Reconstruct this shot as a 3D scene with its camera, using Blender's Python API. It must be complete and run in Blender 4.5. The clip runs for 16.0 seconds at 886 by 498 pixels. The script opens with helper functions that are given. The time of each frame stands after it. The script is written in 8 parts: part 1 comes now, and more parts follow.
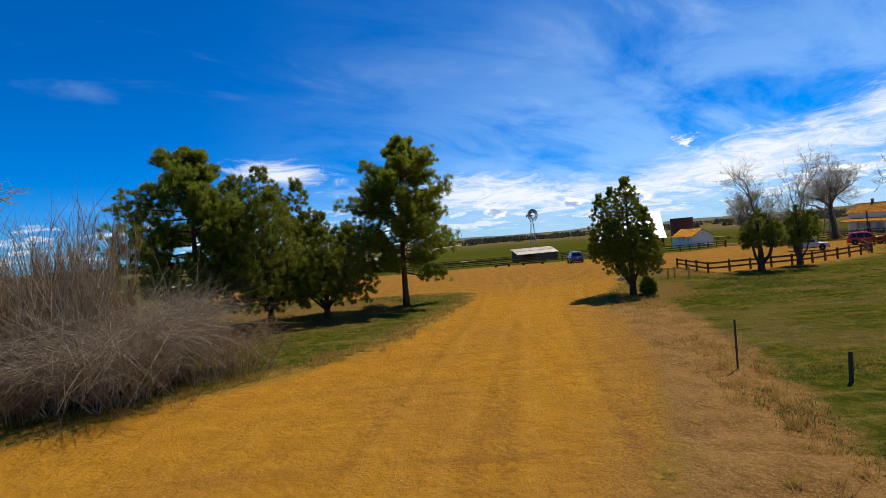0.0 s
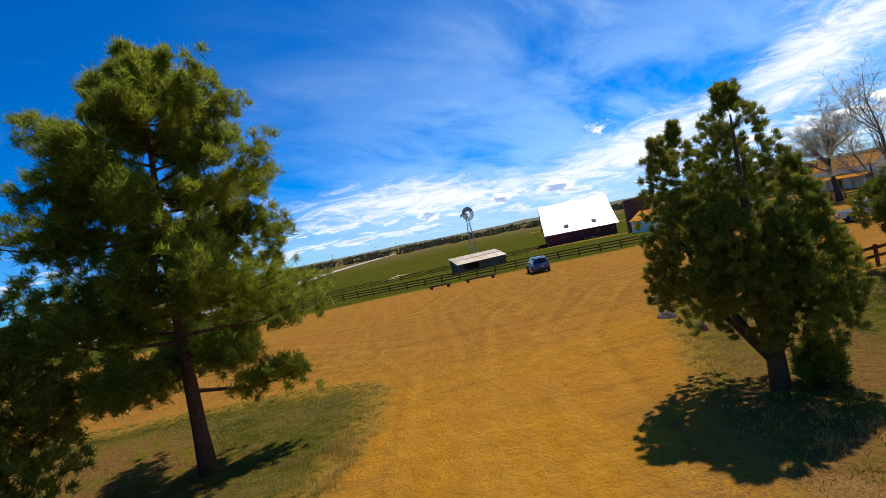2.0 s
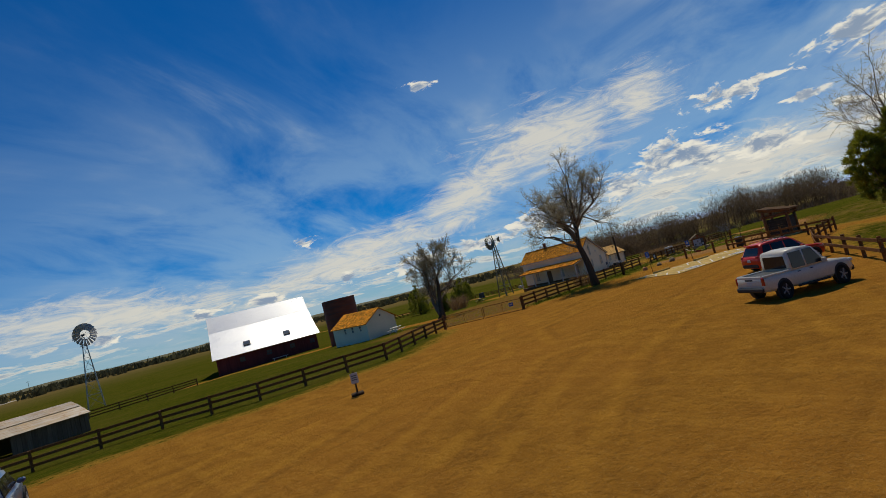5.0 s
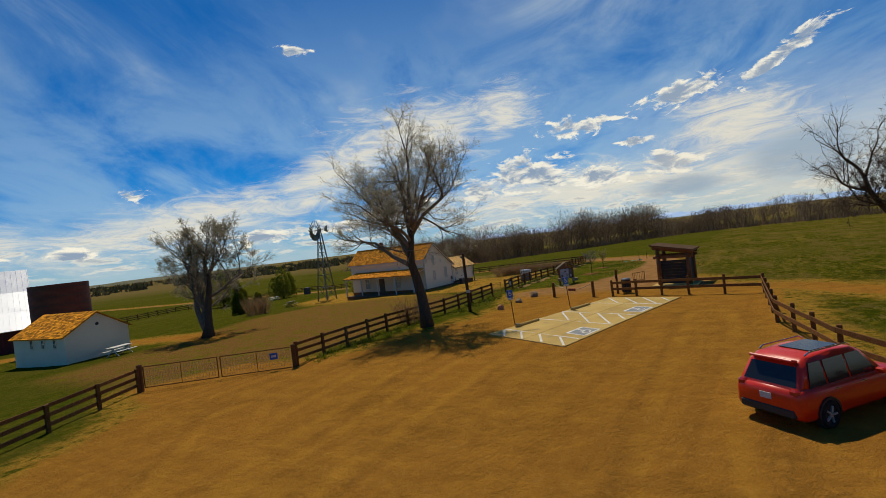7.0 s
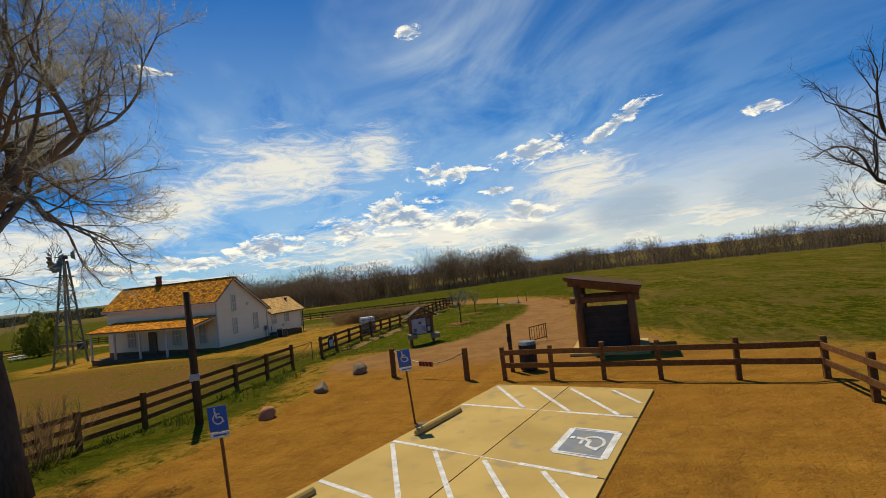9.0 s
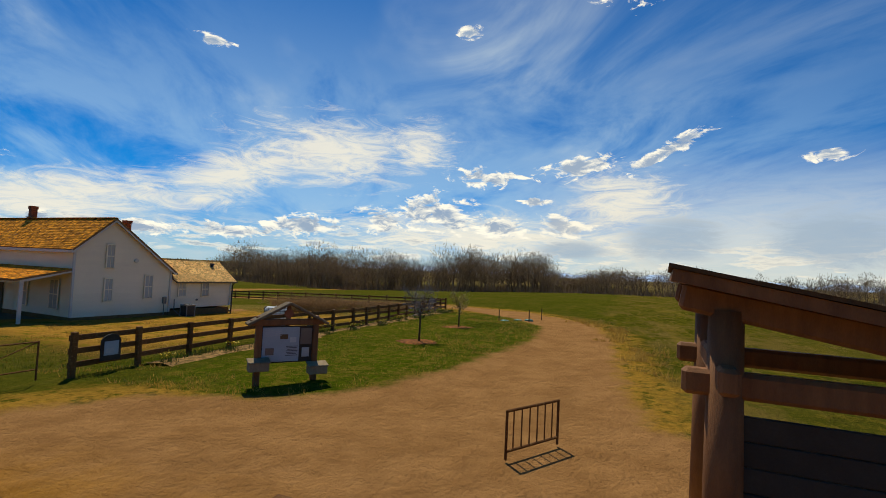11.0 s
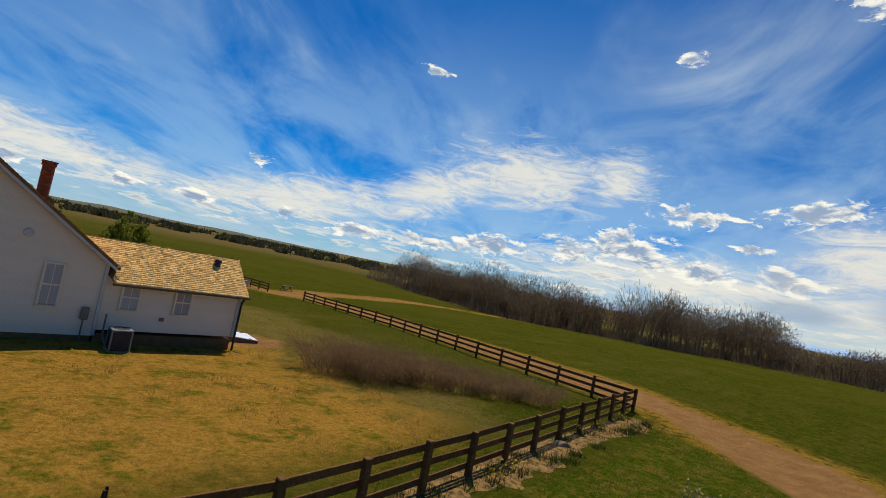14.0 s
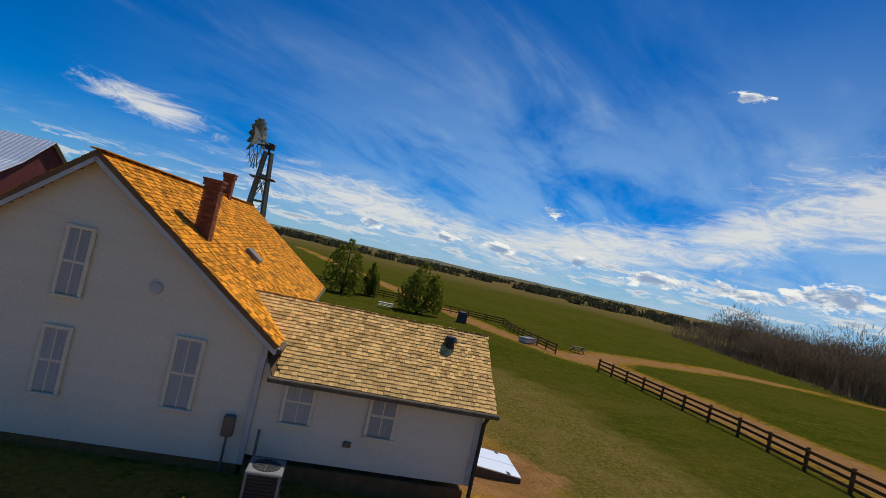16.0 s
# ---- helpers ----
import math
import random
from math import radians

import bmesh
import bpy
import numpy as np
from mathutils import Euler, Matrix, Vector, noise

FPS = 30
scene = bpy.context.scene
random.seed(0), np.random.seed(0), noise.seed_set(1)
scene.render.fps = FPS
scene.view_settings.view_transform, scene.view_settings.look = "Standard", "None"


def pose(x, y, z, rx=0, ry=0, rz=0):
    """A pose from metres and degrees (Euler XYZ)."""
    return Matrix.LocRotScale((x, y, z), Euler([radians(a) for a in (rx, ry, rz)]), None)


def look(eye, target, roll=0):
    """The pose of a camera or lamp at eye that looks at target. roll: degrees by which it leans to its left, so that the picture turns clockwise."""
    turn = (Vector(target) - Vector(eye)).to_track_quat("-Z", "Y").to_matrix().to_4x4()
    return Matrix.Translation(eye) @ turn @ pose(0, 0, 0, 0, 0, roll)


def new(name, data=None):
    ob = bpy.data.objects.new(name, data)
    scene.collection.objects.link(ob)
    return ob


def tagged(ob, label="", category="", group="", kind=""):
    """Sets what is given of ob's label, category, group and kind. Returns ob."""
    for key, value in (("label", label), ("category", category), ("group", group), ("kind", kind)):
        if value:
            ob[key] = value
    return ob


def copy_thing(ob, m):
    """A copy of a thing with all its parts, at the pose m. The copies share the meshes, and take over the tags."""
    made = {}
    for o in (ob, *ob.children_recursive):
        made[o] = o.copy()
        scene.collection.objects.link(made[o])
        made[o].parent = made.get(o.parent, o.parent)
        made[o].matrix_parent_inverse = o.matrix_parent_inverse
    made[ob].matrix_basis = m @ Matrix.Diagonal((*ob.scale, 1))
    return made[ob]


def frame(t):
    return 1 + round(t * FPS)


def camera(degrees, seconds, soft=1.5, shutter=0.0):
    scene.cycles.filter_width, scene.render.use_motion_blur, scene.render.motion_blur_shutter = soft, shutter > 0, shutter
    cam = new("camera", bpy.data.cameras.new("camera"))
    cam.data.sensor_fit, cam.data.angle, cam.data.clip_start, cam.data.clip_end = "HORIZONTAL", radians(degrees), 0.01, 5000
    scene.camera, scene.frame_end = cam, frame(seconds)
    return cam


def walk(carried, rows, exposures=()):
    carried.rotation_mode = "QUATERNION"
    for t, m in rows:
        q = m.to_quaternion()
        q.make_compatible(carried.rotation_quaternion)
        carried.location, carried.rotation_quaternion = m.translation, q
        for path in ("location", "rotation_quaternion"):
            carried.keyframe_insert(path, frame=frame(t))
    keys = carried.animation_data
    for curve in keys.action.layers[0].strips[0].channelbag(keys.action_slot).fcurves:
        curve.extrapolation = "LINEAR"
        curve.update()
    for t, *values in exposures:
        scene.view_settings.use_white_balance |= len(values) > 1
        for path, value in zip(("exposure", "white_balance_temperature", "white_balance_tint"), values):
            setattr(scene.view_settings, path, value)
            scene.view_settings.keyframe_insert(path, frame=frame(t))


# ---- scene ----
cam = camera(84.58, 16.0, soft=0.7)
PATH = [
    (0.0, pose(1.22, 0.44, 4.63, 88.91, 4.92, 1.42)),
    (0.5, pose(1.63, 5.62, 4.19, 94.85, 5.28, 1.36)),
    (1.0, pose(2.18, 11.03, 4.39, 91.77, 6.53, -0.99)),
    (1.5, pose(2.76, 16.28, 4.89, 89.93, 10.78, -4.89)),
    (2.0, pose(3.74, 21.17, 5.38, 88.46, 11.69, -6.17)),
    (2.5, pose(5.16, 26.19, 5.53, 86.83, 16.03, -9.22)),
    (3.0, pose(7.14, 31.32, 5.56, 85.90, 20.63, -15.80)),
    (3.5, pose(9.62, 37.12, 4.86, 87.88, 19.66, -24.19)),
    (4.0, pose(12.83, 42.09, 3.94, 92.37, 15.64, -28.15)),
    (4.5, pose(16.24, 46.48, 3.47, 94.13, 15.14, -34.40)),
    (5.0, pose(19.61, 49.93, 3.41, 93.89, 14.28, -39.84)),
    (5.2, pose(20.92, 51.12, 3.42, 93.33, 15.71, -42.07)),
    (7.3, pose(38.07, 59.87, 4.56, 88.93, 4.70, -59.18)),
    (7.5, pose(39.85, 60.43, 4.47, 88.65, 3.56, -60.07)),
    (8.0, pose(44.13, 61.77, 4.22, 88.29, 3.27, -62.65)),
    (8.5, pose(48.11, 62.95, 3.82, 91.66, 6.54, -67.42)),
    (9.0, pose(51.78, 63.84, 3.49, 92.39, 5.95, -72.61)),
    (9.2, pose(53.07, 64.16, 3.40, 92.60, 3.63, -73.15)),
    (11.3, pose(68.06, 65.71, 2.49, 92.53, -5.07, -68.29)),
    (11.5, pose(69.38, 66.05, 2.44, 92.69, -6.94, -67.61)),
    (12.0, pose(72.60, 67.04, 2.41, 93.28, -7.51, -66.96)),
    (12.5, pose(75.76, 68.22, 2.69, 93.60, -8.71, -65.67)),
    (13.0, pose(78.74, 69.69, 3.04, 94.45, -11.00, -60.58)),
    (13.5, pose(81.24, 71.10, 3.38, 94.14, -11.92, -56.00)),
    (14.0, pose(83.97, 72.69, 3.64, 92.93, -11.46, -48.27)),
    (14.5, pose(86.51, 74.66, 3.80, 92.63, -11.12, -37.32)),
    (15.0, pose(88.32, 77.23, 3.89, 92.86, -13.60, -26.89)),
    (15.5, pose(89.17, 79.54, 3.97, 93.05, -14.43, -20.77)),
    (16.0, pose(89.58, 82.03, 4.05, 91.49, -12.52, -14.07)),
]
walk(cam, PATH, exposures=((0.0, -0.06, 6200, 10), (1.5, 0.0, 6250, 10), (2.1, 0.08, 6250, 10), (2.6, -0.12, 6250, 10), (3.1, -0.46, 6250, 10), (3.7, -0.58, 6650, 7), (5.2, -0.70, 7150, 6), (7.5, -0.42, 7350, 5), (9.2, -0.25, 7400, 5), (12.0, -0.3, 7400, 5), (13.5, -0.35, 7100, 6), (14.5, -0.40, 6850, 6), (15.0, -0.46, 6850, 6), (16.0, -0.50, 6450, 8)))

# ---- world and sun ----
SUN_AZ, SUN_EL = radians(47), radians(60)
world = bpy.data.worlds.new("sky")
scene.world = world
world.use_nodes = True
wn, wl = world.node_tree.nodes, world.node_tree.links
wn.clear()


def wnode(kind, **props):
    n = wn.new(kind)
    for k, v in props.items():
        if k in n.inputs:
            n.inputs[k].default_value = v
    return n


def wmath(op, a, b=None, c=None):
    n = wn.new("ShaderNodeMath")
    n.operation = op
    for i, v in enumerate((a, b, c)):
        if v is None:
            continue
        if isinstance(v, (int, float)):
            n.inputs[i].default_value = v
        else:
            wl.new(v, n.inputs[i])
    return n.outputs[0]


def wramp(fac, lo, hi):
    n = wn.new("ShaderNodeMapRange")
    n.interpolation_type = "SMOOTHSTEP"
    n.inputs["From Min"].default_value, n.inputs["From Max"].default_value = lo, hi
    wl.new(fac, n.inputs["Value"])
    return n.outputs["Result"]


def wnoise(vec, scale, detail=6, rough=0.55, distort=0.0):
    n = wnode("ShaderNodeTexNoise", Scale=scale, Detail=detail, Roughness=rough, Distortion=distort)
    wl.new(vec, n.inputs["Vector"])
    return n.outputs["Fac"]


def wcombine(x, y, z):
    n = wn.new("ShaderNodeCombineXYZ")
    for i, v in enumerate((x, y, z)):
        if isinstance(v, (int, float)):
            n.inputs[i].default_value = v
        else:
            wl.new(v, n.inputs[i])
    return n.outputs[0]


sky = wn.new("ShaderNodeTexSky")
sky.sky_type = "NISHITA"
sky.sun_disc = False
sky.sun_elevation, sky.sun_rotation = SUN_EL, SUN_AZ
sky.altitude, sky.air_density, sky.dust_density, sky.ozone_density = 1700, 1.0, 0.1, 4.0
tc = wn.new("ShaderNodeTexCoord")
sep = wn.new("ShaderNodeSeparateXYZ")
wl.new(tc.outputs["Generated"], sep.inputs[0])
dx, dy, dz = sep.outputs
up = wmath("MAXIMUM", dz, 0.0)
den = wmath("ADD", up, 0.16)
u = wmath("DIVIDE", dx, den)
v = wmath("DIVIDE", dy, den)
CA, SA = math.cos(radians(38)), math.sin(radians(38))
al = wmath("ADD", wmath("MULTIPLY", u, CA), wmath("MULTIPLY", v, SA))
ac = wmath("SUBTRACT", wmath("MULTIPLY", v, CA), wmath("MULTIPLY", u, SA))
# high thin streaks of cirrus
streak = wnoise(wcombine(wmath("MULTIPLY", al, 0.75), wmath("MULTIPLY", ac, 1.5), 0.3), 1.35, 9, 0.60, 0.5)
patch = wnoise(wcombine(wmath("MULTIPLY", al, 0.6), ac, 4.1), 0.85, 5, 0.55, 0.4)
cirrus = wmath("MULTIPLY", wramp(streak, 0.47, 0.78), wramp(patch, 0.48, 0.70))
# the veil thickens towards the sun's side and the low sky
side = wmath("ADD", wmath("MULTIPLY", dx, 0.80), wmath("MULTIPLY", dy, 0.55))
low = wramp(up, 0.62, 0.05)
veil = wmath("MULTIPLY", wmath("MULTIPLY", wramp(side, 0.05, 1.0), low), wramp(streak, 0.30, 0.60))
# single clouds by compass heading, height over the horizon, half width, half height and slant, all in degrees
azi = wmath("MULTIPLY", wmath("ARCTAN2", dx, dy), 57.2958)
ele = wmath("MULTIPLY", wmath("ARCSINE", dz), 57.2958)
where = wcombine(azi, ele, 0.0)


def clouds(rows):
    best = None
    for h, e, w, t, slant in rows:
        mp = wn.new("ShaderNodeMapping")
        mp.vector_type = "TEXTURE"
        mp.inputs["Location"].default_value = (h, e, 0)
        mp.inputs["Rotation"].default_value = (0, 0, radians(slant))
        mp.inputs["Scale"].default_value = (w, t, 1)
        wl.new(where, mp.inputs[0])
        ln = wn.new("ShaderNodeVectorMath")
        ln.operation = "LENGTH"
        wl.new(mp.outputs[0], ln.inputs[0])
        v_ = wmath("SUBTRACT", 1.0, ln.outputs["Value"])
        best = v_ if best is None else wmath("MAXIMUM", best, v_)
    return best


CIRRUS = [(56, 13, 11, 4.6, 0), (66, 14, 5, 3.6, 0), (46, 9.5, 14, 3.6, 30), (30, 5.2, 18, 3.0, 8), (6, 4.6, 18, 2.6, -4), (-19, 8.6, 7, 1.6, -6), (89, 8.5, 8, 3.8, 0), (75, 4.0, 24, 3.4, 0)]
CUMULUS = [(61.7, 5.5, 3.2, 1.7, -6), (68.4, 6.7, 5.2, 2.7, 0), (75, 5.5, 5.5, 1.5, -4), (83, 5.7, 3.4, 1.5, 0), (74.4, 11, 4.6, 1.4, 2), (53, 4.4, 4.8, 1.4, 0), (93.6, 13.7, 5.4, 1.0, 26),
           (84.6, 12.4, 5.4, 1.3, 10), (25.2, 8.2, 1.7, 0.9, 0), (71.5, 26.6, 1.8, 0.9, 0), (42.9, 22.3, 2.2, 0.8, 0), (91, 31, 7.5, 2.8, 6), (107.5, 12.4, 2.2, 0.7, 0), (20.4, 2.9, 2.2, 0.9, 0), (29.3, 3.1, 1.6, 0.8, 0),
           (14, 2.8, 1.8, 0.8, 0), (37, 3.0, 3.6, 0.9, 0), (45.5, 3.3, 4.4, 1.0, 0), (5, 2.6, 1.5, 0.7, 0), (80, 8.4, 2.4, 0.7, 0)]
puff = wnoise(wcombine(wmath("MULTIPLY", azi, 0.36), wmath("MULTIPLY", ele, 0.80), 0.0), 1.0, 9, 0.66, 0.5)
low_puff = wnoise(wcombine(wmath("MULTIPLY", azi, 0.36), wmath("ADD", wmath("MULTIPLY", ele, 0.80), 0.50), 0.0), 1.0, 9, 0.66, 0.5)
spread = clouds(CUMULUS)
heaps = wramp(wmath("ADD", spread, wmath("MULTIPLY", wmath("SUBTRACT", puff, 0.5), 3.3)), 0.16, 0.50)
thick = wramp(wmath("ADD", spread, wmath("MULTIPLY", wmath("SUBTRACT", low_puff, 0.5), 4.0)), 0.10, 0.95)
# rows of small heaps close to the horizon
row = wnoise(wcombine(wmath("MULTIPLY", azi, 0.20), wmath("MULTIPLY", ele, 1.05), 5.0), 1.0, 8, 0.62, 0.3)
rows_c = wmath("MULTIPLY", wmath("MULTIPLY", wramp(row, 0.50, 0.60), wramp(ele, 5.2, 3.2)), wramp(ele, 0.4, 1.2))
# brushed sheets of cirrus along the low sky
brush = wnoise(wcombine(wmath("MULTIPLY", azi, 0.13), wmath("MULTIPLY", ele, 0.50), 2.0), 1.3, 10, 0.72, 1.2)
sheet = wramp(wmath("ADD", clouds(CIRRUS), wmath("MULTIPLY", wmath("SUBTRACT", brush, 0.52), 2.8)), -0.10, 0.95)

hs = wnode("ShaderNodeHueSaturation", Saturation=1.3, Value=1.0)
tint = wn.new("ShaderNodeMix")
tint.data_type, tint.blend_type = "RGBA", "MULTIPLY"
tint.inputs[0].default_value = 1.0
tint.inputs[7].default_value = (0.30, 0.88, 1.52, 1)
wl.new(sky.outputs[0], tint.inputs[6])
wl.new(tint.outputs[2], hs.inputs["Color"])


def wmix(fac, a, b):
    n = wn.new("ShaderNodeMix")
    n.data_type = "RGBA"
    wl.new(fac, n.inputs[0])
    for sock, val in ((n.inputs[6], a), (n.inputs[7], b)):
        if isinstance(val, tuple):
            sock.default_value = (*val, 1)
        else:
            wl.new(val, sock)
    return n.outputs[2]


c1 = wmix(wmath("MULTIPLY", veil, 0.60), hs.outputs[0], (6.2, 9.6, 13.4))
east = wmath("ADD", wmath("MULTIPLY", wramp(azi, 104, 76), 0.50), 0.18)
c2 = wmix(wmath("MULTIPLY", cirrus, east), c1, (9.0, 10.8, 12.6))
hz = wmath("MULTIPLY", wramp(up, 0.16, 0.0), wmath("ADD", wmath("MULTIPLY", wramp(side, -0.2, 0.7), 0.40), 0.15))
c3 = wmix(hz, c2, (8.0, 9.2, 10.8))
heapcol = wmix(thick, (15.8, 15.4, 14.4), (4.4, 6.0, 9.0))
c3 = wmix(wmath("MULTIPLY", sheet, 0.88), c3, (12.8, 12.6, 12.0))
c3 = wmix(wmath("MULTIPLY", rows_c, 0.75), c3, wmix(wramp(row, 0.55, 0.68), (14.0, 13.6, 12.8), (7.0, 7.8, 9.2)))
c4 = wmix(wmath("MULTIPLY", heaps, 0.94), c3, heapcol)
glow = wmath("MULTIPLY", wmath("MULTIPLY", wramp(azi, 72, 92), wramp(ele, 15, 3)), wmath("ADD", wmath("MULTIPLY", brush, 0.6), 0.22))
c4 = wmix(glow, c4, (12.6, 12.0, 11.0))
rain = clouds([(94.5, 4.4, 6.0, 2.9, 0), (108.5, 4.6, 6.5, 3.3, 0), (84, 3.0, 5.0, 1.4, 0), (120, 5, 6, 3, 0)])
rain = wramp(wmath("ADD", rain, wmath("MULTIPLY", wmath("SUBTRACT", brush, 0.5), 1.6)), -0.05, 0.62)
c4 = wmix(wmath("MULTIPLY", rain, 0.72), c4, (4.6, 6.4, 9.2))
bg = wnode("ShaderNodeBackground", Strength=0.082)
wl.new(c4, bg.inputs["Color"])
wo = wn.new("ShaderNodeOutputWorld")
wl.new(bg.outputs[0], wo.inputs[0])

sun_data = bpy.data.lights.new("sun", "SUN")
sun_data.energy, sun_data.angle, sun_data.color = 4.3, radians(0.53), (1.0, 0.95, 0.86)
sun = new("sun", sun_data)
sun_dir = Vector((math.sin(SUN_AZ) * math.cos(SUN_EL), math.cos(SUN_AZ) * math.cos(SUN_EL), math.sin(SUN_EL)))
sun.matrix_world = look(sun_dir * 200, (0, 0, 0))


# ---- materials ----
def material(name, base, second=None, scale=6.0, rough=0.8, bump=0.15, metal=0.0, spots=None, fine=60.0, vary=0.12, island=0.0,
             stretch=(1, 1, 1), spec=0.4, coat=0.0, coords="Object", amount=0.5, through_light=0.0):
    """Two colours mixed by noise at two scales, relief, and a shift of tone from piece to piece."""
    m = bpy.data.materials.new(name)
    m.use_nodes = True
    n, l = m.node_tree.nodes, m.node_tree.links
    b = n["Principled BSDF"]
    if rough >= 0.85:
        spec = min(spec, 0.08)
    second = second or tuple(c * 0.7 for c in base)
    if coords == "World":
        src = n.new("ShaderNodeNewGeometry").outputs["Position"]
    else:
        src = n.new("ShaderNodeTexCoord").outputs["Object"]
    mp = n.new("ShaderNodeMapping")
    mp.inputs["Scale"].default_value = stretch
    l.new(src, mp.inputs[0])
    n1, n2 = n.new("ShaderNodeTexNoise"), n.new("ShaderNodeTexNoise")
    n1.inputs["Scale"].default_value, n1.inputs["Detail"].default_value = scale, 6
    n2.inputs["Scale"].default_value, n2.inputs["Detail"].default_value = fine, 3
    l.new(mp.outputs[0], n1.inputs["Vector"]), l.new(mp.outputs[0], n2.inputs["Vector"])
    r1 = n.new("ShaderNodeMapRange")
    r1.inputs["From Min"].default_value, r1.inputs["From Max"].default_value = 0.5 - amount / 2, 0.5 + amount / 2
    l.new(n1.outputs["Fac"], r1.inputs["Value"])
    mix = n.new("ShaderNodeMix")
    mix.data_type = "RGBA"
    mix.inputs[6].default_value, mix.inputs[7].default_value = (*base, 1), (*second, 1)
    l.new(r1.outputs[0], mix.inputs[0])
    col = mix.outputs[2]
    if spots:
        n3 = n.new("ShaderNodeTexNoise")
        n3.inputs["Scale"].default_value, n3.inputs["Detail"].default_value = scale * 2.7, 8
        l.new(mp.outputs[0], n3.inputs["Vector"])
        r3 = n.new("ShaderNodeMapRange")
        r3.inputs["From Min"].default_value, r3.inputs["From Max"].default_value = 0.56, 0.68
        l.new(n3.outputs["Fac"], r3.inputs["Value"])
        mx = n.new("ShaderNodeMix")
        mx.data_type = "RGBA"
        mx.inputs[7].default_value = (*spots, 1)
        l.new(r3.outputs[0], mx.inputs[0]), l.new(col, mx.inputs[6])
        col = mx.outputs[2]
    hsv = n.new("ShaderNodeHueSaturation")
    oi = n.new("ShaderNodeObjectInfo")
    rnd = n.new("ShaderNodeMapRange")
    rnd.inputs["To Min"].default_value, rnd.inputs["To Max"].default_value = 1 - vary, 1 + vary
    l.new(oi.outputs["Random"], rnd.inputs["Value"])
    val = rnd.outputs[0]
    if island:
        ge = n.new("ShaderNodeNewGeometry")
        ri = n.new("ShaderNodeMapRange")
        ri.inputs["To Min"].default_value, ri.inputs["To Max"].default_value = 1 - island, 1 + island
        l.new(ge.outputs["Random Per Island"], ri.inputs["Value"])
        mu = n.new("ShaderNodeMath")
        mu.operation = "MULTIPLY"
        l.new(val, mu.inputs[0]), l.new(ri.outputs[0], mu.inputs[1])
        val = mu.outputs[0]
    fi = n.new("ShaderNodeMapRange")
    fi.inputs["To Min"].default_value, fi.inputs["To Max"].default_value = 0.8, 1.2
    l.new(n2.outputs["Fac"], fi.inputs["Value"])
    mu2 = n.new("ShaderNodeMath")
    mu2.operation = "MULTIPLY"
    l.new(val, mu2.inputs[0]), l.new(fi.outputs[0], mu2.inputs[1])
    l.new(mu2.outputs[0], hsv.inputs["Value"]), l.new(col, hsv.inputs["Color"])
    l.new(hsv.outputs[0], b.inputs["Base Color"])
    b.inputs["Metallic"].default_value = metal
    b.inputs["Specular IOR Level"].default_value = spec
    b.inputs["Coat Weight"].default_value = coat
    rr = n.new("ShaderNodeMapRange")
    rr.inputs["To Min"].default_value, rr.inputs["To Max"].default_value = max(0.03, rough - 0.1), min(1, rough + 0.1)
    l.new(n1.outputs["Fac"], rr.inputs["Value"]), l.new(rr.outputs[0], b.inputs["Roughness"])
    if bump:
        bp = n.new("ShaderNodeBump")
        bp.inputs["Strength"].default_value, bp.inputs["Distance"].default_value = bump, 0.02
        l.new(n2.outputs["Fac"], bp.inputs["Height"]), l.new(bp.outputs[0], b.inputs["Normal"])
    if through_light:
        tr, ms = n.new("ShaderNodeBsdfTranslucent"), n.new("ShaderNodeMixShader")
        ms.inputs[0].default_value = through_light
        l.new(hsv.outputs[0], tr.inputs["Color"]), l.new(b.outputs[0], ms.inputs[1]), l.new(tr.outputs[0], ms.inputs[2])
        l.new(ms.outputs[0], n["Material Output"].inputs["Surface"])
    return m


M_WHITE = material("white_paint", (0.92, 0.79, 0.55), (0.86, 0.73, 0.50), 0.8, 0.7, 0.05, vary=0.02, fine=30)
M_TRIM = material("trim_paint", (0.70, 0.65, 0.56), (0.56, 0.52, 0.44), 2, 0.6, 0.06, vary=0.04)
M_SHINGLE = material("cedar_shingle", (0.72, 0.285, 0.018), (0.48, 0.175, 0.014), 2.2, 0.85, 0.45, fine=38, vary=0.28, island=0.6, spots=(0.30, 0.12, 0.02))
M_SHINGLE_PALE = material("weathered_shingle", (0.80, 0.48, 0.17), (0.60, 0.35, 0.11), 2.2, 0.85, 0.35, fine=38, vary=0.28, island=0.36, spots=(0.36, 0.20, 0.07))
M_FOUND = material("foundation_stone", (0.25, 0.13, 0.05), (0.17, 0.085, 0.033), 5, 0.9, 0.4, island=0.2)
M_BRICK = material("brick", (0.30, 0.115, 0.062), (0.21, 0.08, 0.045), 8, 0.85, 0.4, island=0.25, vary=0.15)
M_GLASS = material("window_glass", (0.10, 0.11, 0.12), (0.07, 0.08, 0.09), 1, 0.08, 0.0, spec=0.8, vary=0.1)
M_CURTAIN = material("curtain_cloth", (0.54, 0.52, 0.44), (0.40, 0.39, 0.34), 3, 0.9, 0.1, stretch=(6, 6, 0.3))
M_RED = material("barn_red", (0.17, 0.028, 0.022), (0.11, 0.02, 0.017), 1.5, 0.75, 0.15, stretch=(4, 4, 0.4), island=0.1)
M_METALROOF = material("white_metal_roof", (0.90, 0.90, 0.90), (0.84, 0.84, 0.84), 0.5, 0.40, 0.03, spec=0.8, metal=0.4, vary=0.02)
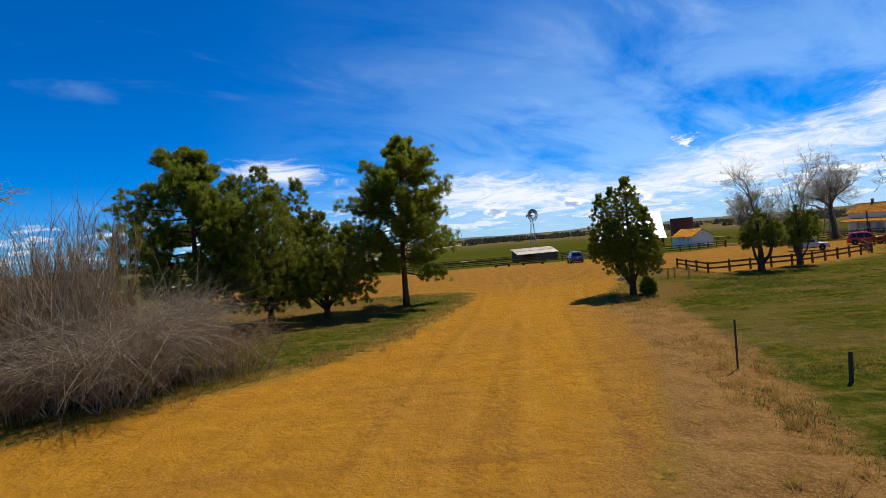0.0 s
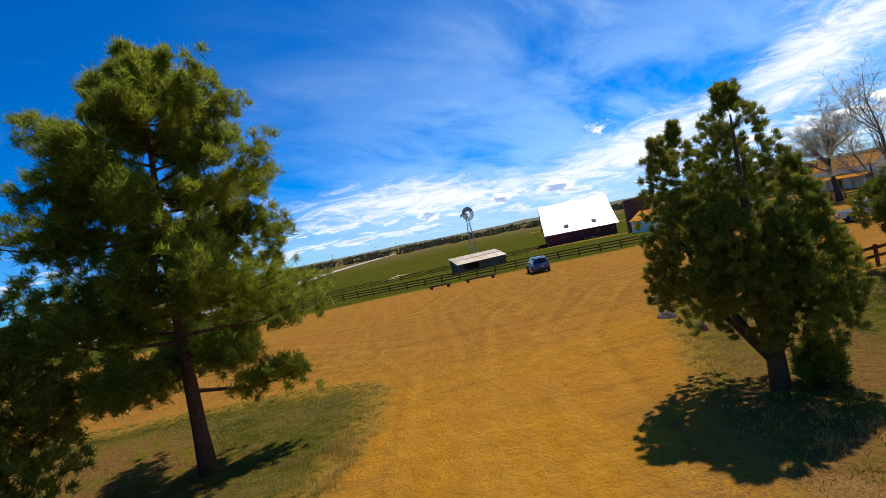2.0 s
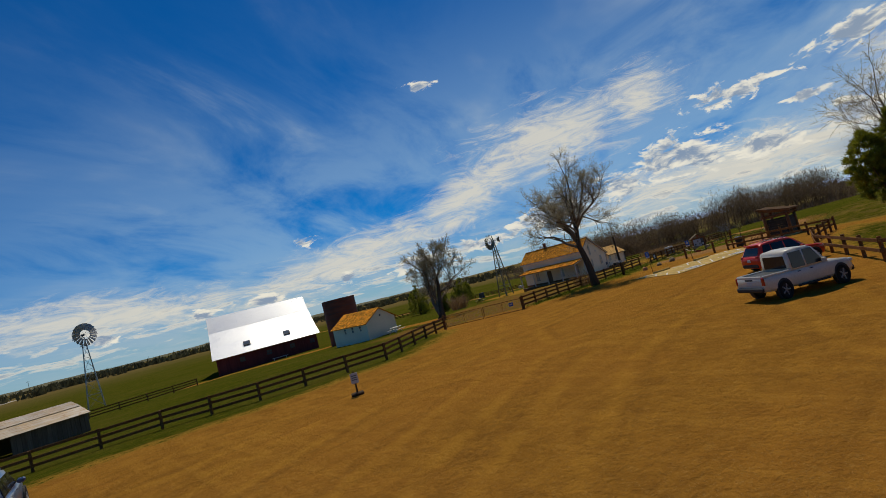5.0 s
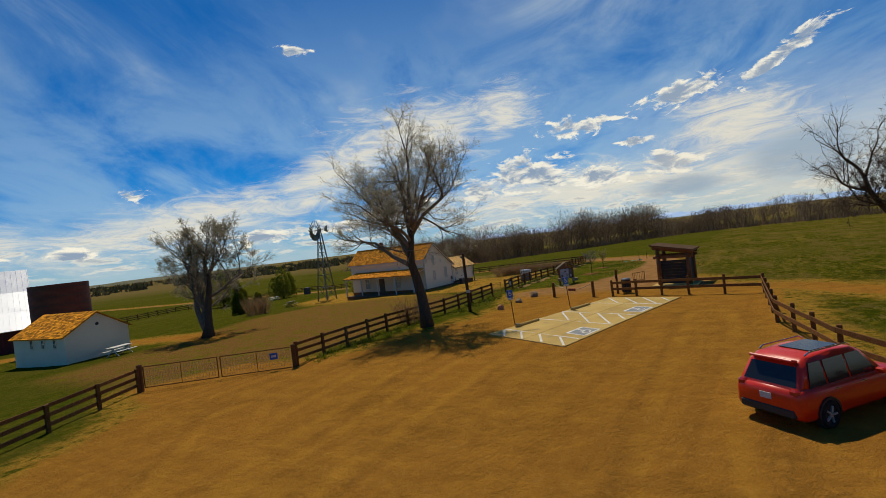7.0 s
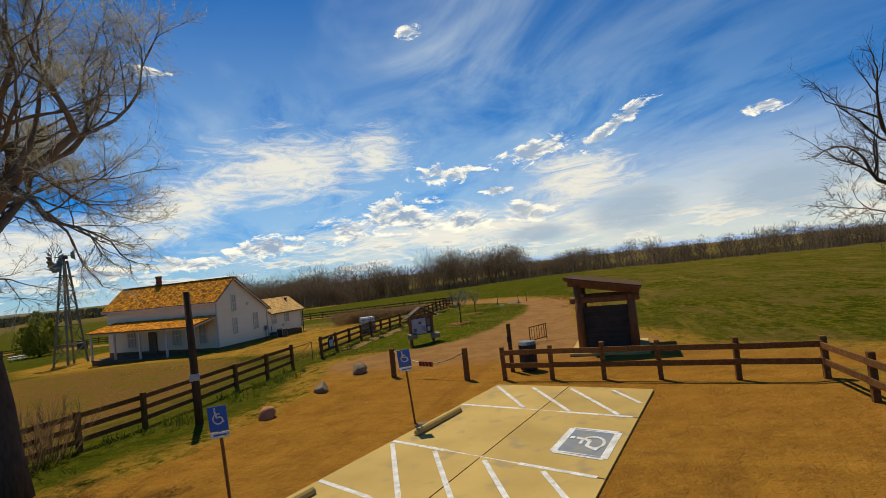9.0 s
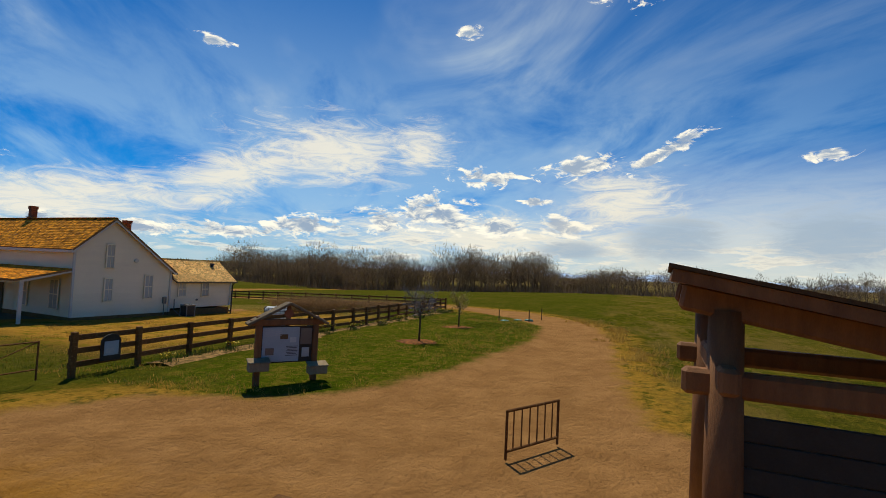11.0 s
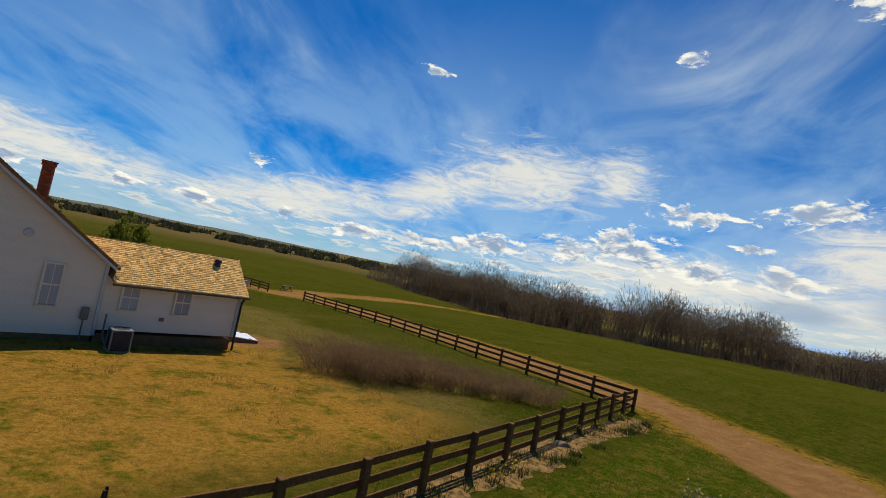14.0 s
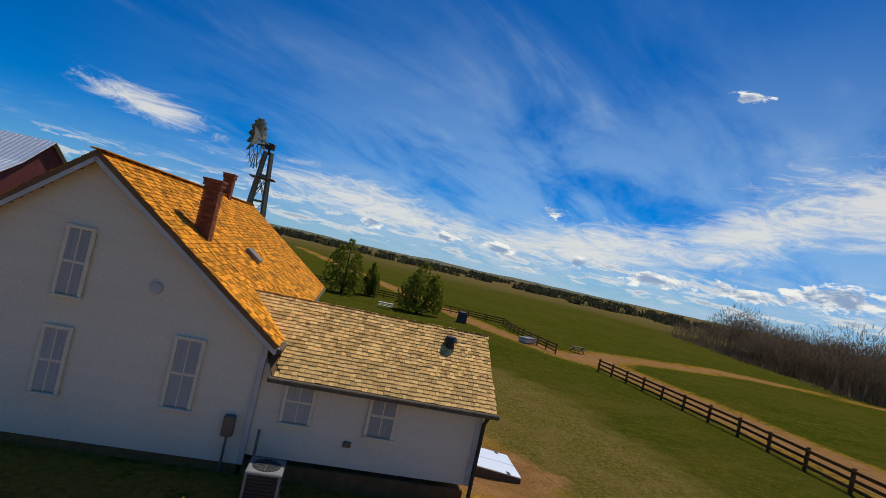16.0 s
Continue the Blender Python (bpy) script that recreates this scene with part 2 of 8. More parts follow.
M_TIN = material("rusty_tin", (0.55, 0.50, 0.42), (0.42, 0.27, 0.12), 0.7, 0.55, 0.1, metal=0.25, stretch=(1, 4, 1), spots=(0.36, 0.20, 0.08), vary=0.12)
M_GREYWOOD = material("weathered_board", (0.18, 0.14, 0.09), (0.12, 0.09, 0.06), 2, 0.85, 0.3, stretch=(5, 5, 0.5), vary=0.2)
M_FENCE = material("stained_fence_wood", (0.21, 0.092, 0.028), (0.13, 0.056, 0.018), 3, 0.8, 0.3, stretch=(3, 3, 3), fine=45, vary=0.2, spots=(0.26, 0.14, 0.05), spec=0.1)
M_FENCE_PALE = material("sunlit_fence_wood", (0.24, 0.13, 0.05), (0.16, 0.08, 0.03), 3, 0.8, 0.3, fine=45, vary=0.2)
M_POLE = material("utility_pole_wood", (0.10, 0.062, 0.035), (0.06, 0.038, 0.022), 3, 0.85, 0.35, stretch=(6, 6, 0.5))
M_STEEL = material("galvanised_steel", (0.22, 0.21, 0.19), (0.15, 0.14, 0.12), 3, 0.5, 0.1, metal=0.6, vary=0.12)
M_DARKSTEEL = material("dark_steel", (0.075, 0.07, 0.06), (0.05, 0.045, 0.04), 4, 0.6, 0.15, metal=0.4)
M_CONCRETE = material("concrete", (0.55, 0.37, 0.12), (0.43, 0.285, 0.09), 0.6, 0.9, 0.25, fine=90, vary=0.08, spots=(0.36, 0.26, 0.12), amount=0.35)
M_LINE = material("road_paint", (0.74, 0.72, 0.68), (0.52, 0.47, 0.38), 5, 0.7, 0.1, amount=0.35, spots=(0.42, 0.35, 0.24), vary=0.03)
M_BARK = material("bark", (0.135, 0.092, 0.058), (0.08, 0.055, 0.036), 5, 0.9, 0.6, stretch=(3, 3, 0.6), fine=30)
M_BRANCH = material("pale_branch_bark", (0.25, 0.195, 0.14), (0.15, 0.115, 0.08), 5, 0.9, 0.4, fine=30)
M_BARK_PINE = material("pine_bark", (0.15, 0.075, 0.04), (0.08, 0.042, 0.026), 5, 0.9, 0.6, stretch=(3, 3, 0.6), fine=30)
M_TWIG = material("bare_twig", (0.47, 0.42, 0.29), (0.34, 0.30, 0.20), 3, 0.9, 0.0, island=0.3, vary=0.1, through_light=0.5)
M_TWIG_GREY = material("grey_twig", (0.44, 0.345, 0.225), (0.24, 0.18, 0.11), 3, 0.9, 0.0, island=0.4, vary=0.14, through_light=0.35)
M_TWIG_DARK = material("brown_twig", (0.36, 0.22, 0.105), (0.22, 0.13, 0.06), 3, 0.9, 0.0, island=0.4, vary=0.14, through_light=0.35)
M_PINE = material("pine_needle", (0.31, 0.325, 0.024), (0.18, 0.205, 0.016), 1.2, 0.6, 0.0, island=0.5, vary=0.1, through_light=0.68)
M_JUNIPER = material("juniper_leaf", (0.29, 0.28, 0.022), (0.18, 0.19, 0.016), 1.2, 0.6, 0.0, island=0.5, vary=0.1, through_light=0.5)
M_GRASS = material("grass_blade", (0.14, 0.165, 0.010), (0.10, 0.115, 0.008), 0.4, 0.75, 0.0, island=0.4, coords="World", through_light=0.5)
M_DRYGRASS = material("dry_grass_blade", (0.54, 0.33, 0.075), (0.40, 0.24, 0.05), 0.5, 0.85, 0.0, island=0.35, coords="World", through_light=0.5)
M_ROCK = material("red_sandstone", (0.46, 0.215, 0.10), (0.31, 0.14, 0.065), 3, 0.9, 0.6, fine=25, vary=0.15)
M_ROCK_GREY = material("grey_boulder", (0.32, 0.235, 0.14), (0.21, 0.15, 0.09), 3, 0.9, 0.6, fine=25, vary=0.15)
M_MULCH = material("bark_mulch", (0.35, 0.12, 0.03), (0.11, 0.042, 0.014), 9, 0.95, 0.8, fine=50, island=0.3, amount=0.22, spots=(0.10, 0.075, 0.02))


# ---- mesh helpers ----
class Shape:
    """Collects vertices and faces of one mesh."""

    def __init__(self):
        self.v, self.f = [], []

    def add(self, verts, faces):
        o = len(self.v)
        self.v.extend(tuple(p) for p in verts)
        self.f.extend(tuple(o + i for i in f) for f in faces)

    def box(self, c, s, m=None, bevel=0.0, top=(1.0, 1.0)):
        """A block with cut edges; top: how much narrower its upper end is."""
        hx, hy, hz = s[0] / 2, s[1] / 2, s[2] / 2
        b = min(bevel, hx * 0.6, hy * 0.6, hz * 0.6)
        pts, faces = [], []
        if b <= 0:
            for z in (-1, 1):
                for x, y in ((-1, -1), (1, -1), (1, 1), (-1, 1)):
                    k = top if z > 0 else (1, 1)
                    pts.append(Vector((x * hx * k[0], y * hy * k[1], z * hz)))
            faces = [(0, 3, 2, 1), (4, 5, 6, 7), (0, 1, 5, 4), (1, 2, 6, 5), (2, 3, 7, 6), (3, 0, 4, 7)]
        else:
            rings = ((-hz, b), (-hz + b, 0), (hz - b, 0), (hz, b))
            for z, ins in rings:
                k = top if z > 0 else (1, 1)
                ax, ay = hx * k[0] - ins, hy * k[1] - ins
                c2 = b if ins == 0 else b * 0.5
                for x, y in ((-ax + c2, -ay), (ax - c2, -ay), (ax, -ay + c2), (ax, ay - c2), (ax - c2, ay), (-ax + c2, ay), (-ax, ay - c2), (-ax, -ay + c2)):
                    pts.append(Vector((x, y, z)))
            for r in range(3):
                for i in range(8):
                    j = (i + 1) % 8
                    faces.append((r * 8 + i, r * 8 + j, r * 8 + 8 + j, r * 8 + 8 + i))
            faces.append(tuple(reversed(range(8))))
            faces.append(tuple(range(24, 32)))
        if m is not None:
            pts = [m @ p for p in pts]
        c = Vector(c)
        self.add([p + c for p in pts], faces)
        return self

    def beam(self, p0, p1, w, h, bevel=0.012, upv=Vector((0, 0, 1))):
        """A squared timber from p0 to p1."""
        p0, p1 = Vector(p0), Vector(p1)
        d = p1 - p0
        L = d.length
        d.normalize()
        side = d.cross(upv)
        if side.length < 1e-4:
            side = Vector((1, 0, 0))
        side.normalize()
        upp = side.cross(d)
        m = Matrix((d, side, upp)).transposed()
        return self.box((p0 + p1) / 2, (L, w, h), m, bevel)

    def tube(self, p0, p1, r0, r1=None, n=8, caps=True):
        r1 = r0 if r1 is None else r1
        p0, p1 = Vector(p0), Vector(p1)
        d = (p1 - p0)
        if d.length < 1e-6:
            return self
        d.normalize()
        a = d.orthogonal().normalized()
        b = d.cross(a)
        pts = []
        for p, r in ((p0, r0), (p1, r1)):
            for i in range(n):
                t = 2 * math.pi * i / n
                pts.append(p + (a * math.cos(t) + b * math.sin(t)) * r)
        faces = [(i, (i + 1) % n, n + (i + 1) % n, n + i) for i in range(n)]
        if caps:
            faces += [tuple(reversed(range(n))), tuple(range(n, 2 * n))]
        self.add(pts, faces)
        return self

    def path(self, pts, radii, n=6):
        """A bent tube through points."""
        rows = []
        pts = [Vector(p) for p in pts]
        a = None
        for i, p in enumerate(pts):
            d = (pts[min(i + 1, len(pts) - 1)] - pts[max(i - 1, 0)]).normalized()
            a = d.orthogonal().normalized() if a is None else (a - d * a.dot(d)).normalized()
            b = d.cross(a)
            rows.append([p + (a * math.cos(2 * math.pi * k / n) + b * math.sin(2 * math.pi * k / n)) * radii[i] for k in range(n)])
        faces = []
        for i in range(len(rows) - 1):
            for k in range(n):
                j = (k + 1) % n
                faces.append((i * n + k, i * n + j, i * n + n + j, i * n + n + k))
        faces += [tuple(reversed(range(n))), tuple(range((len(rows) - 1) * n, len(rows) * n))]
        self.add([p for r in rows for p in r], faces)
        return self

    def prism(self, poly, axis, lo, hi):
        """A flat outline pushed from lo to hi along an axis. poly: pairs in the other two axes, in order."""
        def put(a, b, w):
            return {"x": (w, a, b), "y": (a, w, b), "z": (a, b, w)}[axis]
        n = len(poly)
        pts = [put(a, b, lo) for a, b in poly] + [put(a, b, hi) for a, b in poly]
        faces = [(i, (i + 1) % n, n + (i + 1) % n, n + i) for i in range(n)] + [tuple(reversed(range(n))), tuple(range(n, 2 * n))]
        self.add(pts, faces)
        return self

    def slab(self, a, b, c, d, thick):
        """A plate under the four corners a, b, c, d."""
        a, b, c, d = (Vector(p) for p in (a, b, c, d))
        nrm = (b - a).cross(d - a).normalized()
        if nrm.z < -0.02:
            nrm = -nrm
        lowr = [p - nrm * thick for p in (a, b, c, d)]
        self.add([a, b, c, d, *lowr], [(0, 1, 2, 3), (7, 6, 5, 4), (0, 4, 5, 1), (1, 5, 6, 2), (2, 6, 7, 3), (3, 7, 4, 0)])
        return self

    def mesh(self, name, mat, smooth=False, fix=True):
        me = bpy.data.meshes.new(name)
        me.from_pydata(self.v, [], self.f)
        if fix and len(self.f) < 4000:
            bm = bmesh.new()
            bm.from_mesh(me)
            bmesh.ops.recalc_face_normals(bm, faces=bm.faces)
            bm.to_mesh(me)
            bm.free()
        if smooth:
            me.polygons.foreach_set("use_smooth", [True] * len(me.polygons))
        for m in (mat if isinstance(mat, (list, tuple)) else [mat]):
            me.materials.append(m)
        me.update()
        return me


def part(name, shape, mat, parent, label="", m=None, smooth=False):
    """One mesh object under a thing or a part."""
    me = shape if isinstance(shape, bpy.types.Mesh) else shape.mesh(name, mat, smooth)
    ob = new(name, me)
    ob.parent = parent
    if m is not None:
        ob.matrix_local = m
    if label:
        ob["label"] = label
    return ob


def thing(name, at=(0, 0, 0), turn=0.0, label="", category="", group="", kind=""):
    ob = new(name)
    ob.matrix_world = pose(*at, 0, 0, turn)
    ob.empty_display_size = 0.2
    return tagged(ob, label, category, group, kind)


def solid(name, shape, mat, m=None, label="", category="", group="", kind="", smooth=False):
    ob = new(name, shape.mesh(name, mat, smooth))
    if m is not None:
        ob.matrix_world = m
    return tagged(ob, label, category, group, kind)


def ground_z(x, y):
    """The lie of the land: level by the road, falling away beyond the lot."""
    def soft(t, w):
        return 0.5 * (t + math.sqrt(t * t + w * w)) - 0.0
    fall = min(soft(y - 67, 4.0), 78 + 0.0)
    east = min(soft(x - 73, 5.0), 130)
    far = math.hypot(x - 40, y - 60)
    z = -0.037 * fall - 0.013 * east
    if far > 190:
        z += min(7.5, (far - 190) * 0.006) * min(1.0, max(0.05, (math.atan2(y - 60, x - 40) - 0.45) / 0.5)) * (0.5 + 0.5 * math.sin(math.atan2(y, x) * 3 + 0.6))
    return z


def on(x, y, h=0.0):
    return (x, y, ground_z(x, y) + h)


# ---- ground ----
LOT = [(-40, 4), (-13.7, 10.9), (-9.3, 15), (-4.4, 19.3), (-1.6, 23.6), (-0.2, 27.8), (1.0, 32.0), (2.3, 36.0), (2.7, 40.2), (1.6, 42), (-2, 43.2), (-10, 44), (-22, 48),
       (-30, 60), (-22, 78), (-12, 79), (0.7, 79), (11, 77.2), (16, 76), (22, 75.4), (28, 73.5), (36, 73.2), (44.5, 79), (46, 84), (50.5, 82), (51.5, 76.6),
       (54.5, 75.2), (58, 74.8), (61, 73.4), (66, 73.4), (69, 74.8), (72, 76), (73.6, 74.4), (74.5, 71.9), (75.8, 70.9), (78, 70.15), (84.5, 69.45), (88, 69.25), (94.5, 69.7), (101, 73),
       (104.5, 76), (109.8, 80), (112.2, 90), (115.4, 102), (117.5, 118), (118.5, 128), (123, 127), (120.5, 101), (117, 84), (108.5, 73.2), (98.5, 67.2), (91, 66), (84, 65.6), (79, 65.3),
       (75.8, 64.9), (73.6, 62.3), (70, 61.4), (67.8, 62.0), (66.6, 58.4), (57, 57.9), (52, 56.6), (44.5, 52.8), (39, 45.8), (31, 41.6), (22.4, 40.6), (22.8, 48.2), (19, 48.0), (16.4, 45.6), (14.6, 41.6), (12.6, 37),
       (10.7, 33), (9.6, 30.7), (9.2, 25), (7.8, 17.8), (6.1, 13), (4, 7.9), (2, 2), (-2, -12), (-40, -12)]
YARD = [(46, 84), (50, 78.5), (58, 78), (66, 79), (72, 80.5), (78, 86), (79, 92), (79, 105), (70, 108), (62, 104), (56, 101), (46, 97)]
HOUSEYARD = [(76, 80), (97, 81), (104, 88), (104, 108), (98, 120), (84, 118), (78, 108), (78, 88)]


def polygon_distance(px, py, poly):
    """Signed distance to a closed outline, positive inside."""
    best = np.full(px.shape, 1e9)
    inside = np.zeros(px.shape, bool)
    n = len(poly)
    for i in range(n):
        (ax, ay), (bx, by) = poly[i], poly[(i + 1) % n]
        ex, ey = bx - ax, by - ay
        t = np.clip(((px - ax) * ex + (py - ay) * ey) / (ex * ex + ey * ey), 0, 1)
        best = np.minimum(best, np.hypot(px - ax - t * ex, py - ay - t * ey))
        cross = ((ay > py) != (by > py)) & (px < (bx - ax) * (py - ay) / ((by - ay) if by != ay else 1e-9) + ax)
        inside ^= cross
    return np.where(inside, best, -best)


def line_distance(px, py, pts):
    best = np.full(px.shape, 1e9)
    for (ax, ay), (bx, by) in zip(pts, pts[1:]):
        ex, ey = bx - ax, by - ay
        t = np.clip(((px - ax) * ex + (py - ay) * ey) / (ex * ex + ey * ey), 0, 1)
        best = np.minimum(best, np.hypot(px - ax - t * ex, py - ay - t * ey))
    return best


TRAIL_A = [(117, 127), (129, 138), (160, 150), (205, 141), (300, 120)]
TRAIL_B = [(116, 127), (112, 150), (100, 200), (80, 300)]
TRAIL_C = [(36, 135), (44, 131), (52, 122), (58, 112), (60, 103), (58, 96)]
TRAIL_D = [(46, 40), (57, 47.5), (64, 53.5), (67.5, 57.5), (68.6, 61)]
FAR_ROAD = [(-600, 30), (-180, 118), (-92, 148), (-60, 168), (-48, 200), (-40, 300), (-34, 340), (20, 580), (110, 1100), (220, 1900)]


LAWN = [(73.8, 73), (75.2, 70.6), (78, 69.6), (84, 68.9), (94, 69.0), (100.5, 72.0), (105.5, 78.2), (96, 78.0), (84, 77.2), (75, 76.2)]
RUTS = [[(1, -6), (3.2, 10), (5.2, 24), (6.8, 36), (9.5, 50), (17, 61), (30, 66.5), (46, 68), (56, 68.5)], [(-1.5, 4), (1.2, 18), (3.6, 31), (5.0, 44), (5.5, 58), (9.5, 68)],
        [(7.5, 30), (10.5, 42), (18, 53), (32, 58.5), (46, 60.5), (60, 61)], [(-8, 62), (6, 57), (18, 56), (34, 63), (45, 74)], [(3, 48), (-6, 56), (-18, 66)], [(24, 70), (34, 62), (44, 57)], [(4.2, 30), (5.4, 39), (3, 46), (-6, 50)], [(6.4, 33), (8.8, 44), (14, 54), (17.6, 64), (18.8, 70)], [(26, 46), (33, 52), (42, 56), (54, 59.5)], [(10, 70), (22, 66), (36, 69), (50, 72)]]


def line_distances(px, py, lines):
    return np.min([line_distance(px, py, ln) for ln in lines], axis=0)


def masks(px, py):
    lot = polygon_distance(px, py, LOT)
    for tr, w in ((TRAIL_A, 2.2), (TRAIL_B, 1.6), (TRAIL_C, 1.5), (TRAIL_D, 1.2)):
        lot = np.maximum(lot, w - line_distance(px, py, tr))
    yard = np.maximum(polygon_distance(px, py, YARD), polygon_distance(px, py, HOUSEYARD) + 0.3)
    yard = np.maximum(yard, polygon_distance(px, py, [(15.5, 40), (18, 40.5), (24, 38.5), (23.5, 47), (19.5, 46), (17, 43.5)]) + 0.3)
    yard = np.maximum(yard, polygon_distance(px, py, [(-20, 26), (-9, 27.6), (-4, 30.5), (-1.6, 36), (-6, 42), (-22, 40)]) + 0.2)
    lot = np.maximum(lot, polygon_distance(px, py, [(94.0, 92.9), (96.6, 92.6), (97.7, 94.6), (96.8, 96.4), (94.0, 96.6)]) - 0.1)
    yard = np.maximum(yard, polygon_distance(px, py, [(9.4, 28.6), (12.4, 27.6), (16.5, 31), (18, 36.5), (14.6, 39), (11.6, 34)]) + 0.1)
    dry = 1.7 - line_distance(px, py, [(3.0, -4), (5.6, 6), (8.6, 15), (10.4, 24), (11.6, 31)])
    gravel = 5.6 - line_distance(px, py, FAR_ROAD)
    return lot, yard, dry, gravel


def axis_steps(lo, hi, fine, far):
    """Close steps between lo and hi, then ever wider out to far on both sides."""
    mid = list(np.arange(lo, hi + 1e-6, fine))
    out, s, p = [], fine, hi
    while p < far:
        s *= 1.16
        p += s
        out.append(p)
    neg, s, p = [], fine, lo
    while p > -far:
        s *= 1.16
        p -= s
        neg.append(p)
    return np.array(neg[::-1] + mid + out)


gx, gy = axis_steps(-22, 122, 0.62, 3600), axis_steps(-4, 112, 0.62, 3600)
GX, GY = np.meshgrid(gx, gy)
fx, fy = GX.ravel(), GY.ravel()
lot_m, yard_m, dry_m, gravel_m = masks(fx, fy)
fz = np.array([ground_z(a, b) for a, b in zip(fx, fy)])
lumps = np.array([noise.noise((a * 0.45, b * 0.45, 3.1)) * 0.05 + noise.noise((a * 0.11, b * 0.11, 7.0)) * 0.10 if -40 < a < 140 and -20 < b < 130 else 0.0 for a, b in zip(fx, fy)])
fz = fz + lumps * np.clip(-lot_m / 2.0, 0.12, 1.0)
fz = fz - 0.10 * np.clip(lot_m / 0.8, 0, 1) * np.clip(1 - lot_m / 40, 0.4, 1) + 0.10 * 0.55
nx, ny = len(gx), len(gy)
idx = np.arange(nx * ny).reshape(ny, nx)
gfaces = np.stack([idx[:-1, :-1], idx[:-1, 1:], idx[1:, 1:], idx[1:, :-1]], -1).reshape(-1, 4)
gme = bpy.data.meshes.new("ground")
gme.vertices.add(nx * ny)
gme.vertices.foreach_set("co", np.stack([fx, fy, fz], 1).ravel())
gme.loops.add(len(gfaces) * 4)
gme.loops.foreach_set("vertex_index", gfaces.ravel())
gme.polygons.add(len(gfaces))
gme.polygons.foreach_set("loop_start", np.arange(0, len(gfaces) * 4, 4))
gme.polygons.foreach_set("use_smooth", np.ones(len(gfaces), bool))
gme.update(calc_edges=True)
for nm, arr in (("lot", lot_m), ("yard", yard_m), ("dry", dry_m), ("gravel", gravel_m), ("far", np.hypot(fx - 40, fy - 60)), ("path", fx - 70.0), ("lane", 40.0 - fy), ("rut", line_distances(fx, fy, RUTS)), ("lawn", polygon_distance(fx, fy, LAWN))):
    at = gme.attributes.new(nm, "FLOAT", "POINT")
    at.data.foreach_set("value", np.clip(arr, -30, 30 if nm != "far" else 900).astype(np.float32))


def ground_material():
    m = bpy.data.materials.new("ground_cover")
    m.use_nodes = True
    n, l = m.node_tree.nodes, m.node_tree.links
    b = n["Principled BSDF"]
    pos = n.new("ShaderNodeNewGeometry").outputs["Position"]

    def nz(scale, detail=6, rough=0.55, stretch=None, distort=0.0):
        t = n.new("ShaderNodeTexNoise")
        t.inputs["Scale"].default_value, t.inputs["Detail"].default_value = scale, detail
        t.inputs["Roughness"].default_value, t.inputs["Distortion"].default_value = rough, distort
        src = pos
        if stretch:
            mp = n.new("ShaderNodeMapping")
            mp.inputs["Rotation"].default_value = (0, 0, radians(stretch[0]))
            mp.inputs["Scale"].default_value = (stretch[1], stretch[2], 1)
            l.new(pos, mp.inputs[0])
            src = mp.outputs[0]
        l.new(src, t.inputs["Vector"])
        return t.outputs["Fac"]

    def attr(name):
        a = n.new("ShaderNodeAttribute")
        a.attribute_name = name
        return a.outputs["Fac"]

    def mth(op, a, c):
        k = n.new("ShaderNodeMath")
        k.operation = op
        for i, v in enumerate((a, c)):
            if isinstance(v, (int, float)):
                k.inputs[i].default_value = v
            else:
                l.new(v, k.inputs[i])
        return k.outputs[0]

    def step(v, lo, hi):
        k = n.new("ShaderNodeMapRange")
        k.interpolation_type = "SMOOTHSTEP"
        k.inputs["From Min"].default_value, k.inputs["From Max"].default_value = lo, hi
        l.new(v, k.inputs["Value"])
        return k.outputs[0]

    def mix(f, a, c):
        k = n.new("ShaderNodeMix")
        k.data_type = "RGBA"
        l.new(f, k.inputs[0])
        for s, v in ((k.inputs[6], a), (k.inputs[7], c)):
            if isinstance(v, tuple):
                s.default_value = (*v, 1)
            else:
                l.new(v, s)
        return k.outputs[2]

    wob = nz(0.9, 5)
    wob2 = nz(6.0, 5, 0.65)
    edge = mth("ADD", mth("MULTIPLY", mth("SUBTRACT", wob, 0.5), 2.4), mth("MULTIPLY", mth("SUBTRACT", wob2, 0.5), 1.1))
    # packed earth, with wheel tracks and pebbles
    big, mid, grit = nz(0.12, 4), nz(1.1, 8, 0.68), nz(17, 4, 0.75)
    tracks = nz(0.9, 4, 0.5, (12, 2.2, 0.06))
    tracks2 = nz(0.8, 4, 0.5, (58, 0.07, 1.6))
    earth = mix(step(mid, 0.34, 0.66), (0.375, 0.170, 0.026), (0.27, 0.120, 0.020))
    lane = mix(step(mid, 0.34, 0.66), (0.50, 0.225, 0.016), (0.40, 0.170, 0.014))
    earth = mix(step(mth("ADD", attr("lane"), mth("MULTIPLY", edge, 4.0)), -10, 6), earth, lane)
    earth = mix(mth("MULTIPLY", step(big, 0.42, 0.62), 0.5), earth, (0.37, 0.155, 0.026))
    earth = mix(mth("MULTIPLY", step(tracks, 0.50, 0.62), 0.25), earth, (0.46, 0.215, 0.034))
    earth = mix(mth("MULTIPLY", mth("MULTIPLY", step(tracks2, 0.53, 0.63), step(big, 0.40, 0.55)), 0.35), earth, (0.22, 0.095, 0.018))
    earth = mix(mth("MULTIPLY", step(grit, 0.52, 0.62), 0.32), earth, (0.17, 0.078, 0.02))
    earth = mix(mth("MULTIPLY", step(nz(34, 3, 0.7), 0.58, 0.66), 0.32), earth, (0.56, 0.33, 0.11))
    earth = mix(mth("MULTIPLY", step(nz(5, 6, 0.8), 0.54, 0.68), 0.4), earth, (0.47, 0.25, 0.06))
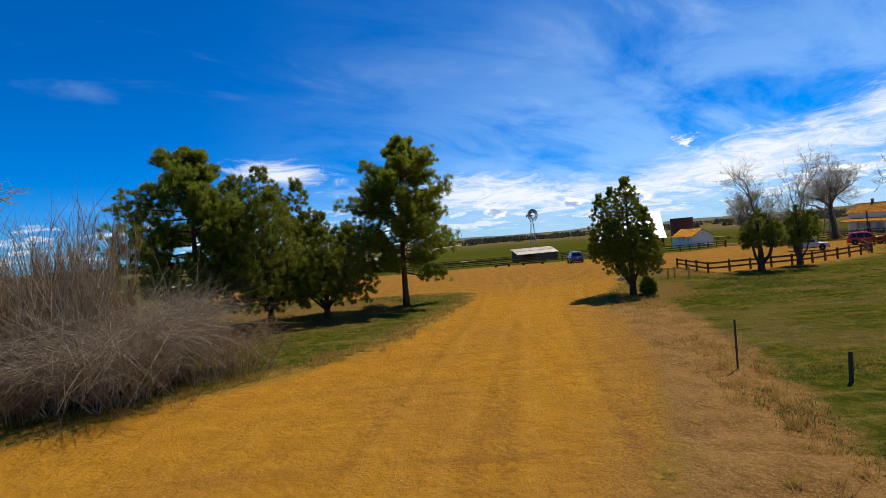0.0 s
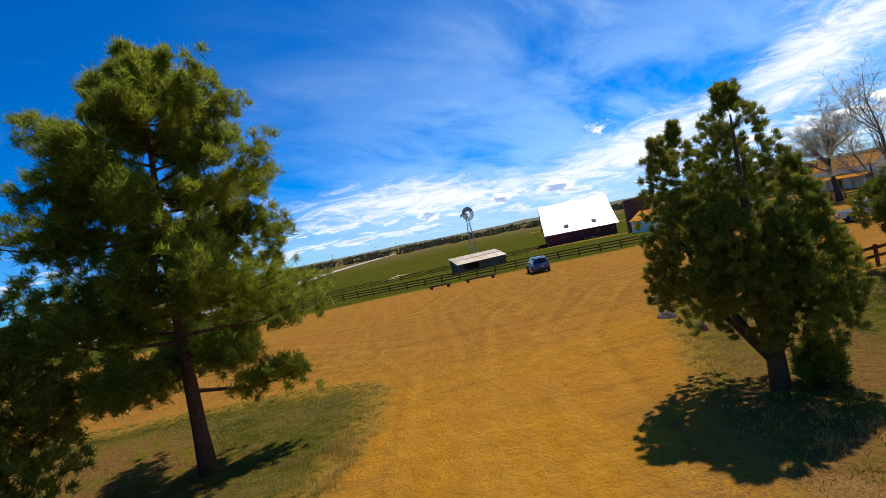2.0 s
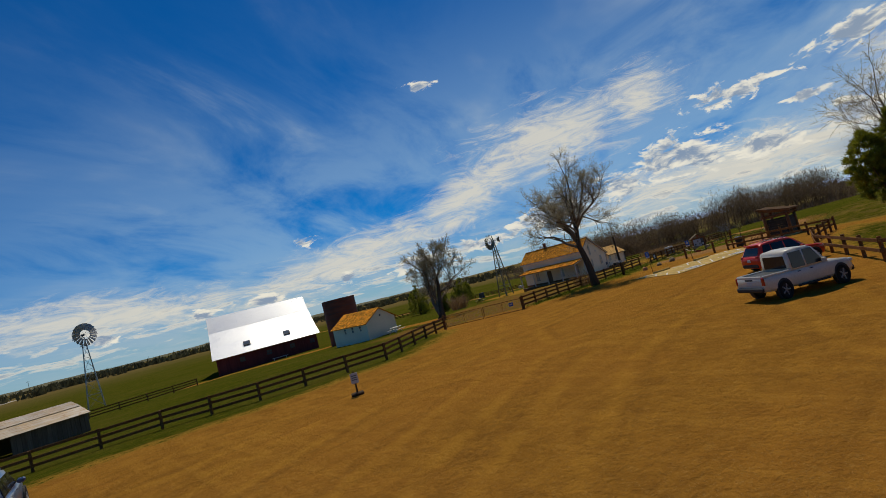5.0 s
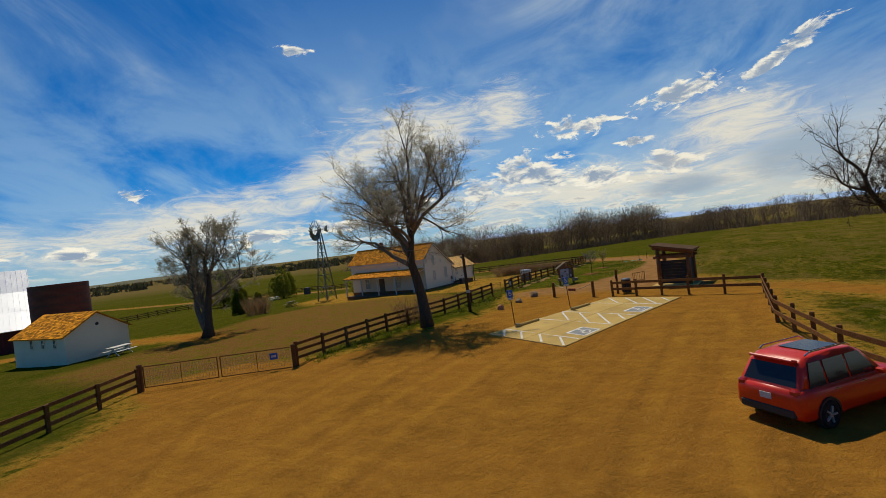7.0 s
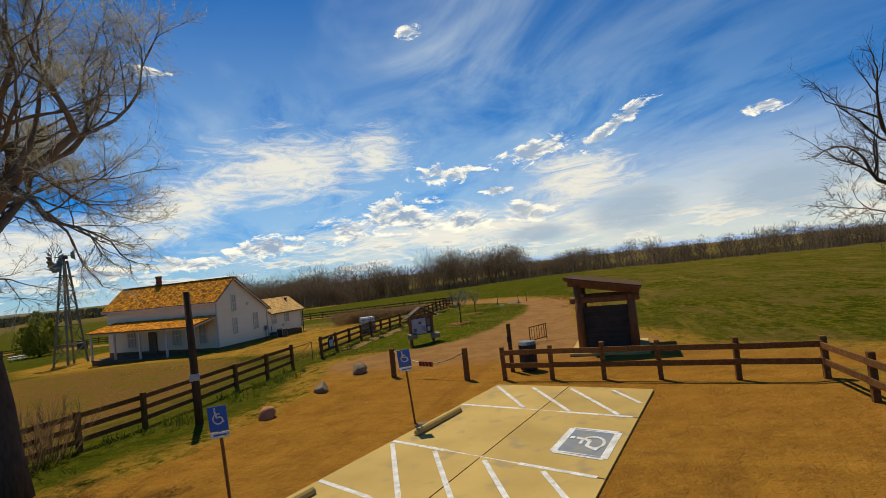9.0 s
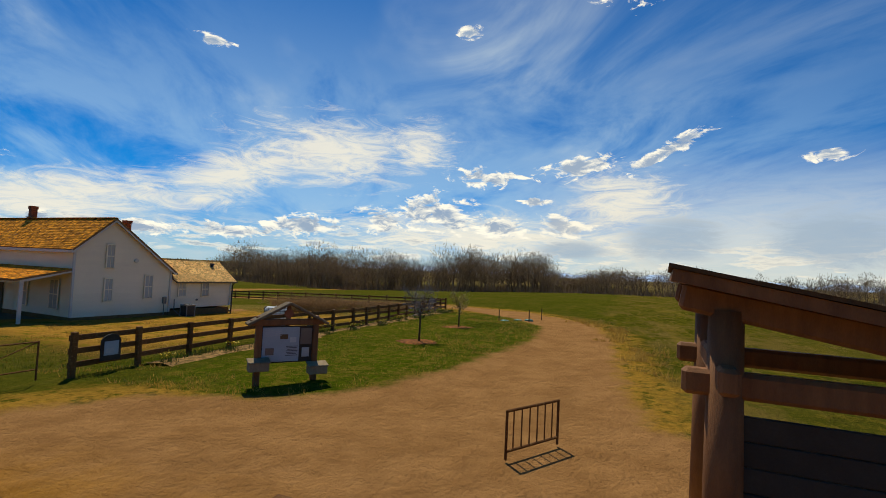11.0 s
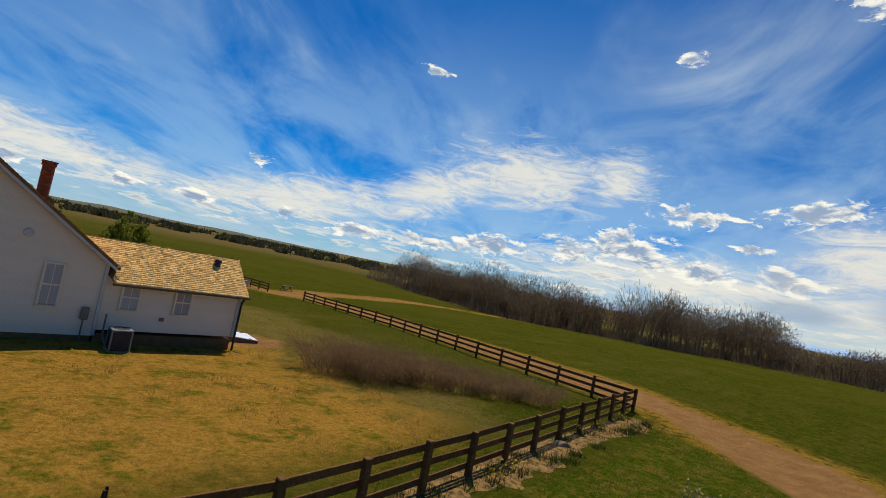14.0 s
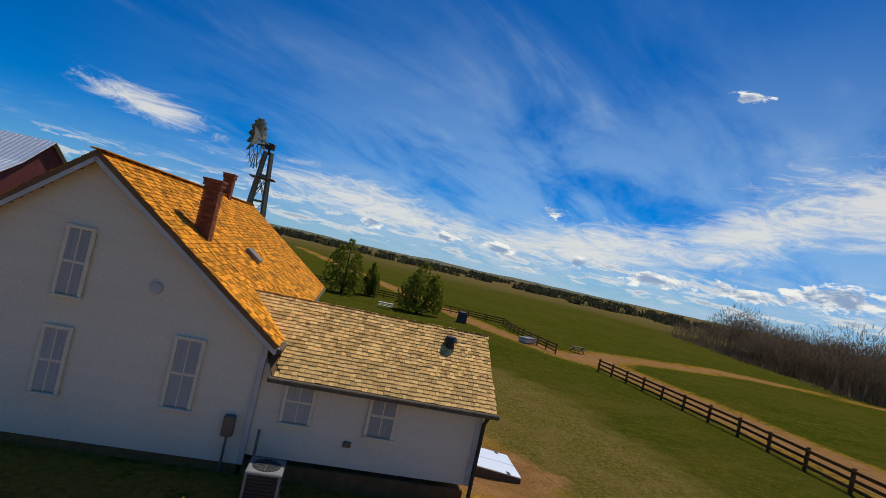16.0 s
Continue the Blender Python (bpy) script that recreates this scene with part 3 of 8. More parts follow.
    # wheel ruts and a gravelly right shoulder
    rut = mth("ABSOLUTE", mth("SUBTRACT", attr("rut"), 0.85), 0.0)
    rut_m = mth("MULTIPLY", step(mth("ADD", rut, mth("MULTIPLY", mth("SUBTRACT", wob2, 0.5), 0.5)), 0.34, 0.08), step(wob, 0.34, 0.56))
    earth = mix(mth("MULTIPLY", rut_m, 0.25), earth, (0.52, 0.25, 0.035))
    ridge = mth("MULTIPLY", step(mth("ABSOLUTE", mth("SUBTRACT", attr("rut"), 1.35), 0.0), 0.30, 0.05), step(wob2, 0.40, 0.60))
    earth = mix(mth("MULTIPLY", ridge, 0.32), earth, (0.16, 0.075, 0.018))
    pebbly = mth("MULTIPLY", step(mth("ADD", attr("dry"), edge), -2.6, -0.6), step(grit, 0.44, 0.58))
    earth = mix(mth("MULTIPLY", pebbly, 0.6), earth, (0.17, 0.10, 0.05))
    footpath = mix(step(mid, 0.36, 0.64), (0.37, 0.19, 0.070), (0.285, 0.142, 0.050))
    footpath = mix(mth("MULTIPLY", step(grit, 0.52, 0.64), 0.4), footpath, (0.25, 0.12, 0.045))
    earth = mix(step(mth("ADD", attr("path"), edge), -1.5, 1.5), earth, footpath)
    # green and straw grass
    g1, g2, g3, g4 = nz(0.05, 5), nz(0.6, 8, 0.7), nz(7, 6, 0.75), nz(2.2, 6, 0.72)
    green = mix(step(g2, 0.40, 0.60), (0.040, 0.050, 0.004), (0.072, 0.074, 0.008))
    green = mix(mth("MULTIPLY", step(g4, 0.49, 0.57), 0.7), green, (0.16, 0.118, 0.013))
    green = mix(mth("MULTIPLY", step(g3, 0.50, 0.64), 0.6), green, (0.034, 0.047, 0.003))
    straw = mix(step(g3, 0.35, 0.70), (0.38, 0.21, 0.032), (0.22, 0.12, 0.02))
    streaks = nz(0.30, 7, 0.66, (-35, 0.25, 1.6))
    field = mix(mth("MULTIPLY", step(g1, 0.42, 0.66), 0.6), green, (0.105, 0.086, 0.014))
    mottle = nz(0.22, 9, 0.74, (-20, 0.6, 1.3))
    lush = mth("MULTIPLY", step(attr("lane"), -24.0, -29.5), 0.75)
    field = mix(mth("MULTIPLY", lush, 0.6), field, mix(step(g3, 0.42, 0.62), (0.062, 0.078, 0.007), (0.040, 0.054, 0.004)))
    sparse = mth("SUBTRACT", 1.0, lush)
    field = mix(mth("MULTIPLY", mth("MULTIPLY", step(mottle, 0.47, 0.60), 0.75), sparse), field, (0.150, 0.102, 0.026))
    field = mix(mth("MULTIPLY", mth("MULTIPLY", step(streaks, 0.54, 0.66), 0.5), sparse), field, (0.215, 0.145, 0.026))
    flecks = nz(1.5, 6, 0.72, (-25, 0.45, 1.9))
    field = mix(mth("MULTIPLY", mth("MULTIPLY", step(flecks, 0.54, 0.63), 0.55), sparse), field, (0.205, 0.142, 0.038))
    # far country: brown and dull green parcels
    far_mix = mth("MULTIPLY", step(attr("far"), 150, 420), step(nz(0.006, 4), 0.30, 0.48))
    field = mix(mth("MULTIPLY", far_mix, 0.9), field, (0.165, 0.115, 0.042))
    verge = mix(mth("MULTIPLY", step(mth("ADD", attr("lot"), edge), -1.9, -0.4), step(g4, 0.36, 0.52)), field, straw)
    shoulder = mix(step(mid, 0.40, 0.62), (0.32, 0.155, 0.042), (0.21, 0.10, 0.028))
    shoulder = mix(mth("MULTIPLY", step(grit, 0.50, 0.62), 0.6), shoulder, (0.42, 0.25, 0.085))
    shoulder = mix(mth("MULTIPLY", step(g4, 0.56, 0.66), 0.8), shoulder, straw)
    verge = mix(step(mth("ADD", attr("dry"), mth("MULTIPLY", edge, 0.8)), -0.5, 0.5), verge, shoulder)
    thin = mix(step(g3, 0.42, 0.62), (0.095, 0.100, 0.007), (0.20, 0.145, 0.015))
    soil = mix(step(g3, 0.40, 0.66), (0.43, 0.225, 0.038), (0.27, 0.135, 0.024))
    soil = mix(step(mth("ADD", attr("path"), edge), 6, 10), mix(step(g3, 0.40, 0.66), (0.225, 0.116, 0.032), (0.14, 0.072, 0.020)), soil)
    yard = mix(step(mth("ADD", mth("MULTIPLY", wob, 0.45), mth("ADD", mth("MULTIPLY", wob2, 0.25), mth("MULTIPLY", g4, 0.35))), 0.51, 0.63), soil, thin)
    rough = mix(step(g3, 0.42, 0.62), (0.105, 0.092, 0.016), (0.215, 0.152, 0.036))
    rough = mix(mth("MULTIPLY", step(g2, 0.46, 0.60), 0.6), rough, (0.20, 0.135, 0.040))
    yard = mix(step(mth("ADD", attr("path"), mth("MULTIPLY", edge, 2.5)), 23.5, 27.5), yard, rough)
    c = mix(step(mth("ADD", attr("yard"), mth("MULTIPLY", edge, 1.5)), -1.0, 2.0), verge, yard)
    lawn = mix(step(g3, 0.40, 0.60), (0.080, 0.100, 0.006), (0.042, 0.060, 0.004))
    lawn = mix(mth("MULTIPLY", step(mth("ADD", mth("MULTIPLY", g4, 0.6), mth("MULTIPLY", nz(11, 5, 0.8), 0.4)), 0.47, 0.58), 0.8), lawn, (0.17, 0.122, 0.020))
    c = mix(step(mth("ADD", attr("lawn"), mth("MULTIPLY", edge, 0.6)), -0.5, 0.4), c, lawn)
    c = mix(step(mth("ADD", attr("lot"), mth("MULTIPLY", edge, 0.55)), -0.35, 0.35), c, earth)
    c = mix(step(mth("ADD", attr("gravel"), edge), -0.6, 0.4), c, (0.46, 0.40, 0.32))
    l.new(c, b.inputs["Base Color"])
    b.inputs["Roughness"].default_value = 0.95
    b.inputs["Specular IOR Level"].default_value = 0.0
    h = mth("ADD", mth("MULTIPLY", grit, 0.28), mth("ADD", mth("ADD", mth("MULTIPLY", g3, 0.9), mth("MULTIPLY", g4, 2.0)), mth("ADD", mth("MULTIPLY", tracks, 0.35), mth("MULTIPLY", mid, 1.3))))
    bp = n.new("ShaderNodeBump")
    bp.inputs["Strength"].default_value, bp.inputs["Distance"].default_value = 0.8, 0.10
    l.new(h, bp.inputs["Height"]), l.new(bp.outputs[0], b.inputs["Normal"])
    return m


gme.materials.append(ground_material())
ground = tagged(new("ground", gme), "packed orange earth lot between green and straw grassland", "ground", kind="structure")


# ---- parking pad ----
PAD = thing("parking_pad", on(59.5, 66.0, 0.0), 0, "tan concrete accessible parking pad with white lines", "parking pad", kind="structure")


def pad_point(x, y, h=0.0):
    return (x - 59.5, y - 66.0, ground_z(x, y) - ground_z(59.5, 66.0) + 0.012 + h)


pad_corners = [(56.1, 70.3), (53.5, 65.6), (65.0, 62.8), (66.1, 67.0)]


def pad_lerp(s, t):
    """s along the pad from its near end, t across from the sign side to the open side."""
    a, b, c, d = (Vector(p) for p in pad_corners)
    return (a.lerp(d, s)).lerp(b.lerp(c, s), t)


for i, (s0, s1) in enumerate(((0, 0.11), (0.11, 0.357), (0.357, 0.55), (0.55, 0.808), (0.808, 1.0))):
    for t0, t1 in ((0, 0.5), (0.5, 1)):
        q = [pad_lerp(s0 + 0.0016, t0 + 0.003), pad_lerp(s0 + 0.0016, t1 - 0.003), pad_lerp(s1 - 0.0016, t1 - 0.003), pad_lerp(s1 - 0.0016, t0 + 0.003)]
        part("slab", Shape().slab(*[pad_point(p.x, p.y) for p in q], 0.22), M_CONCRETE, PAD)


def pad_line(a, b, w=0.095):
    a, b = Vector(a), Vector(b)
    d = (b - a).normalized()
    sd = Vector((-d.y, d.x)) * w / 2
    q = [a - sd, b - sd, b + sd, a + sd]
    part("painted_line", Shape().slab(*[pad_point(p.x, p.y, 0.006) for p in q], 0.004), M_LINE, PAD)


for s in (0.11, 0.357, 0.55, 0.808):
    pad_line(pad_lerp(s, 0.01), pad_lerp(s, 0.97))
for s0, s1, c in ((0.01, 0.11, 4), (0.357, 0.55, 4), (0.808, 0.99, 4)):
    for k in range(c):
        t = (k + 0.12) / c
        run = min(2.05 * (s1 - s0), 0.97 - t)
        pad_line(pad_lerp(s1 - 0.012, t), pad_lerp(s1 - 0.012 - run / 2.05 * 0.9, t + run))
M_BLUE = material("sign_blue", (0.02, 0.11, 0.42), (0.018, 0.09, 0.34), 3, 0.5, 0.0, vary=0.03)
M_BLUEFADE = material("faded_blue_paint", (0.15, 0.19, 0.25), (0.30, 0.26, 0.18), 4, 0.8, 0.1, vary=0.03)


def wheelchair(put, size):
    """A seated-figure symbol as plain bars and a ring, on a unit square; put(x, y) gives its place."""
    sh = Shape()

    def bar(a, b, w):
        a, b = Vector(a), Vector(b)
        d = (b - a).normalized()
        sd = Vector((-d.y, d.x)) * w / 2
        sh.slab(*[put(*(p)) for p in (a - sd, b - sd, b + sd, a + sd)], 0.003)
    bar((-0.12, 0.30), (-0.06, -0.06), 0.09)
    bar((-0.06, -0.06), (0.20, -0.06), 0.09)
    bar((0.20, -0.06), (0.30, -0.34), 0.09)
    bar((-0.10, 0.12), (0.14, 0.12), 0.07)
    bar((-0.16, 0.40), (-0.06, 0.40), 0.11)
    pts = [Vector((0.02 + 0.27 * math.cos(t), -0.14 + 0.27 * math.sin(t))) for t in np.linspace(2.0, 6.0, 11)]
    for a, b in zip(pts, pts[1:]):
        bar(a, b + (b - a) * 0.12, 0.07)
    return sh


for s0, s1 in ((0.16, 0.265), (0.612, 0.722)):
    ta, tb = 0.752, 0.955
    q = [pad_lerp(s0, ta), pad_lerp(s0, tb), pad_lerp(s1, tb), pad_lerp(s1, ta)]
    part("symbol_field", Shape().slab(*[pad_point(p.x, p.y, 0.006) for p in q], 0.004), M_BLUEFADE, PAD, "faded blue painted square")
    for a, b in zip(q, q[1:] + q[:1]):
        pad_line(a, b, 0.13)

    def put(x, y, s0=s0, s1=s1, ta=ta, tb=tb):
        p = pad_lerp(s0 + (s1 - s0) * (0.5 - x * 0.85), ta + (tb - ta) * (0.5 - y * 0.85))
        return pad_point(p.x, p.y, 0.014)
    part("symbol", wheelchair(put, 1), M_LINE, PAD, "worn white access symbol")

for s0, s1 in ((0.17, 0.31), (0.60, 0.75)):
    a, b = pad_lerp(s0, 0.075), pad_lerp(s1, 0.075)
    sh = Shape().box((0, 0, 0), (1.8, 0.17, 0.13), None, 0.035, (0.99, 0.72))
    mid_p = (a + b) / 2
    d = b - a
    solid("wheel_stop", sh, M_CONCRETE, pose(mid_p.x, mid_p.y, ground_z(mid_p.x, mid_p.y) + 0.012 + 0.066, 0, 0, math.degrees(math.atan2(d.y, d.x))),
          "grey concrete wheel stop lying on the parking pad", "wheel stop", "wheel stops on the pad")


# ---- fences ----
def fence(points, step, rails, post_h, label, mat=None, rail_h=0.14, side=1, skip_first=False, post_w=0.13, name="rail_fence"):
    """Posts at even steps along a line on the ground, with flat rails nailed to one side."""
    mat = mat or M_FENCE
    x0, y0 = points[0]
    f = thing(name, on(x0, y0), 0, label, "fence", "rail fences")
    base = Vector(on(x0, y0))
    posts = []
    for (ax, ay), (bx, by) in zip(points, points[1:]):
        L = math.hypot(bx - ax, by - ay)
        k = max(1, round(L / step))
        for i in range(k):
            posts.append((ax + (bx - ax) * i / k, ay + (by - ay) * i / k))
    posts.append(points[-1])
    for x, y in posts:
        lean = random.uniform(-1.2, 1.2)
        h = post_h * random.uniform(0.97, 1.04)
        sh = Shape().box((0, 0, h / 2 - 0.1), (post_w, post_w, h + 0.2), None, 0.012)
        part("post", sh, mat, f, m=Matrix.Translation(Vector(on(x, y)) - base) @ pose(0, 0, 0, lean, random.uniform(-1, 1), random.uniform(-6, 6)))
    for (ax, ay), (bx, by) in zip(posts, posts[1:]):
        d = Vector((bx - ax, by - ay, 0)).normalized()
        off = Vector((-d.y, d.x, 0)) * (post_w / 2 + 0.019) * side
        for r in rails:
            a = Vector(on(ax, ay, r)) + off - d * 0.05 - base + Vector((0, 0, random.uniform(-0.015, 0.015)))
            b = Vector(on(bx, by, r)) + off + d * 0.05 - base + Vector((0, 0, random.uniform(-0.015, 0.015)))
            part("rail", Shape().beam(a, b, 0.038, rail_h, 0.006), mat, f)
    return f


THREE = (0.32, 0.66, 0.98)
TWO = (0.42, 0.82)
fence([(-40, 112), (-15, 97), (0, 88.5), (7, 85), (16, 82.2), (24, 80.6), (28.3, 77.8), (35.4, 75.8), (46.0, 82.8)], 2.45, THREE, 1.08, "dark stained three-rail fence between the lot and the pasture")
fence([(50.6, 77.6), (57.8, 78.0), (63.2, 77.3), (67.5, 77.6), (71.6, 77.9)], 2.0, THREE, 1.12, "dark stained three-rail fence beside the dirt lot")
fence([(74.0, 77.8), (81.5, 78.6), (84.4, 78.5), (88, 78.4), (96.5, 79.3), (108, 80.7)], 1.85, THREE, 1.12, "dark stained three-rail yard fence by flower beds")
fence([(108, 80.7), (110.4, 90), (113.6, 104), (115.6, 121)], 2.3, THREE, 1.12, "dark stained three-rail fence along the footpath")
fence([(115.2, 128.5), (116.5, 140), (118.5, 152), (105, 155), (88, 158), (70, 150)], 2.6, THREE, 1.12, "dark three-rail fence at the back of the farmyard")
fence([(22.2, 47.6), (21.7, 40.9), (31, 42.1), (39.5, 46.4), (44.6, 53.6), (52.5, 57.3), (57.8, 58.6), (65.6, 58.9)], 2.0, TWO, 1.0, "two-rail brown fence round the dirt parking lot", rail_h=0.15)
fence([(65.6, 58.9), (66.15, 62.5), (66.8, 66.9)], 1.72, TWO, 1.0, "two-rail brown fence at the end of the lot", rail_h=0.15)
fence([(-40, 118), (-5, 122), (20, 124), (36, 128)], 3.0, THREE, 1.1, "distant dark rail fence across the pasture")


# ---- roofs of shingles ----
def shingle_slope(parent, a, b, c, d, row, width, mat, single=0, seed=1, skip=None):
    """Courses of shingles on the plane a (eave start), b (eave end), c (ridge end), d (ridge start). The first 'single' pieces are objects of their own."""
    rnd = random.Random(seed)
    a, b, c, d = (Vector(p) for p in (a, b, c, d))
    nrm = (b - a).cross(d - a).normalized()
    if nrm.z < 0:
        nrm = -nrm
    rows = max(1, int((d - a).length / row))
    joined, made = Shape(), 0
    upv = (d - a).normalized()
    variants = []
    along = (b - a).normalized()
    for k in range(6):
        w, L = width * (0.72 + 0.11 * k), row * 1.32
        pts = [along * 0, along * w, along * w + upv * L, upv * L]
        sh = Shape()
        topv = [p + nrm * (0.022 if i < 2 else 0.004) for i, p in enumerate(pts)]
        low_v = [p - nrm * 0.002 for p in pts]
        sh.add(topv + low_v, [(0, 1, 2, 3), (0, 4, 5, 1), (1, 5, 6, 2), (3, 7, 4, 0)])
        variants.append((w, sh, sh.mesh("shingle", mat)))
    for r in range(rows):
        f0 = r / rows
        e0, e1 = a.lerp(d, f0), b.lerp(c, f0)
        L = (e1 - e0).length
        dirv = (e1 - e0).normalized()
        x = -rnd.random() * width * 0.5
        while x < L - 0.02:
            w, sh, me = rnd.choice(variants)
            if max(0, x) + w > L + 0.03:
                w, sh, me = variants[0]
                x = min(x, L - w)
            p = e0 + dirv * max(0, x) + upv * rnd.uniform(-0.012, 0.008) + nrm * rnd.uniform(0, 0.006)
            if not (skip and skip(p)):
                if made < single:
                    ob = new("shingle", me)
                    ob.parent = parent
                    ob.matrix_local = Matrix.Translation(p)
                    made += 1
                else:
                    joined.add([q + p for q in (Vector(z) for z in sh.v)], sh.f)
            x += w + 0.006
    if joined.v:
        ob = new("shingles", joined.mesh("shingles", mat, fix=False))
        ob.parent = parent
        ob["kind"] = "stuff"
    return nrm


# ---- farmhouse ----
HX, HY = 83.35, 92.82
HZ = -1.42
house = thing("farmhouse", (HX, HY, HZ), -4.0, "white clapboard farmhouse with golden cedar shingle roof", "house")
W, LEN, PK = 5.62, 12.9, 1.9
BASE = 0.58
EL, ER, PZ = 4.45, 3.30, 6.12


def roof_line(x):
    return PZ - (PZ - EL) * (PK - x) / PK if x < PK else PZ - (PZ - ER) * (x - PK) / (W - PK)


part("foundation", Shape().box((W / 2, LEN / 2, BASE / 2 - 0.35), (W - 0.08, LEN - 0.08, BASE + 0.7), None, 0.02), M_FOUND, house, "dark stone foundation")
core = Shape().prism([(0.06, BASE), (W - 0.06, BASE), (W - 0.06, ER - 0.12), (PK, PZ - 0.14), (0.06, EL - 0.12)], "y", 0.06, LEN - 0.06)
part("wall", core, M_WHITE, house)


def clapboards(parent, x0, x1, zlo, zhi, y, height_at=None, lap=0.128, facing=-1):
    """Lap boards across one wall that faces -y."""
    z = zlo
    while z < zhi - 0.03:
        h = min(lap, zhi - z)
        lo_x, hi_x = x0, x1
        if height_at:
            zt = z + h
            xs = [x for x in np.linspace(x0, x1, 280) if height_at(x) - 0.02 > zt]
            if not xs:
                break
            lo_x, hi_x = xs[0], xs[-1]
        sh = Shape()
        a, b = (lo_x, hi_x)
        pts = [(a, y + facing * 0.030, z), (b, y + facing * 0.030, z), (b, y + facing * 0.010, z + h), (a, y + facing * 0.010, z + h),
               (a, y - facing * 0.02, z), (b, y - facing * 0.02, z), (b, y - facing * 0.02, z + h), (a, y - facing * 0.02, z + h)]
        sh.add(pts, [(0, 1, 2, 3), (4, 7, 6, 5), (0, 4, 5, 1), (3, 2, 6, 7), (0, 3, 7, 4), (1, 5, 6, 2)])
        part("clapboard", sh, M_WHITE, parent)
        z += lap


clapboards(house, 0.03, W - 0.03, BASE, PZ - 0.1, 0.05, roof_line)
for x in (0.0, W):
    part("corner_board", Shape().box((x, 0.0, (BASE + (EL if x == 0 else ER)) / 2), (0.11, 0.11, (EL if x == 0 else ER) - BASE - 0.05), None, 0.008), M_TRIM, house)
OV, OG = 0.26, 0.24
lz, rz_ = roof_line(0) - (PZ - EL) / PK * OV, roof_line(W) - (PZ - ER) / (W - PK) * OV
left = [(-OV, -OG, lz), (-OV, LEN + OG, lz), (PK, LEN + OG, PZ), (PK, -OG, PZ)]
right = [(W + OV, LEN + OG, rz_), (W + OV, -OG, rz_), (PK, -OG, PZ), (PK, LEN + OG, PZ)]
mroof = part("roof", Shape().slab(*left, 0.09).slab(*right, 0.09), M_FENCE_PALE, house, "golden cedar shingle roof")
shingle_slope(mroof, (W + OV, -OG, rz_), (W + OV, LEN + OG, rz_), (PK, LEN + OG, PZ), (PK, -OG, PZ), 0.12, 0.12, M_SHINGLE, 0, 3)
shingle_slope(mroof, (-OV, -OG, lz), (-OV, LEN + OG, lz), (PK, LEN + OG, PZ), (PK, -OG, PZ), 0.15, 0.17, M_SHINGLE, 0, 4)
part("ridge_cap", Shape().beam((PK - 0.06, -OG, PZ + 0.02), (PK - 0.06, LEN + OG, PZ + 0.02), 0.16, 0.03).beam((PK + 0.06, -OG, PZ + 0.01), (PK + 0.06, LEN + OG, PZ + 0.01), 0.16, 0.03), M_SHINGLE, house)
for p, q in (((-OV, lz), (PK, PZ)), ((PK, PZ), (W + OV, rz_))):
    part("barge_board", Shape().beam((p[0], -OG + 0.02, p[1] - 0.12), (q[0], -OG + 0.02, q[1] - 0.12), 0.03, 0.16, 0.004), M_TRIM, house)
part("fascia", Shape().box((-OV + 0.01, LEN / 2, lz - 0.11), (0.03, LEN + 2 * OG, 0.15), None, 0.004), M_TRIM, house)
part("gutter", Shape().box((W + OV + 0.03, LEN / 2, rz_ - 0.09), (0.12, LEN + 2 * OG, 0.10), None, 0.02), M_GREYWOOD, house)


def window(parent, c, w, h, axis="y", out=-1, mat=M_CURTAIN, trim=M_WHITE):
    """A sash window on a wall: pane with a curtain behind, frame, cross bars and sill. axis: the wall's normal."""
    wnd = new("window")
    wnd.parent = parent
    turn = {("y", -1): 0, ("y", 1): 180, ("x", 1): 90, ("x", -1): -90}[(axis, out)]
    wnd.matrix_local = pose(*c, 0, 0, turn)
    part("pane", Shape().box((0, -0.012, 0), (w, 0.02, h)), M_GLASS, wnd)
    part("curtain", Shape().box((0, -0.026, 0.0), (w * 0.985, 0.006, h * 0.985)), mat, wnd)
    fr = Shape()
    for x in (-w / 2 - 0.035, w / 2 + 0.035):
        fr.box((x, -0.03, 0), (0.07, 0.05, h + 0.12), None, 0.006)
    fr.box((0, -0.03, h / 2 + 0.035), (w + 0.15, 0.055, 0.07), None, 0.006)
    part("frame", fr, trim, wnd)
    part("sill", Shape().box((0, -0.05, -h / 2 - 0.04), (w + 0.18, 0.09, 0.05), None, 0.008), trim, wnd)
    part("sash_bar", Shape().box((0, -0.036, 0), (w, 0.025, 0.05), None, 0.004), trim, wnd)
    part("sash_bar", Shape().box((0, -0.034, 0), (0.025, 0.02, h), None, 0.004), trim, wnd)
    return wnd


window(house, (1.85, 0.0, 3.95), 0.38, 1.25)
window(house, (1.85, 0.0, 2.05), 0.38, 1.2)
window(house, (4.2, 0.0, 2.2), 0.44, 1.32)
part("gable_vent", Shape().tube((3.35, 0.02, 3.75), (3.35, -0.05, 3.75), 0.13, 0.11, 14), M_TRIM, house)


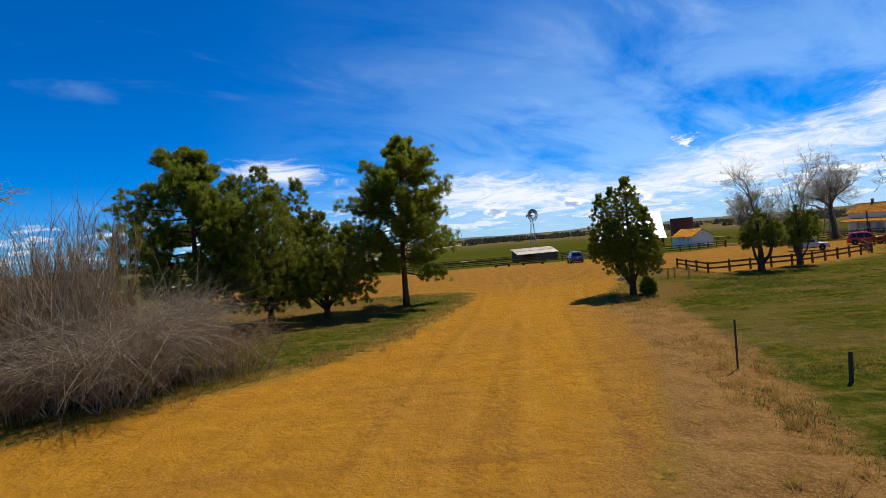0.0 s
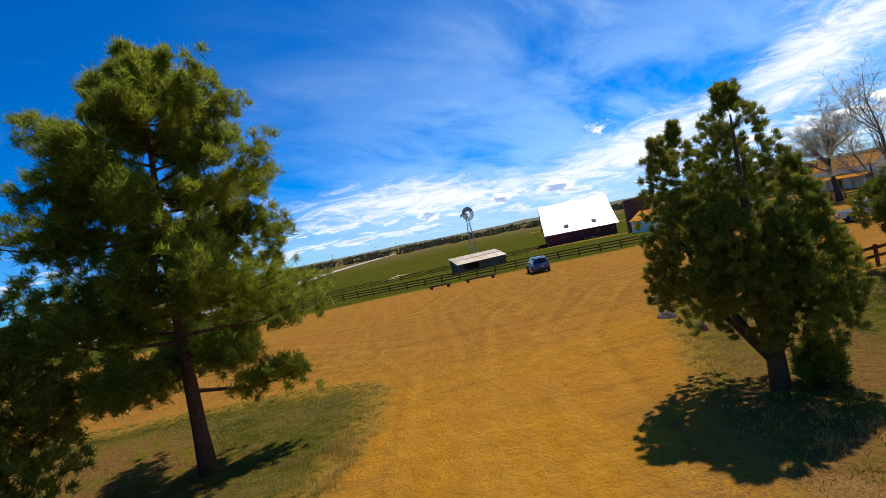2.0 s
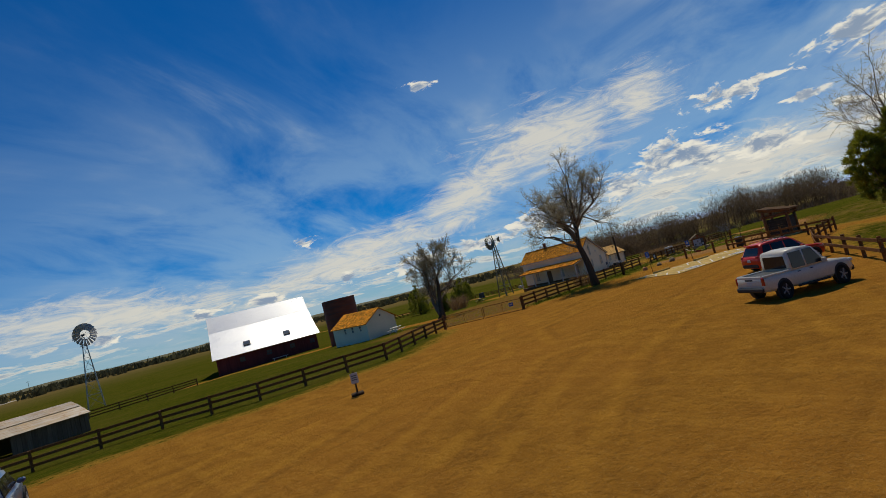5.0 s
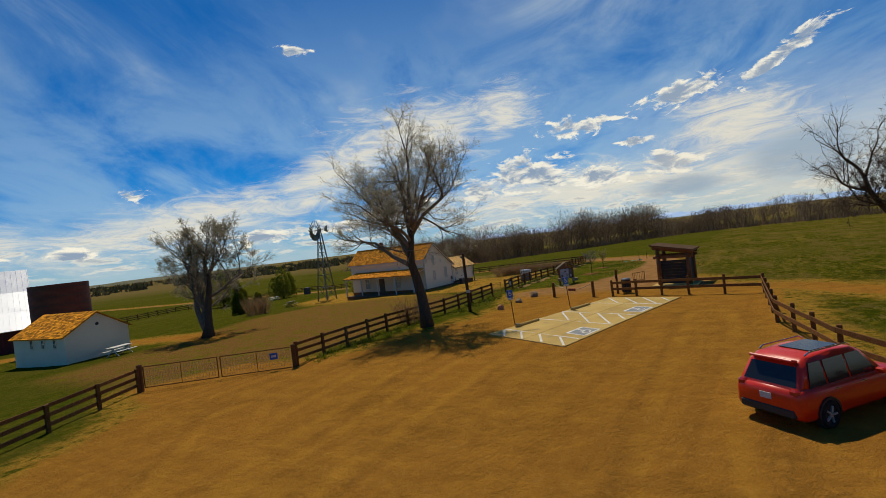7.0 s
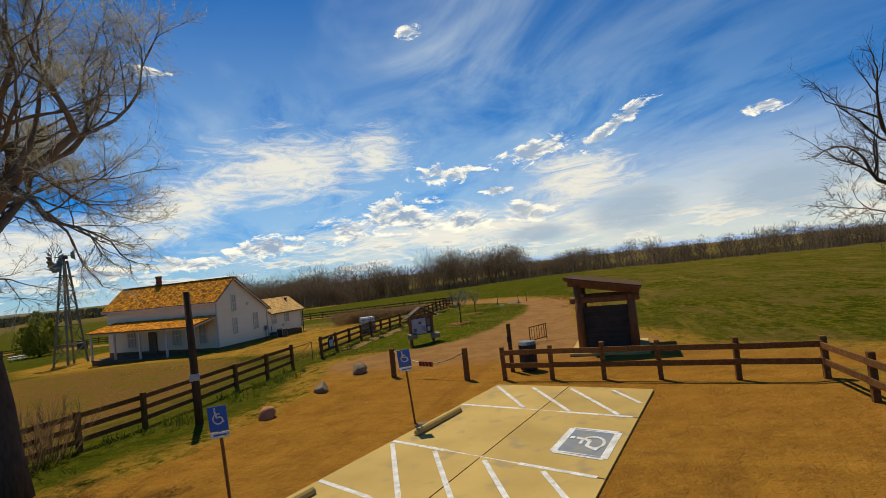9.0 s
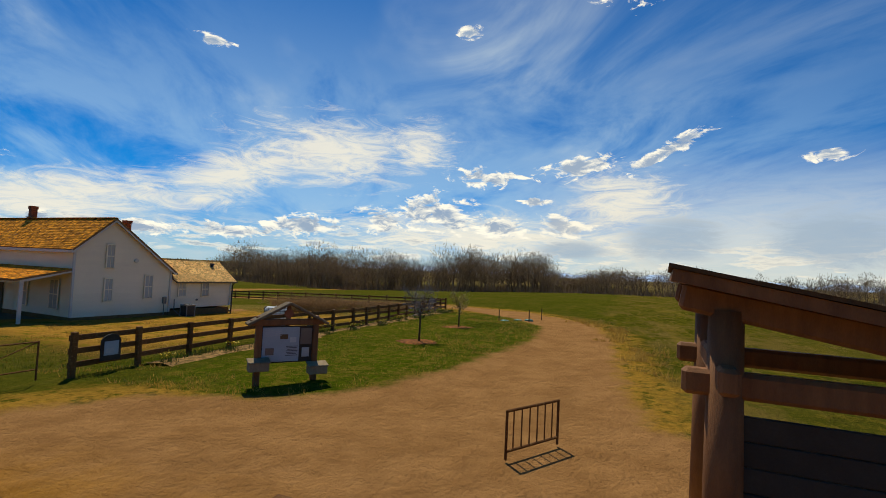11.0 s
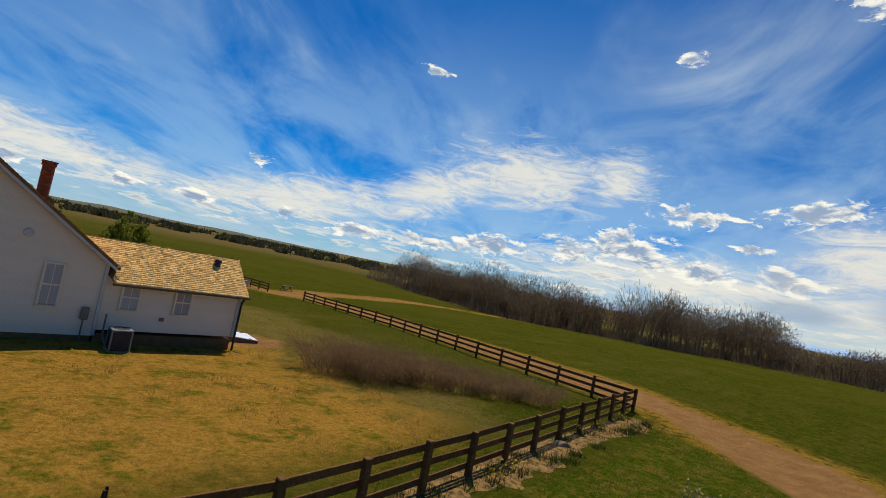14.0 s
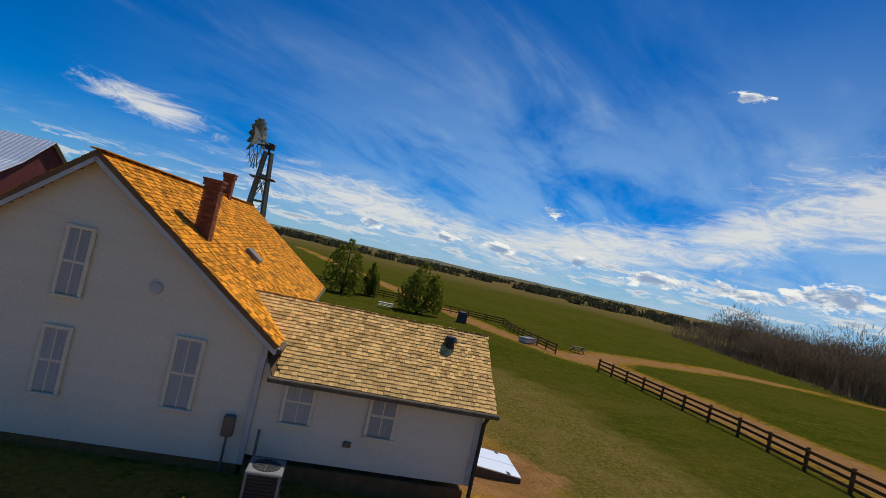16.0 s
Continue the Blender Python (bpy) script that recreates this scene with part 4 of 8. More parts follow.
def chimney(x, y, z0, z1, w=0.34):
    ch = new("chimney")
    ch.parent = house
    ch.matrix_local = pose(x, y, 0)
    n = 0
    z = z0
    bl, bh = 0.2, 0.068
    core_h = z1 - z0
    part("flue", Shape().box((0, 0, z0 + core_h / 2), (w - 0.06, w - 0.06, core_h), None, 0.01), M_FOUND, ch)
    shape = Shape()
    while z < z1 - 0.02:
        wide = w + (0.06 if z > z1 - 0.17 else 0)
        cuts = (0.0, 0.5, 1.0) if n % 2 else (0.0, 0.25, 0.75, 1.0)
        for side in range(4):
            m = Matrix.Rotation(side * math.pi / 2, 3, "Z")
            for u0, u1 in zip(cuts, cuts[1:]):
                shape.box(m @ Vector((wide * ((u0 + u1) / 2 - 0.5), -wide / 2 + 0.025, z + bh / 2)), (wide * (u1 - u0) - 0.008, 0.05, bh - 0.008), m, 0.004)
        z += bh
        n += 1
    st = part("brickwork", shape, M_BRICK, ch)
    st["kind"] = "stuff"
    part("cap", Shape().box((0, 0, z1 + 0.02), (w + 0.10, w + 0.10, 0.05), None, 0.01), M_BRICK, ch)
    part("flashing", Shape().box((0.0, 0, z0 + 0.26), (w + 0.3, w + 0.22, 0.02), Matrix.Rotation(radians(36 if x > PK else 0), 3, "Y"), 0.004), M_STEEL, ch)
    return ch


chimney(3.55, 1.45, roof_line(3.55) - 0.3, 4.60 - HZ + 0.1)
chimney(PK + 0.05, 8.5, PZ - 0.35, 5.45 - HZ)
part("roof_hatch", Shape().box((4.2, 4.2, roof_line(4.2) + 0.10), (0.5, 0.42, 0.12), Matrix.Rotation(radians(37), 3, "Y"), 0.01), M_STEEL, house, "small grey roof hatch")

# porch along the west side
porch = new("porch")
porch.parent = house
PX = -2.3
part("porch_floor", Shape().box((PX / 2, 5.9, 0.30), (2.3, 11.6, 0.10), None, 0.01), M_GREYWOOD, porch)
part("skirt", Shape().box((PX / 2, 5.9, 0.0), (2.2, 11.5, 0.5)), M_FOUND, porch)
pz0, pz1 = 2.62, 3.18
part("porch_roof", Shape().slab((PX - 0.25, 0.0, pz0), (PX - 0.25, 11.8, pz0), (-0.03, 11.8, pz1), (-0.03, 0.0, pz1), 0.09), M_FENCE_PALE, porch)
shingle_slope(porch, (PX - 0.25, 0.0, pz0), (PX - 0.25, 11.8, pz0), (-0.03, 11.8, pz1), (-0.03, 0.0, pz1), 0.15, 0.17, M_SHINGLE, 0, 6)
part("porch_beam", Shape().box((PX + 0.1, 5.9, pz0 - 0.12), (0.14, 11.5, 0.18), None, 0.01), M_TRIM, porch)
for yy in (0.12, 2.95, 5.9, 8.8, 11.65):
    part("porch_post", Shape().box((PX + 0.1, yy, 1.43), (0.14, 0.14, 2.2), None, 0.015), M_TRIM, porch)
part("porch_rafter", Shape().beam((PX, 0.05, pz0 - 0.1), (-0.05, 0.05, pz1 - 0.12), 0.05, 0.12, 0.006), M_TRIM, porch)
for yy in (1.6, 4.6, 9.9):
    window(house, (-0.0, yy, 1.75), 0.75, 1.5, "x", -1)
dr = part("front_door", Shape().box((-0.01, 7.3, 1.38), (0.06, 0.92, 2.05), None, 0.01), M_GREYWOOD, house, "dark panelled front door")
part("door_handle", Shape().tube((-0.03, 7.0, 1.35), (-0.11, 7.0, 1.35), 0.03, 0.035, 8), M_STEEL, dr)

# east wing
wing = new("wing")
wing.parent = house
WX0, WX1, WY1 = W + 0.0, 93.72 - HX, 3.2
WE, WR, WBASE = 2.72, 3.87, 0.80
part("wing_foundation", Shape().box(((WX0 + WX1) / 2, WY1 / 2, 0.08), (WX1 - WX0 - 0.06, WY1 - 0.06, 1.2), None, 0.02), M_FOUND, wing, "dark stone foundation")
wcore = Shape().prism([(0.06, WBASE), (WY1 - 0.06, WBASE), (WY1 - 0.06, WE - 0.1), (WY1 / 2, WR - 0.12), (0.06, WE - 0.1)], "x", WX0 - 0.3, WX1 - 0.05)
part("wing_wall", wcore, M_WHITE, wing)
clapboards(wing, WX0 + 0.06, WX1 - 0.03, WBASE, WE - 0.05, 0.05, None)
part("corner_board", Shape().box((WX1, 0, (WBASE + WE) / 2), (0.11, 0.11, WE - WBASE - 0.05), None, 0.008), M_TRIM, wing)
sl = (WR - WE) / (WY1 / 2)
ez = WE - sl * 0.28
we = [(PK + 2.6, -0.28, ez), (WX1 + 0.24, -0.28, ez), (WX1 + 0.24, WY1 / 2, WR), (PK + 2.6, WY1 / 2, WR)]
wb = [(WX1 + 0.24, WY1 + 0.28, ez), (PK + 3.2, WY1 + 0.28, ez), (PK + 2.6, WY1 / 2, WR), (WX1 + 0.24, WY1 / 2, WR)]
we_short = [(W + OV + 0.02, -0.28, ez), we[1], we[2], (PK + 3.05, WY1 / 2, WR)]
wroof = part("wing_roof", Shape().slab(*we_short, 0.08).slab(*wb, 0.08), M_FENCE_PALE, wing, "pale weathered shingle roof")
under_main = lambda p: p.x < W + OV and p.z < roof_line(p.x + 0.2) + 0.0
shingle_slope(wroof, we[0], we[1], we[2], we[3], 0.105, 0.115, M_SHINGLE_PALE, 300, 8, under_main)
shingle_slope(wroof, (PK + 2.6, WY1 + 0.28, ez), (WX1 + 0.24, WY1 + 0.28, ez), we[2], we[3], 0.128, 0.155, M_SHINGLE_PALE, 0, 9, under_main)
part("wing_gutter", Shape().box(((W + WX1) / 2 + 0.25, -0.33, ez - 0.05), (WX1 - W + 0.1, 0.11, 0.10), None, 0.02), M_GREYWOOD, wing)
part("downspout", Shape().path([(WX1 + 0.1, -0.3, ez - 0.05), (WX1 + 0.07, -0.12, ez - 0.3), (WX1 + 0.07, -0.1, 0.25), (WX1 + 0.12, -0.4, 0.26), (WX1 + 0.9, -2.6, 0.20)], [0.045] * 5, 8), M_DARKSTEEL, wing)
window(wing, (89.85 - HX, 0.0, 2.02), 0.50, 0.86)
window(wing, (91.6 - HX, 0.0, 2.0), 0.50, 0.86)
part("wall_vent", Shape().box((91.0 - HX, 0.0, 1.3), (0.16, 0.06, 0.12), None, 0.01), M_STEEL, wing)
vt = part("roof_vent", Shape().tube((92.95 - HX, 1.1, 3.25), (92.95 - HX, 1.1, 3.66), 0.10, 0.10, 12).tube((92.95 - HX, 1.1, 3.64), (92.95 - HX, 1.1, 3.76), 0.17, 0.12, 12), M_DARKSTEEL, wing, "black metal roof vent")


# ---- barn ----
def polyroof(sh, prof, y0, y1, thick):
    for (a, za), (b, zb) in zip(prof, prof[1:]):
        sh.slab((a, y0, za), (a, y1, za), (b, y1, zb), (b, y0, zb), thick)


BA = Vector((41.2, 137.0))
BD = math.degrees(math.atan2(-5.1, 17.85))
BZ = -2.55
barn = thing("barn", (BA.x, BA.y, BZ), BD, "dark red barn with bright white metal roof", "barn")
BL, BW = 16.6, 21.0
prof = [(-0.5, 2.75), (3.4, 4.75), (7.2, 7.2), (10.5, 10.1), (13.8, 7.2), (17.6, 4.75), (21.5, 2.75)]
bwall = [(0.1, 0.0), (BW - 0.1, 0.0), (BW - 0.1, 2.85), (17.6, 4.65), (13.8, 7.1), (10.5, 9.95), (7.2, 7.1), (3.4, 4.65), (0.1, 2.85)]
part("wall", Shape().prism(bwall, "x", 0.1, BL - 0.1), M_RED, barn)
for i in range(60):
    yy = 0.17 + i * 0.35
    ztop = float(np.interp(yy, [0.1, 3.4, 7.2, 10.5, 13.8, 17.6, 20.9], [2.85, 4.65, 7.1, 9.95, 7.1, 4.65, 2.85]))
    part("plank", Shape().box((0.085, yy, ztop / 2), (0.04, 0.33, ztop - 0.1), None, 0.006), M_RED, barn)
for i in range(48):
    part("plank", Shape().box((0.22 + i * 0.34, 0.085, 1.4), (0.325, 0.04, 2.75), None, 0.006), M_RED, barn)
for (a, za), (b, zb) in zip(prof, prof[1:]):
    part("roof_slope", Shape().slab((-0.5, a, za), (BL + 0.5, a, za), (BL + 0.5, b, zb), (-0.5, b, zb), 0.08), M_METALROOF, barn)
ribs = Shape()
for i in range(33):
    x = -0.45 + i * (BL + 0.9) / 32
    for (a, za), (b, zb) in zip(prof, prof[1:]):
        ribs.beam((x, a, za + 0.02), (x, b, zb + 0.02), 0.04, 0.035, 0)
rb = part("roof_rib", ribs, M_METALROOF, barn)
rb["kind"] = "stuff"
for x in (5.2, 11.9):
    skl = new("skylight")
    skl.parent = barn
    skl.matrix_local = pose(x, 2.05, 4.12, math.degrees(math.atan2(2.0, 3.9)), 0, 0)
    part("frame", Shape().box((0, 0, 0.06), (1.1, 1.35, 0.16), None, 0.02), M_DARKSTEEL, skl)
    part("pane", Shape().box((0, 0.04, 0.148), (0.86, 1.08, 0.02)), M_GLASS, skl)
for x in (4.0, 8.3, 12.2, 15.6):
    window(barn, (x, 0.06, 1.75), 0.8, 0.75, "y", -1, M_GLASS, M_RED)
window(barn, (0.06, 4.0, 1.8), 0.8, 0.9, "x", -1, M_GLASS, M_RED)
part("barn_door", Shape().box((0.03, 10.5, 1.6), (0.10, 3.4, 3.2), None, 0.01), M_RED, barn, "large dark red sliding door")
part("bench_board", Shape().box((9.8, -0.45, 0.48), (2.6, 0.4, 0.07), None, 0.01).box((8.8, -0.45, 0.22), (0.08, 0.34, 0.46)).box((10.8, -0.45, 0.22), (0.08, 0.34, 0.46)), M_TRIM, barn, "pale bench against the barn wall")

# silo of brick
SX, SY = 56.2, 119.9
SZ = ground_z(SX, SY)
silo = thing("silo", (SX, SY, SZ), 0, "rust red round brick silo without roof", "silo")
sr, shh = 2.55, 4.95 - SZ
sw = Shape()
nseg = 44
ring = []
for r_, z_ in ((sr, -0.3), (sr, shh), (sr - 0.25, shh), (sr - 0.25, 0.5)):
    ring.append([(r_ * math.cos(2 * math.pi * i / nseg), r_ * math.sin(2 * math.pi * i / nseg), z_) for i in range(nseg)])
fcs = [(k * nseg + i, k * nseg + (i + 1) % nseg, (k + 1) * nseg + (i + 1) % nseg, (k + 1) * nseg + i) for k in range(3) for i in range(nseg)]
sw.add([p for r_ in ring for p in r_], fcs)
M_SILO = material("silo_brick", (0.20, 0.058, 0.028), (0.13, 0.038, 0.02), 0.8, 0.8, 0.25, stretch=(1, 1, 3), fine=20, island=0.12)
part("wall", sw, M_SILO, silo)
hoops = Shape()
for z_ in np.arange(0.6, shh, 0.85):
    for i in range(nseg):
        a0, a1 = 2 * math.pi * i / nseg, 2 * math.pi * (i + 1) / nseg
        hoops.beam(((sr + 0.015) * math.cos(a0), (sr + 0.015) * math.sin(a0), z_), ((sr + 0.015) * math.cos(a1), (sr + 0.015) * math.sin(a1), z_), 0.03, 0.05, 0)
part("hoop", hoops, M_DARKSTEEL, silo)

# white outbuilding
milk = thing("white_outbuilding", (50.4, 103.2, ground_z(52, 103) - 0.05), 8, "small white outbuilding with orange shingle roof", "outbuilding")
mw, ml, me_, mp_ = 4.8, 7.2, 2.3, 3.75
part("wall", Shape().prism([(0, -0.3), (mw, -0.3), (mw, me_), (mw / 2, mp_ - 0.1), (0, me_)], "y", 0, ml), M_WHITE, milk)
ms = (mp_ - me_) / (mw / 2)
mro = part("roof", Shape().slab((-0.25, -0.2, me_ - ms * 0.25), (-0.25, ml + 0.2, me_ - ms * 0.25), (mw / 2, ml + 0.2, mp_), (mw / 2, -0.2, mp_), 0.08)
           .slab((mw + 0.25, ml + 0.2, me_ - ms * 0.25), (mw + 0.25, -0.2, me_ - ms * 0.25), (mw / 2, -0.2, mp_), (mw / 2, ml + 0.2, mp_), 0.08), M_SHINGLE, milk)
shingle_slope(mro, (-0.25, -0.2, me_ - ms * 0.25), (-0.25, ml + 0.2, me_ - ms * 0.25), (mw / 2, ml + 0.2, mp_), (mw / 2, -0.2, mp_), 0.19, 0.24, M_SHINGLE, 0, 11)
for yy in (1.3, 2.9, 4.5):
    window(milk, (0, yy, 1.7), 0.34, 0.62, "x", -1, M_GLASS)
part("gable_vent", Shape().tube((mw / 2, 0.02, 2.75), (mw / 2, -0.05, 2.75), 0.14, 0.12, 12), M_DARKSTEEL, milk)

# low shed in the pasture
shed = thing("pasture_shed", (13.6, 99.0, ground_z(17, 100)), 14.0, "low grey board shed with rusty tin roof", "shed")
SLn, SD_ = 8.5, 3.4
for x in np.arange(0.0, SLn, 0.31):
    if 0.9 < x < 3.6:
        continue
    part("board", Shape().box((x + 0.15, 0.0, 0.72), (0.29, 0.03, 1.45 + random.uniform(-0.03, 0.02)), None, 0.004), M_GREYWOOD, shed)
for i, y in enumerate(np.arange(0.0, SD_, 0.31)):
    hh = 1.5 + 0.28 * y
    for x in (0.0, SLn):
        part("board", Shape().box((x, y + 0.15, hh / 2), (0.03, 0.29, hh), None, 0.004), M_GREYWOOD, shed)
part("back_wall", Shape().box((SLn / 2, SD_, 1.2), (SLn, 0.05, 2.4)), M_GREYWOOD, shed)
part("lintel", Shape().box((SLn / 2, 0.03, 1.42), (SLn, 0.08, 0.12), None, 0.01), M_GREYWOOD, shed)
for k in range(13):
    xa, xb = -0.25 + k * (SLn + 0.5) / 13, -0.25 + (k + 1) * (SLn + 0.5) / 13 + 0.03
    part("roof_sheet", Shape().slab((xa, -0.35, 1.50), (xb, -0.35, 1.50), (xb, 1.75, 2.10), (xa, 1.75, 2.10), 0.02), M_TIN, shed, m=pose(0, 0, 0.004 * (k % 2)))
    part("roof_sheet", Shape().slab((xa, 1.65, 2.10), (xb, 1.65, 2.10), (xb, SD_ + 0.3, 2.55), (xa, SD_ + 0.3, 2.55), 0.02), M_TIN, shed, m=pose(0, 0, 0.03 + 0.004 * (k % 2)))


# ---- vegetation ----
def tri_mesh(name, tris, mat):
    """A mesh of loose triangles from an array of n x 3 x 3."""
    tris = np.asarray(tris, np.float32).reshape(-1, 3, 3)
    me = bpy.data.meshes.new(name)
    n = len(tris)
    me.vertices.add(n * 3)
    me.vertices.foreach_set("co", tris.ravel())
    me.loops.add(n * 3)
    me.loops.foreach_set("vertex_index", np.arange(n * 3, dtype=np.int32))
    me.polygons.add(n)
    me.polygons.foreach_set("loop_start", np.arange(0, n * 3, 3, dtype=np.int32))
    me.update(calc_edges=True)
    me.materials.append(mat)
    return me


def blades(rng, origins, dirs, length, width, droop=0.0):
    """Thin pointed blades that start at origins and run along dirs."""
    o, d = np.asarray(origins, float), np.asarray(dirs, float)
    d = d / np.maximum(np.linalg.norm(d, axis=1, keepdims=True), 1e-6)
    r = rng.normal(size=o.shape)
    s = np.cross(d, r)
    s /= np.maximum(np.linalg.norm(s, axis=1, keepdims=True), 1e-6)
    L = np.asarray(length).reshape(-1, 1) * np.ones((len(o), 1))
    w = np.asarray(width).reshape(-1, 1) * np.ones((len(o), 1))
    tip = o + d * L
    tip[:, 2] -= droop * L[:, 0]
    return np.stack([o - s * w / 2, o + s * w / 2, tip], 1)


def needle_clumps(rng, centres, outs, per, length, width, spread):
    """Tufts of needles round each centre that point outwards."""
    c = np.repeat(np.asarray(centres, float), per, 0)
    o = np.repeat(np.asarray(outs, float), per, 0)
    d = o + rng.normal(size=c.shape) * spread
    start = c + rng.normal(size=c.shape) * length * 0.28
    return blades(rng, start, d, length * rng.uniform(0.6, 1.25, len(c)), width * rng.uniform(0.7, 1.3, len(c)))


def pine(name, x, y, h, crown0, radius, seed, label, lean=(0, 0), clumps=950, trunk_r=0.2, shape="pine", mat=None, tuft=(60, 0.25, 0.034)):
    """A ponderosa pine: straight trunk, whorls of limbs, tufts of long needles at their ends."""
    rng = np.random.default_rng(seed)
    t = thing(name, on(x, y, -0.05), 0, label, "tree", "evergreen trees")
    pts = [(lean[0] * f * f, lean[1] * f * f, h * 0.97 * f) for f in np.linspace(0, 1, 9)]
    part("trunk", Shape().path(pts, [trunk_r * (1.25 if i == 0 else 1) * (1 - 0.9 * f) + 0.015 for i, f in enumerate(np.linspace(0, 1, 9))], 10), M_BARK_PINE, t, smooth=True)
    limbs = Shape()
    cen, outs = [], []
    nl = int(34 + h * 2)
    for i in range(nl):
        f = (i + rng.random()) / nl
        z = crown0 + (h - crown0) * f ** 0.9
        prof = math.sin(math.pi * min(1, (0.14 + 0.86 * f)) ** 0.62) ** 0.75 if shape == "pine" else (1 - f) ** 0.6
        L = radius * max(0.16, prof) * rng.uniform(0.55, 1.12)
        a = i * 2.4 + rng.normal() * 0.35
        rise = rng.uniform(-0.12, 0.30) + 0.45 * f
        base = Vector((lean[0] * (z / h) ** 2, lean[1] * (z / h) ** 2, z))
        d = Vector((math.cos(a), math.sin(a), rise))
        mid_p = base + d * L * 0.55 + Vector((0, 0, -0.08 * L))
        end = base + d * L
        limbs.path([base, mid_p, end], [0.055 * (1 - 0.6 * f) + 0.012, 0.035 * (1 - 0.6 * f) + 0.01, 0.008], 5)
        k = max(3, int(clumps / nl * (0.35 + 0.95 * max(0.16, prof))))
        for _ in range(k):
            s = rng.uniform(0.35, 1.0)
            p = base.lerp(end, s) + Vector(np.clip(rng.normal(size=3), -1.6, 1.6)) * (L * 0.085 + 0.06)
            cen.append(p[:])
            outs.append((d.x * 0.6 + rng.normal() * 0.3, d.y * 0.6 + rng.normal() * 0.3, 0.55))
    for _ in range(int(clumps * 0.05)):
        cen.append((lean[0] + rng.normal() * 0.25, lean[1] + rng.normal() * 0.25, h - abs(rng.normal()) * 0.5))
        outs.append((0, 0, 1))
    part("limbwork", limbs, M_BARK_PINE, t)["kind"] = "stuff"
    part("crown", tri_mesh("crown", needle_clumps(rng, cen, outs, *tuft, 0.85), mat or M_PINE), None, t)
    return t


def juniper(name, x, y, h, radius, seed, label, spires=7, clumps=1500, crown0=0.5, trunk_r=0.2, mat=None, tops=(0.52, 0.93), tuft=(50, 0.21, 0.038)):
    """A juniper: several upright lobes of fine scaly sprays round short stems."""
    rng = np.random.default_rng(seed)
    t = thing(name, on(x, y, -0.05), 0, label, "tree", "evergreen trees")
    stems = Shape()
    stems.path([(0, 0, 0), (0.05, 0.02, h * 0.3), (0, 0.05, h * 0.62), (0.02, 0, h * 0.9)], [trunk_r * 1.2, trunk_r * 0.8, trunk_r * 0.45, 0.02], 8)
    lobes = [(0, 0, 0.0, h, radius * 0.62)]
    for i in range(spires):
        a = i * 2 * math.pi / spires + rng.normal() * 0.4
        r = radius * rng.uniform(0.40, 0.72)
        lobes.append((r * math.cos(a), r * math.sin(a), crown0 * rng.uniform(0.6, 2.0), h * rng.uniform(*tops), radius * rng.uniform(0.30, 0.48)))
        stems.path([(0, 0, h * 0.08), (r * 0.6 * math.cos(a), r * 0.6 * math.sin(a), h * 0.28), (r * math.cos(a), r * math.sin(a), h * 0.6)], [trunk_r * 0.5, trunk_r * 0.3, 0.02], 6)
    cen, outs = [], []
    for lx, ly, z0, z1, lr in lobes:
        z0 = max(z0, crown0)
        share = int(clumps * lr / sum(q[4] for q in lobes))
        for _ in range(share):
            f = rng.random() ** 0.9
            prof = math.sqrt(max(0.02, 1 - (2 * f ** 1.15 - 0.72) ** 2 * 0.62)) if f < 0.9 else 0.28
            prof *= 1 - 0.45 * f * f
            a = rng.uniform(0, 2 * math.pi)
            r = lr * prof * rng.uniform(0.55, 1.1)
            cen.append((lx + r * math.cos(a), ly + r * math.sin(a), z0 + (z1 - z0) * f))
            outs.append((math.cos(a) * 0.75, math.sin(a) * 0.75, 0.8))
    part("trunk", stems, M_BARK, t, smooth=True)
    part("crown", tri_mesh("crown", needle_clumps(rng, cen, outs, *tuft, 0.75), mat or M_JUNIPER), None, t)
    return t


def grow(shape, twigs, rng, p, d, L, r, depth, gravity=0.0, wander=0.22, split=(2, 4), shrink=0.68):
    """One limb with its side shoots; the finest go to the list of twigs."""
    n = 4
    pts, radii = [Vector(p)], [r]
    d = Vector(d).normalized()
    for i in range(n):
        d = (d + Vector(rng.normal(size=3)) * wander * 0.5 + Vector((0, 0, 0.10 - gravity))).normalized()
        pts.append(pts[-1] + d * L / n)
        radii.append(r * (1 - 0.45 * (i + 1) / n))
    shape.path(pts, radii, 6 if depth > 2 else 4)
    if depth <= 1:
        for _ in range(9):
            s = rng.uniform(0.15, 1.0)
            k = min(n - 1, int(s * n))
            q = pts[k].lerp(pts[k + 1], s * n - k)
            dv = d + Vector(rng.normal(size=3)) * 0.65
            twigs.append((q[:], dv[:], L * rng.uniform(0.4, 0.9)))
        twigs.append((pts[-1][:], d[:], L * 0.8))
        return
    kids = rng.integers(split[0], split[1] + 1)
    for i in range(kids + 1):
        s = 1.0 if i == 0 else rng.uniform(0.35, 0.98)
        k = min(n - 1, int(s * n))
        q = pts[k].lerp(pts[k + 1], min(1, s * n - k))
        dv = (d + Vector(rng.normal(size=3)) * (0.30 if i == 0 else 0.62)).normalized()
        grow(shape, twigs, rng, q, dv, L * shrink * rng.uniform(0.8, 1.15), radii[k] * (0.72 if i == 0 else 0.55), depth - 1, gravity, wander, split, shrink)


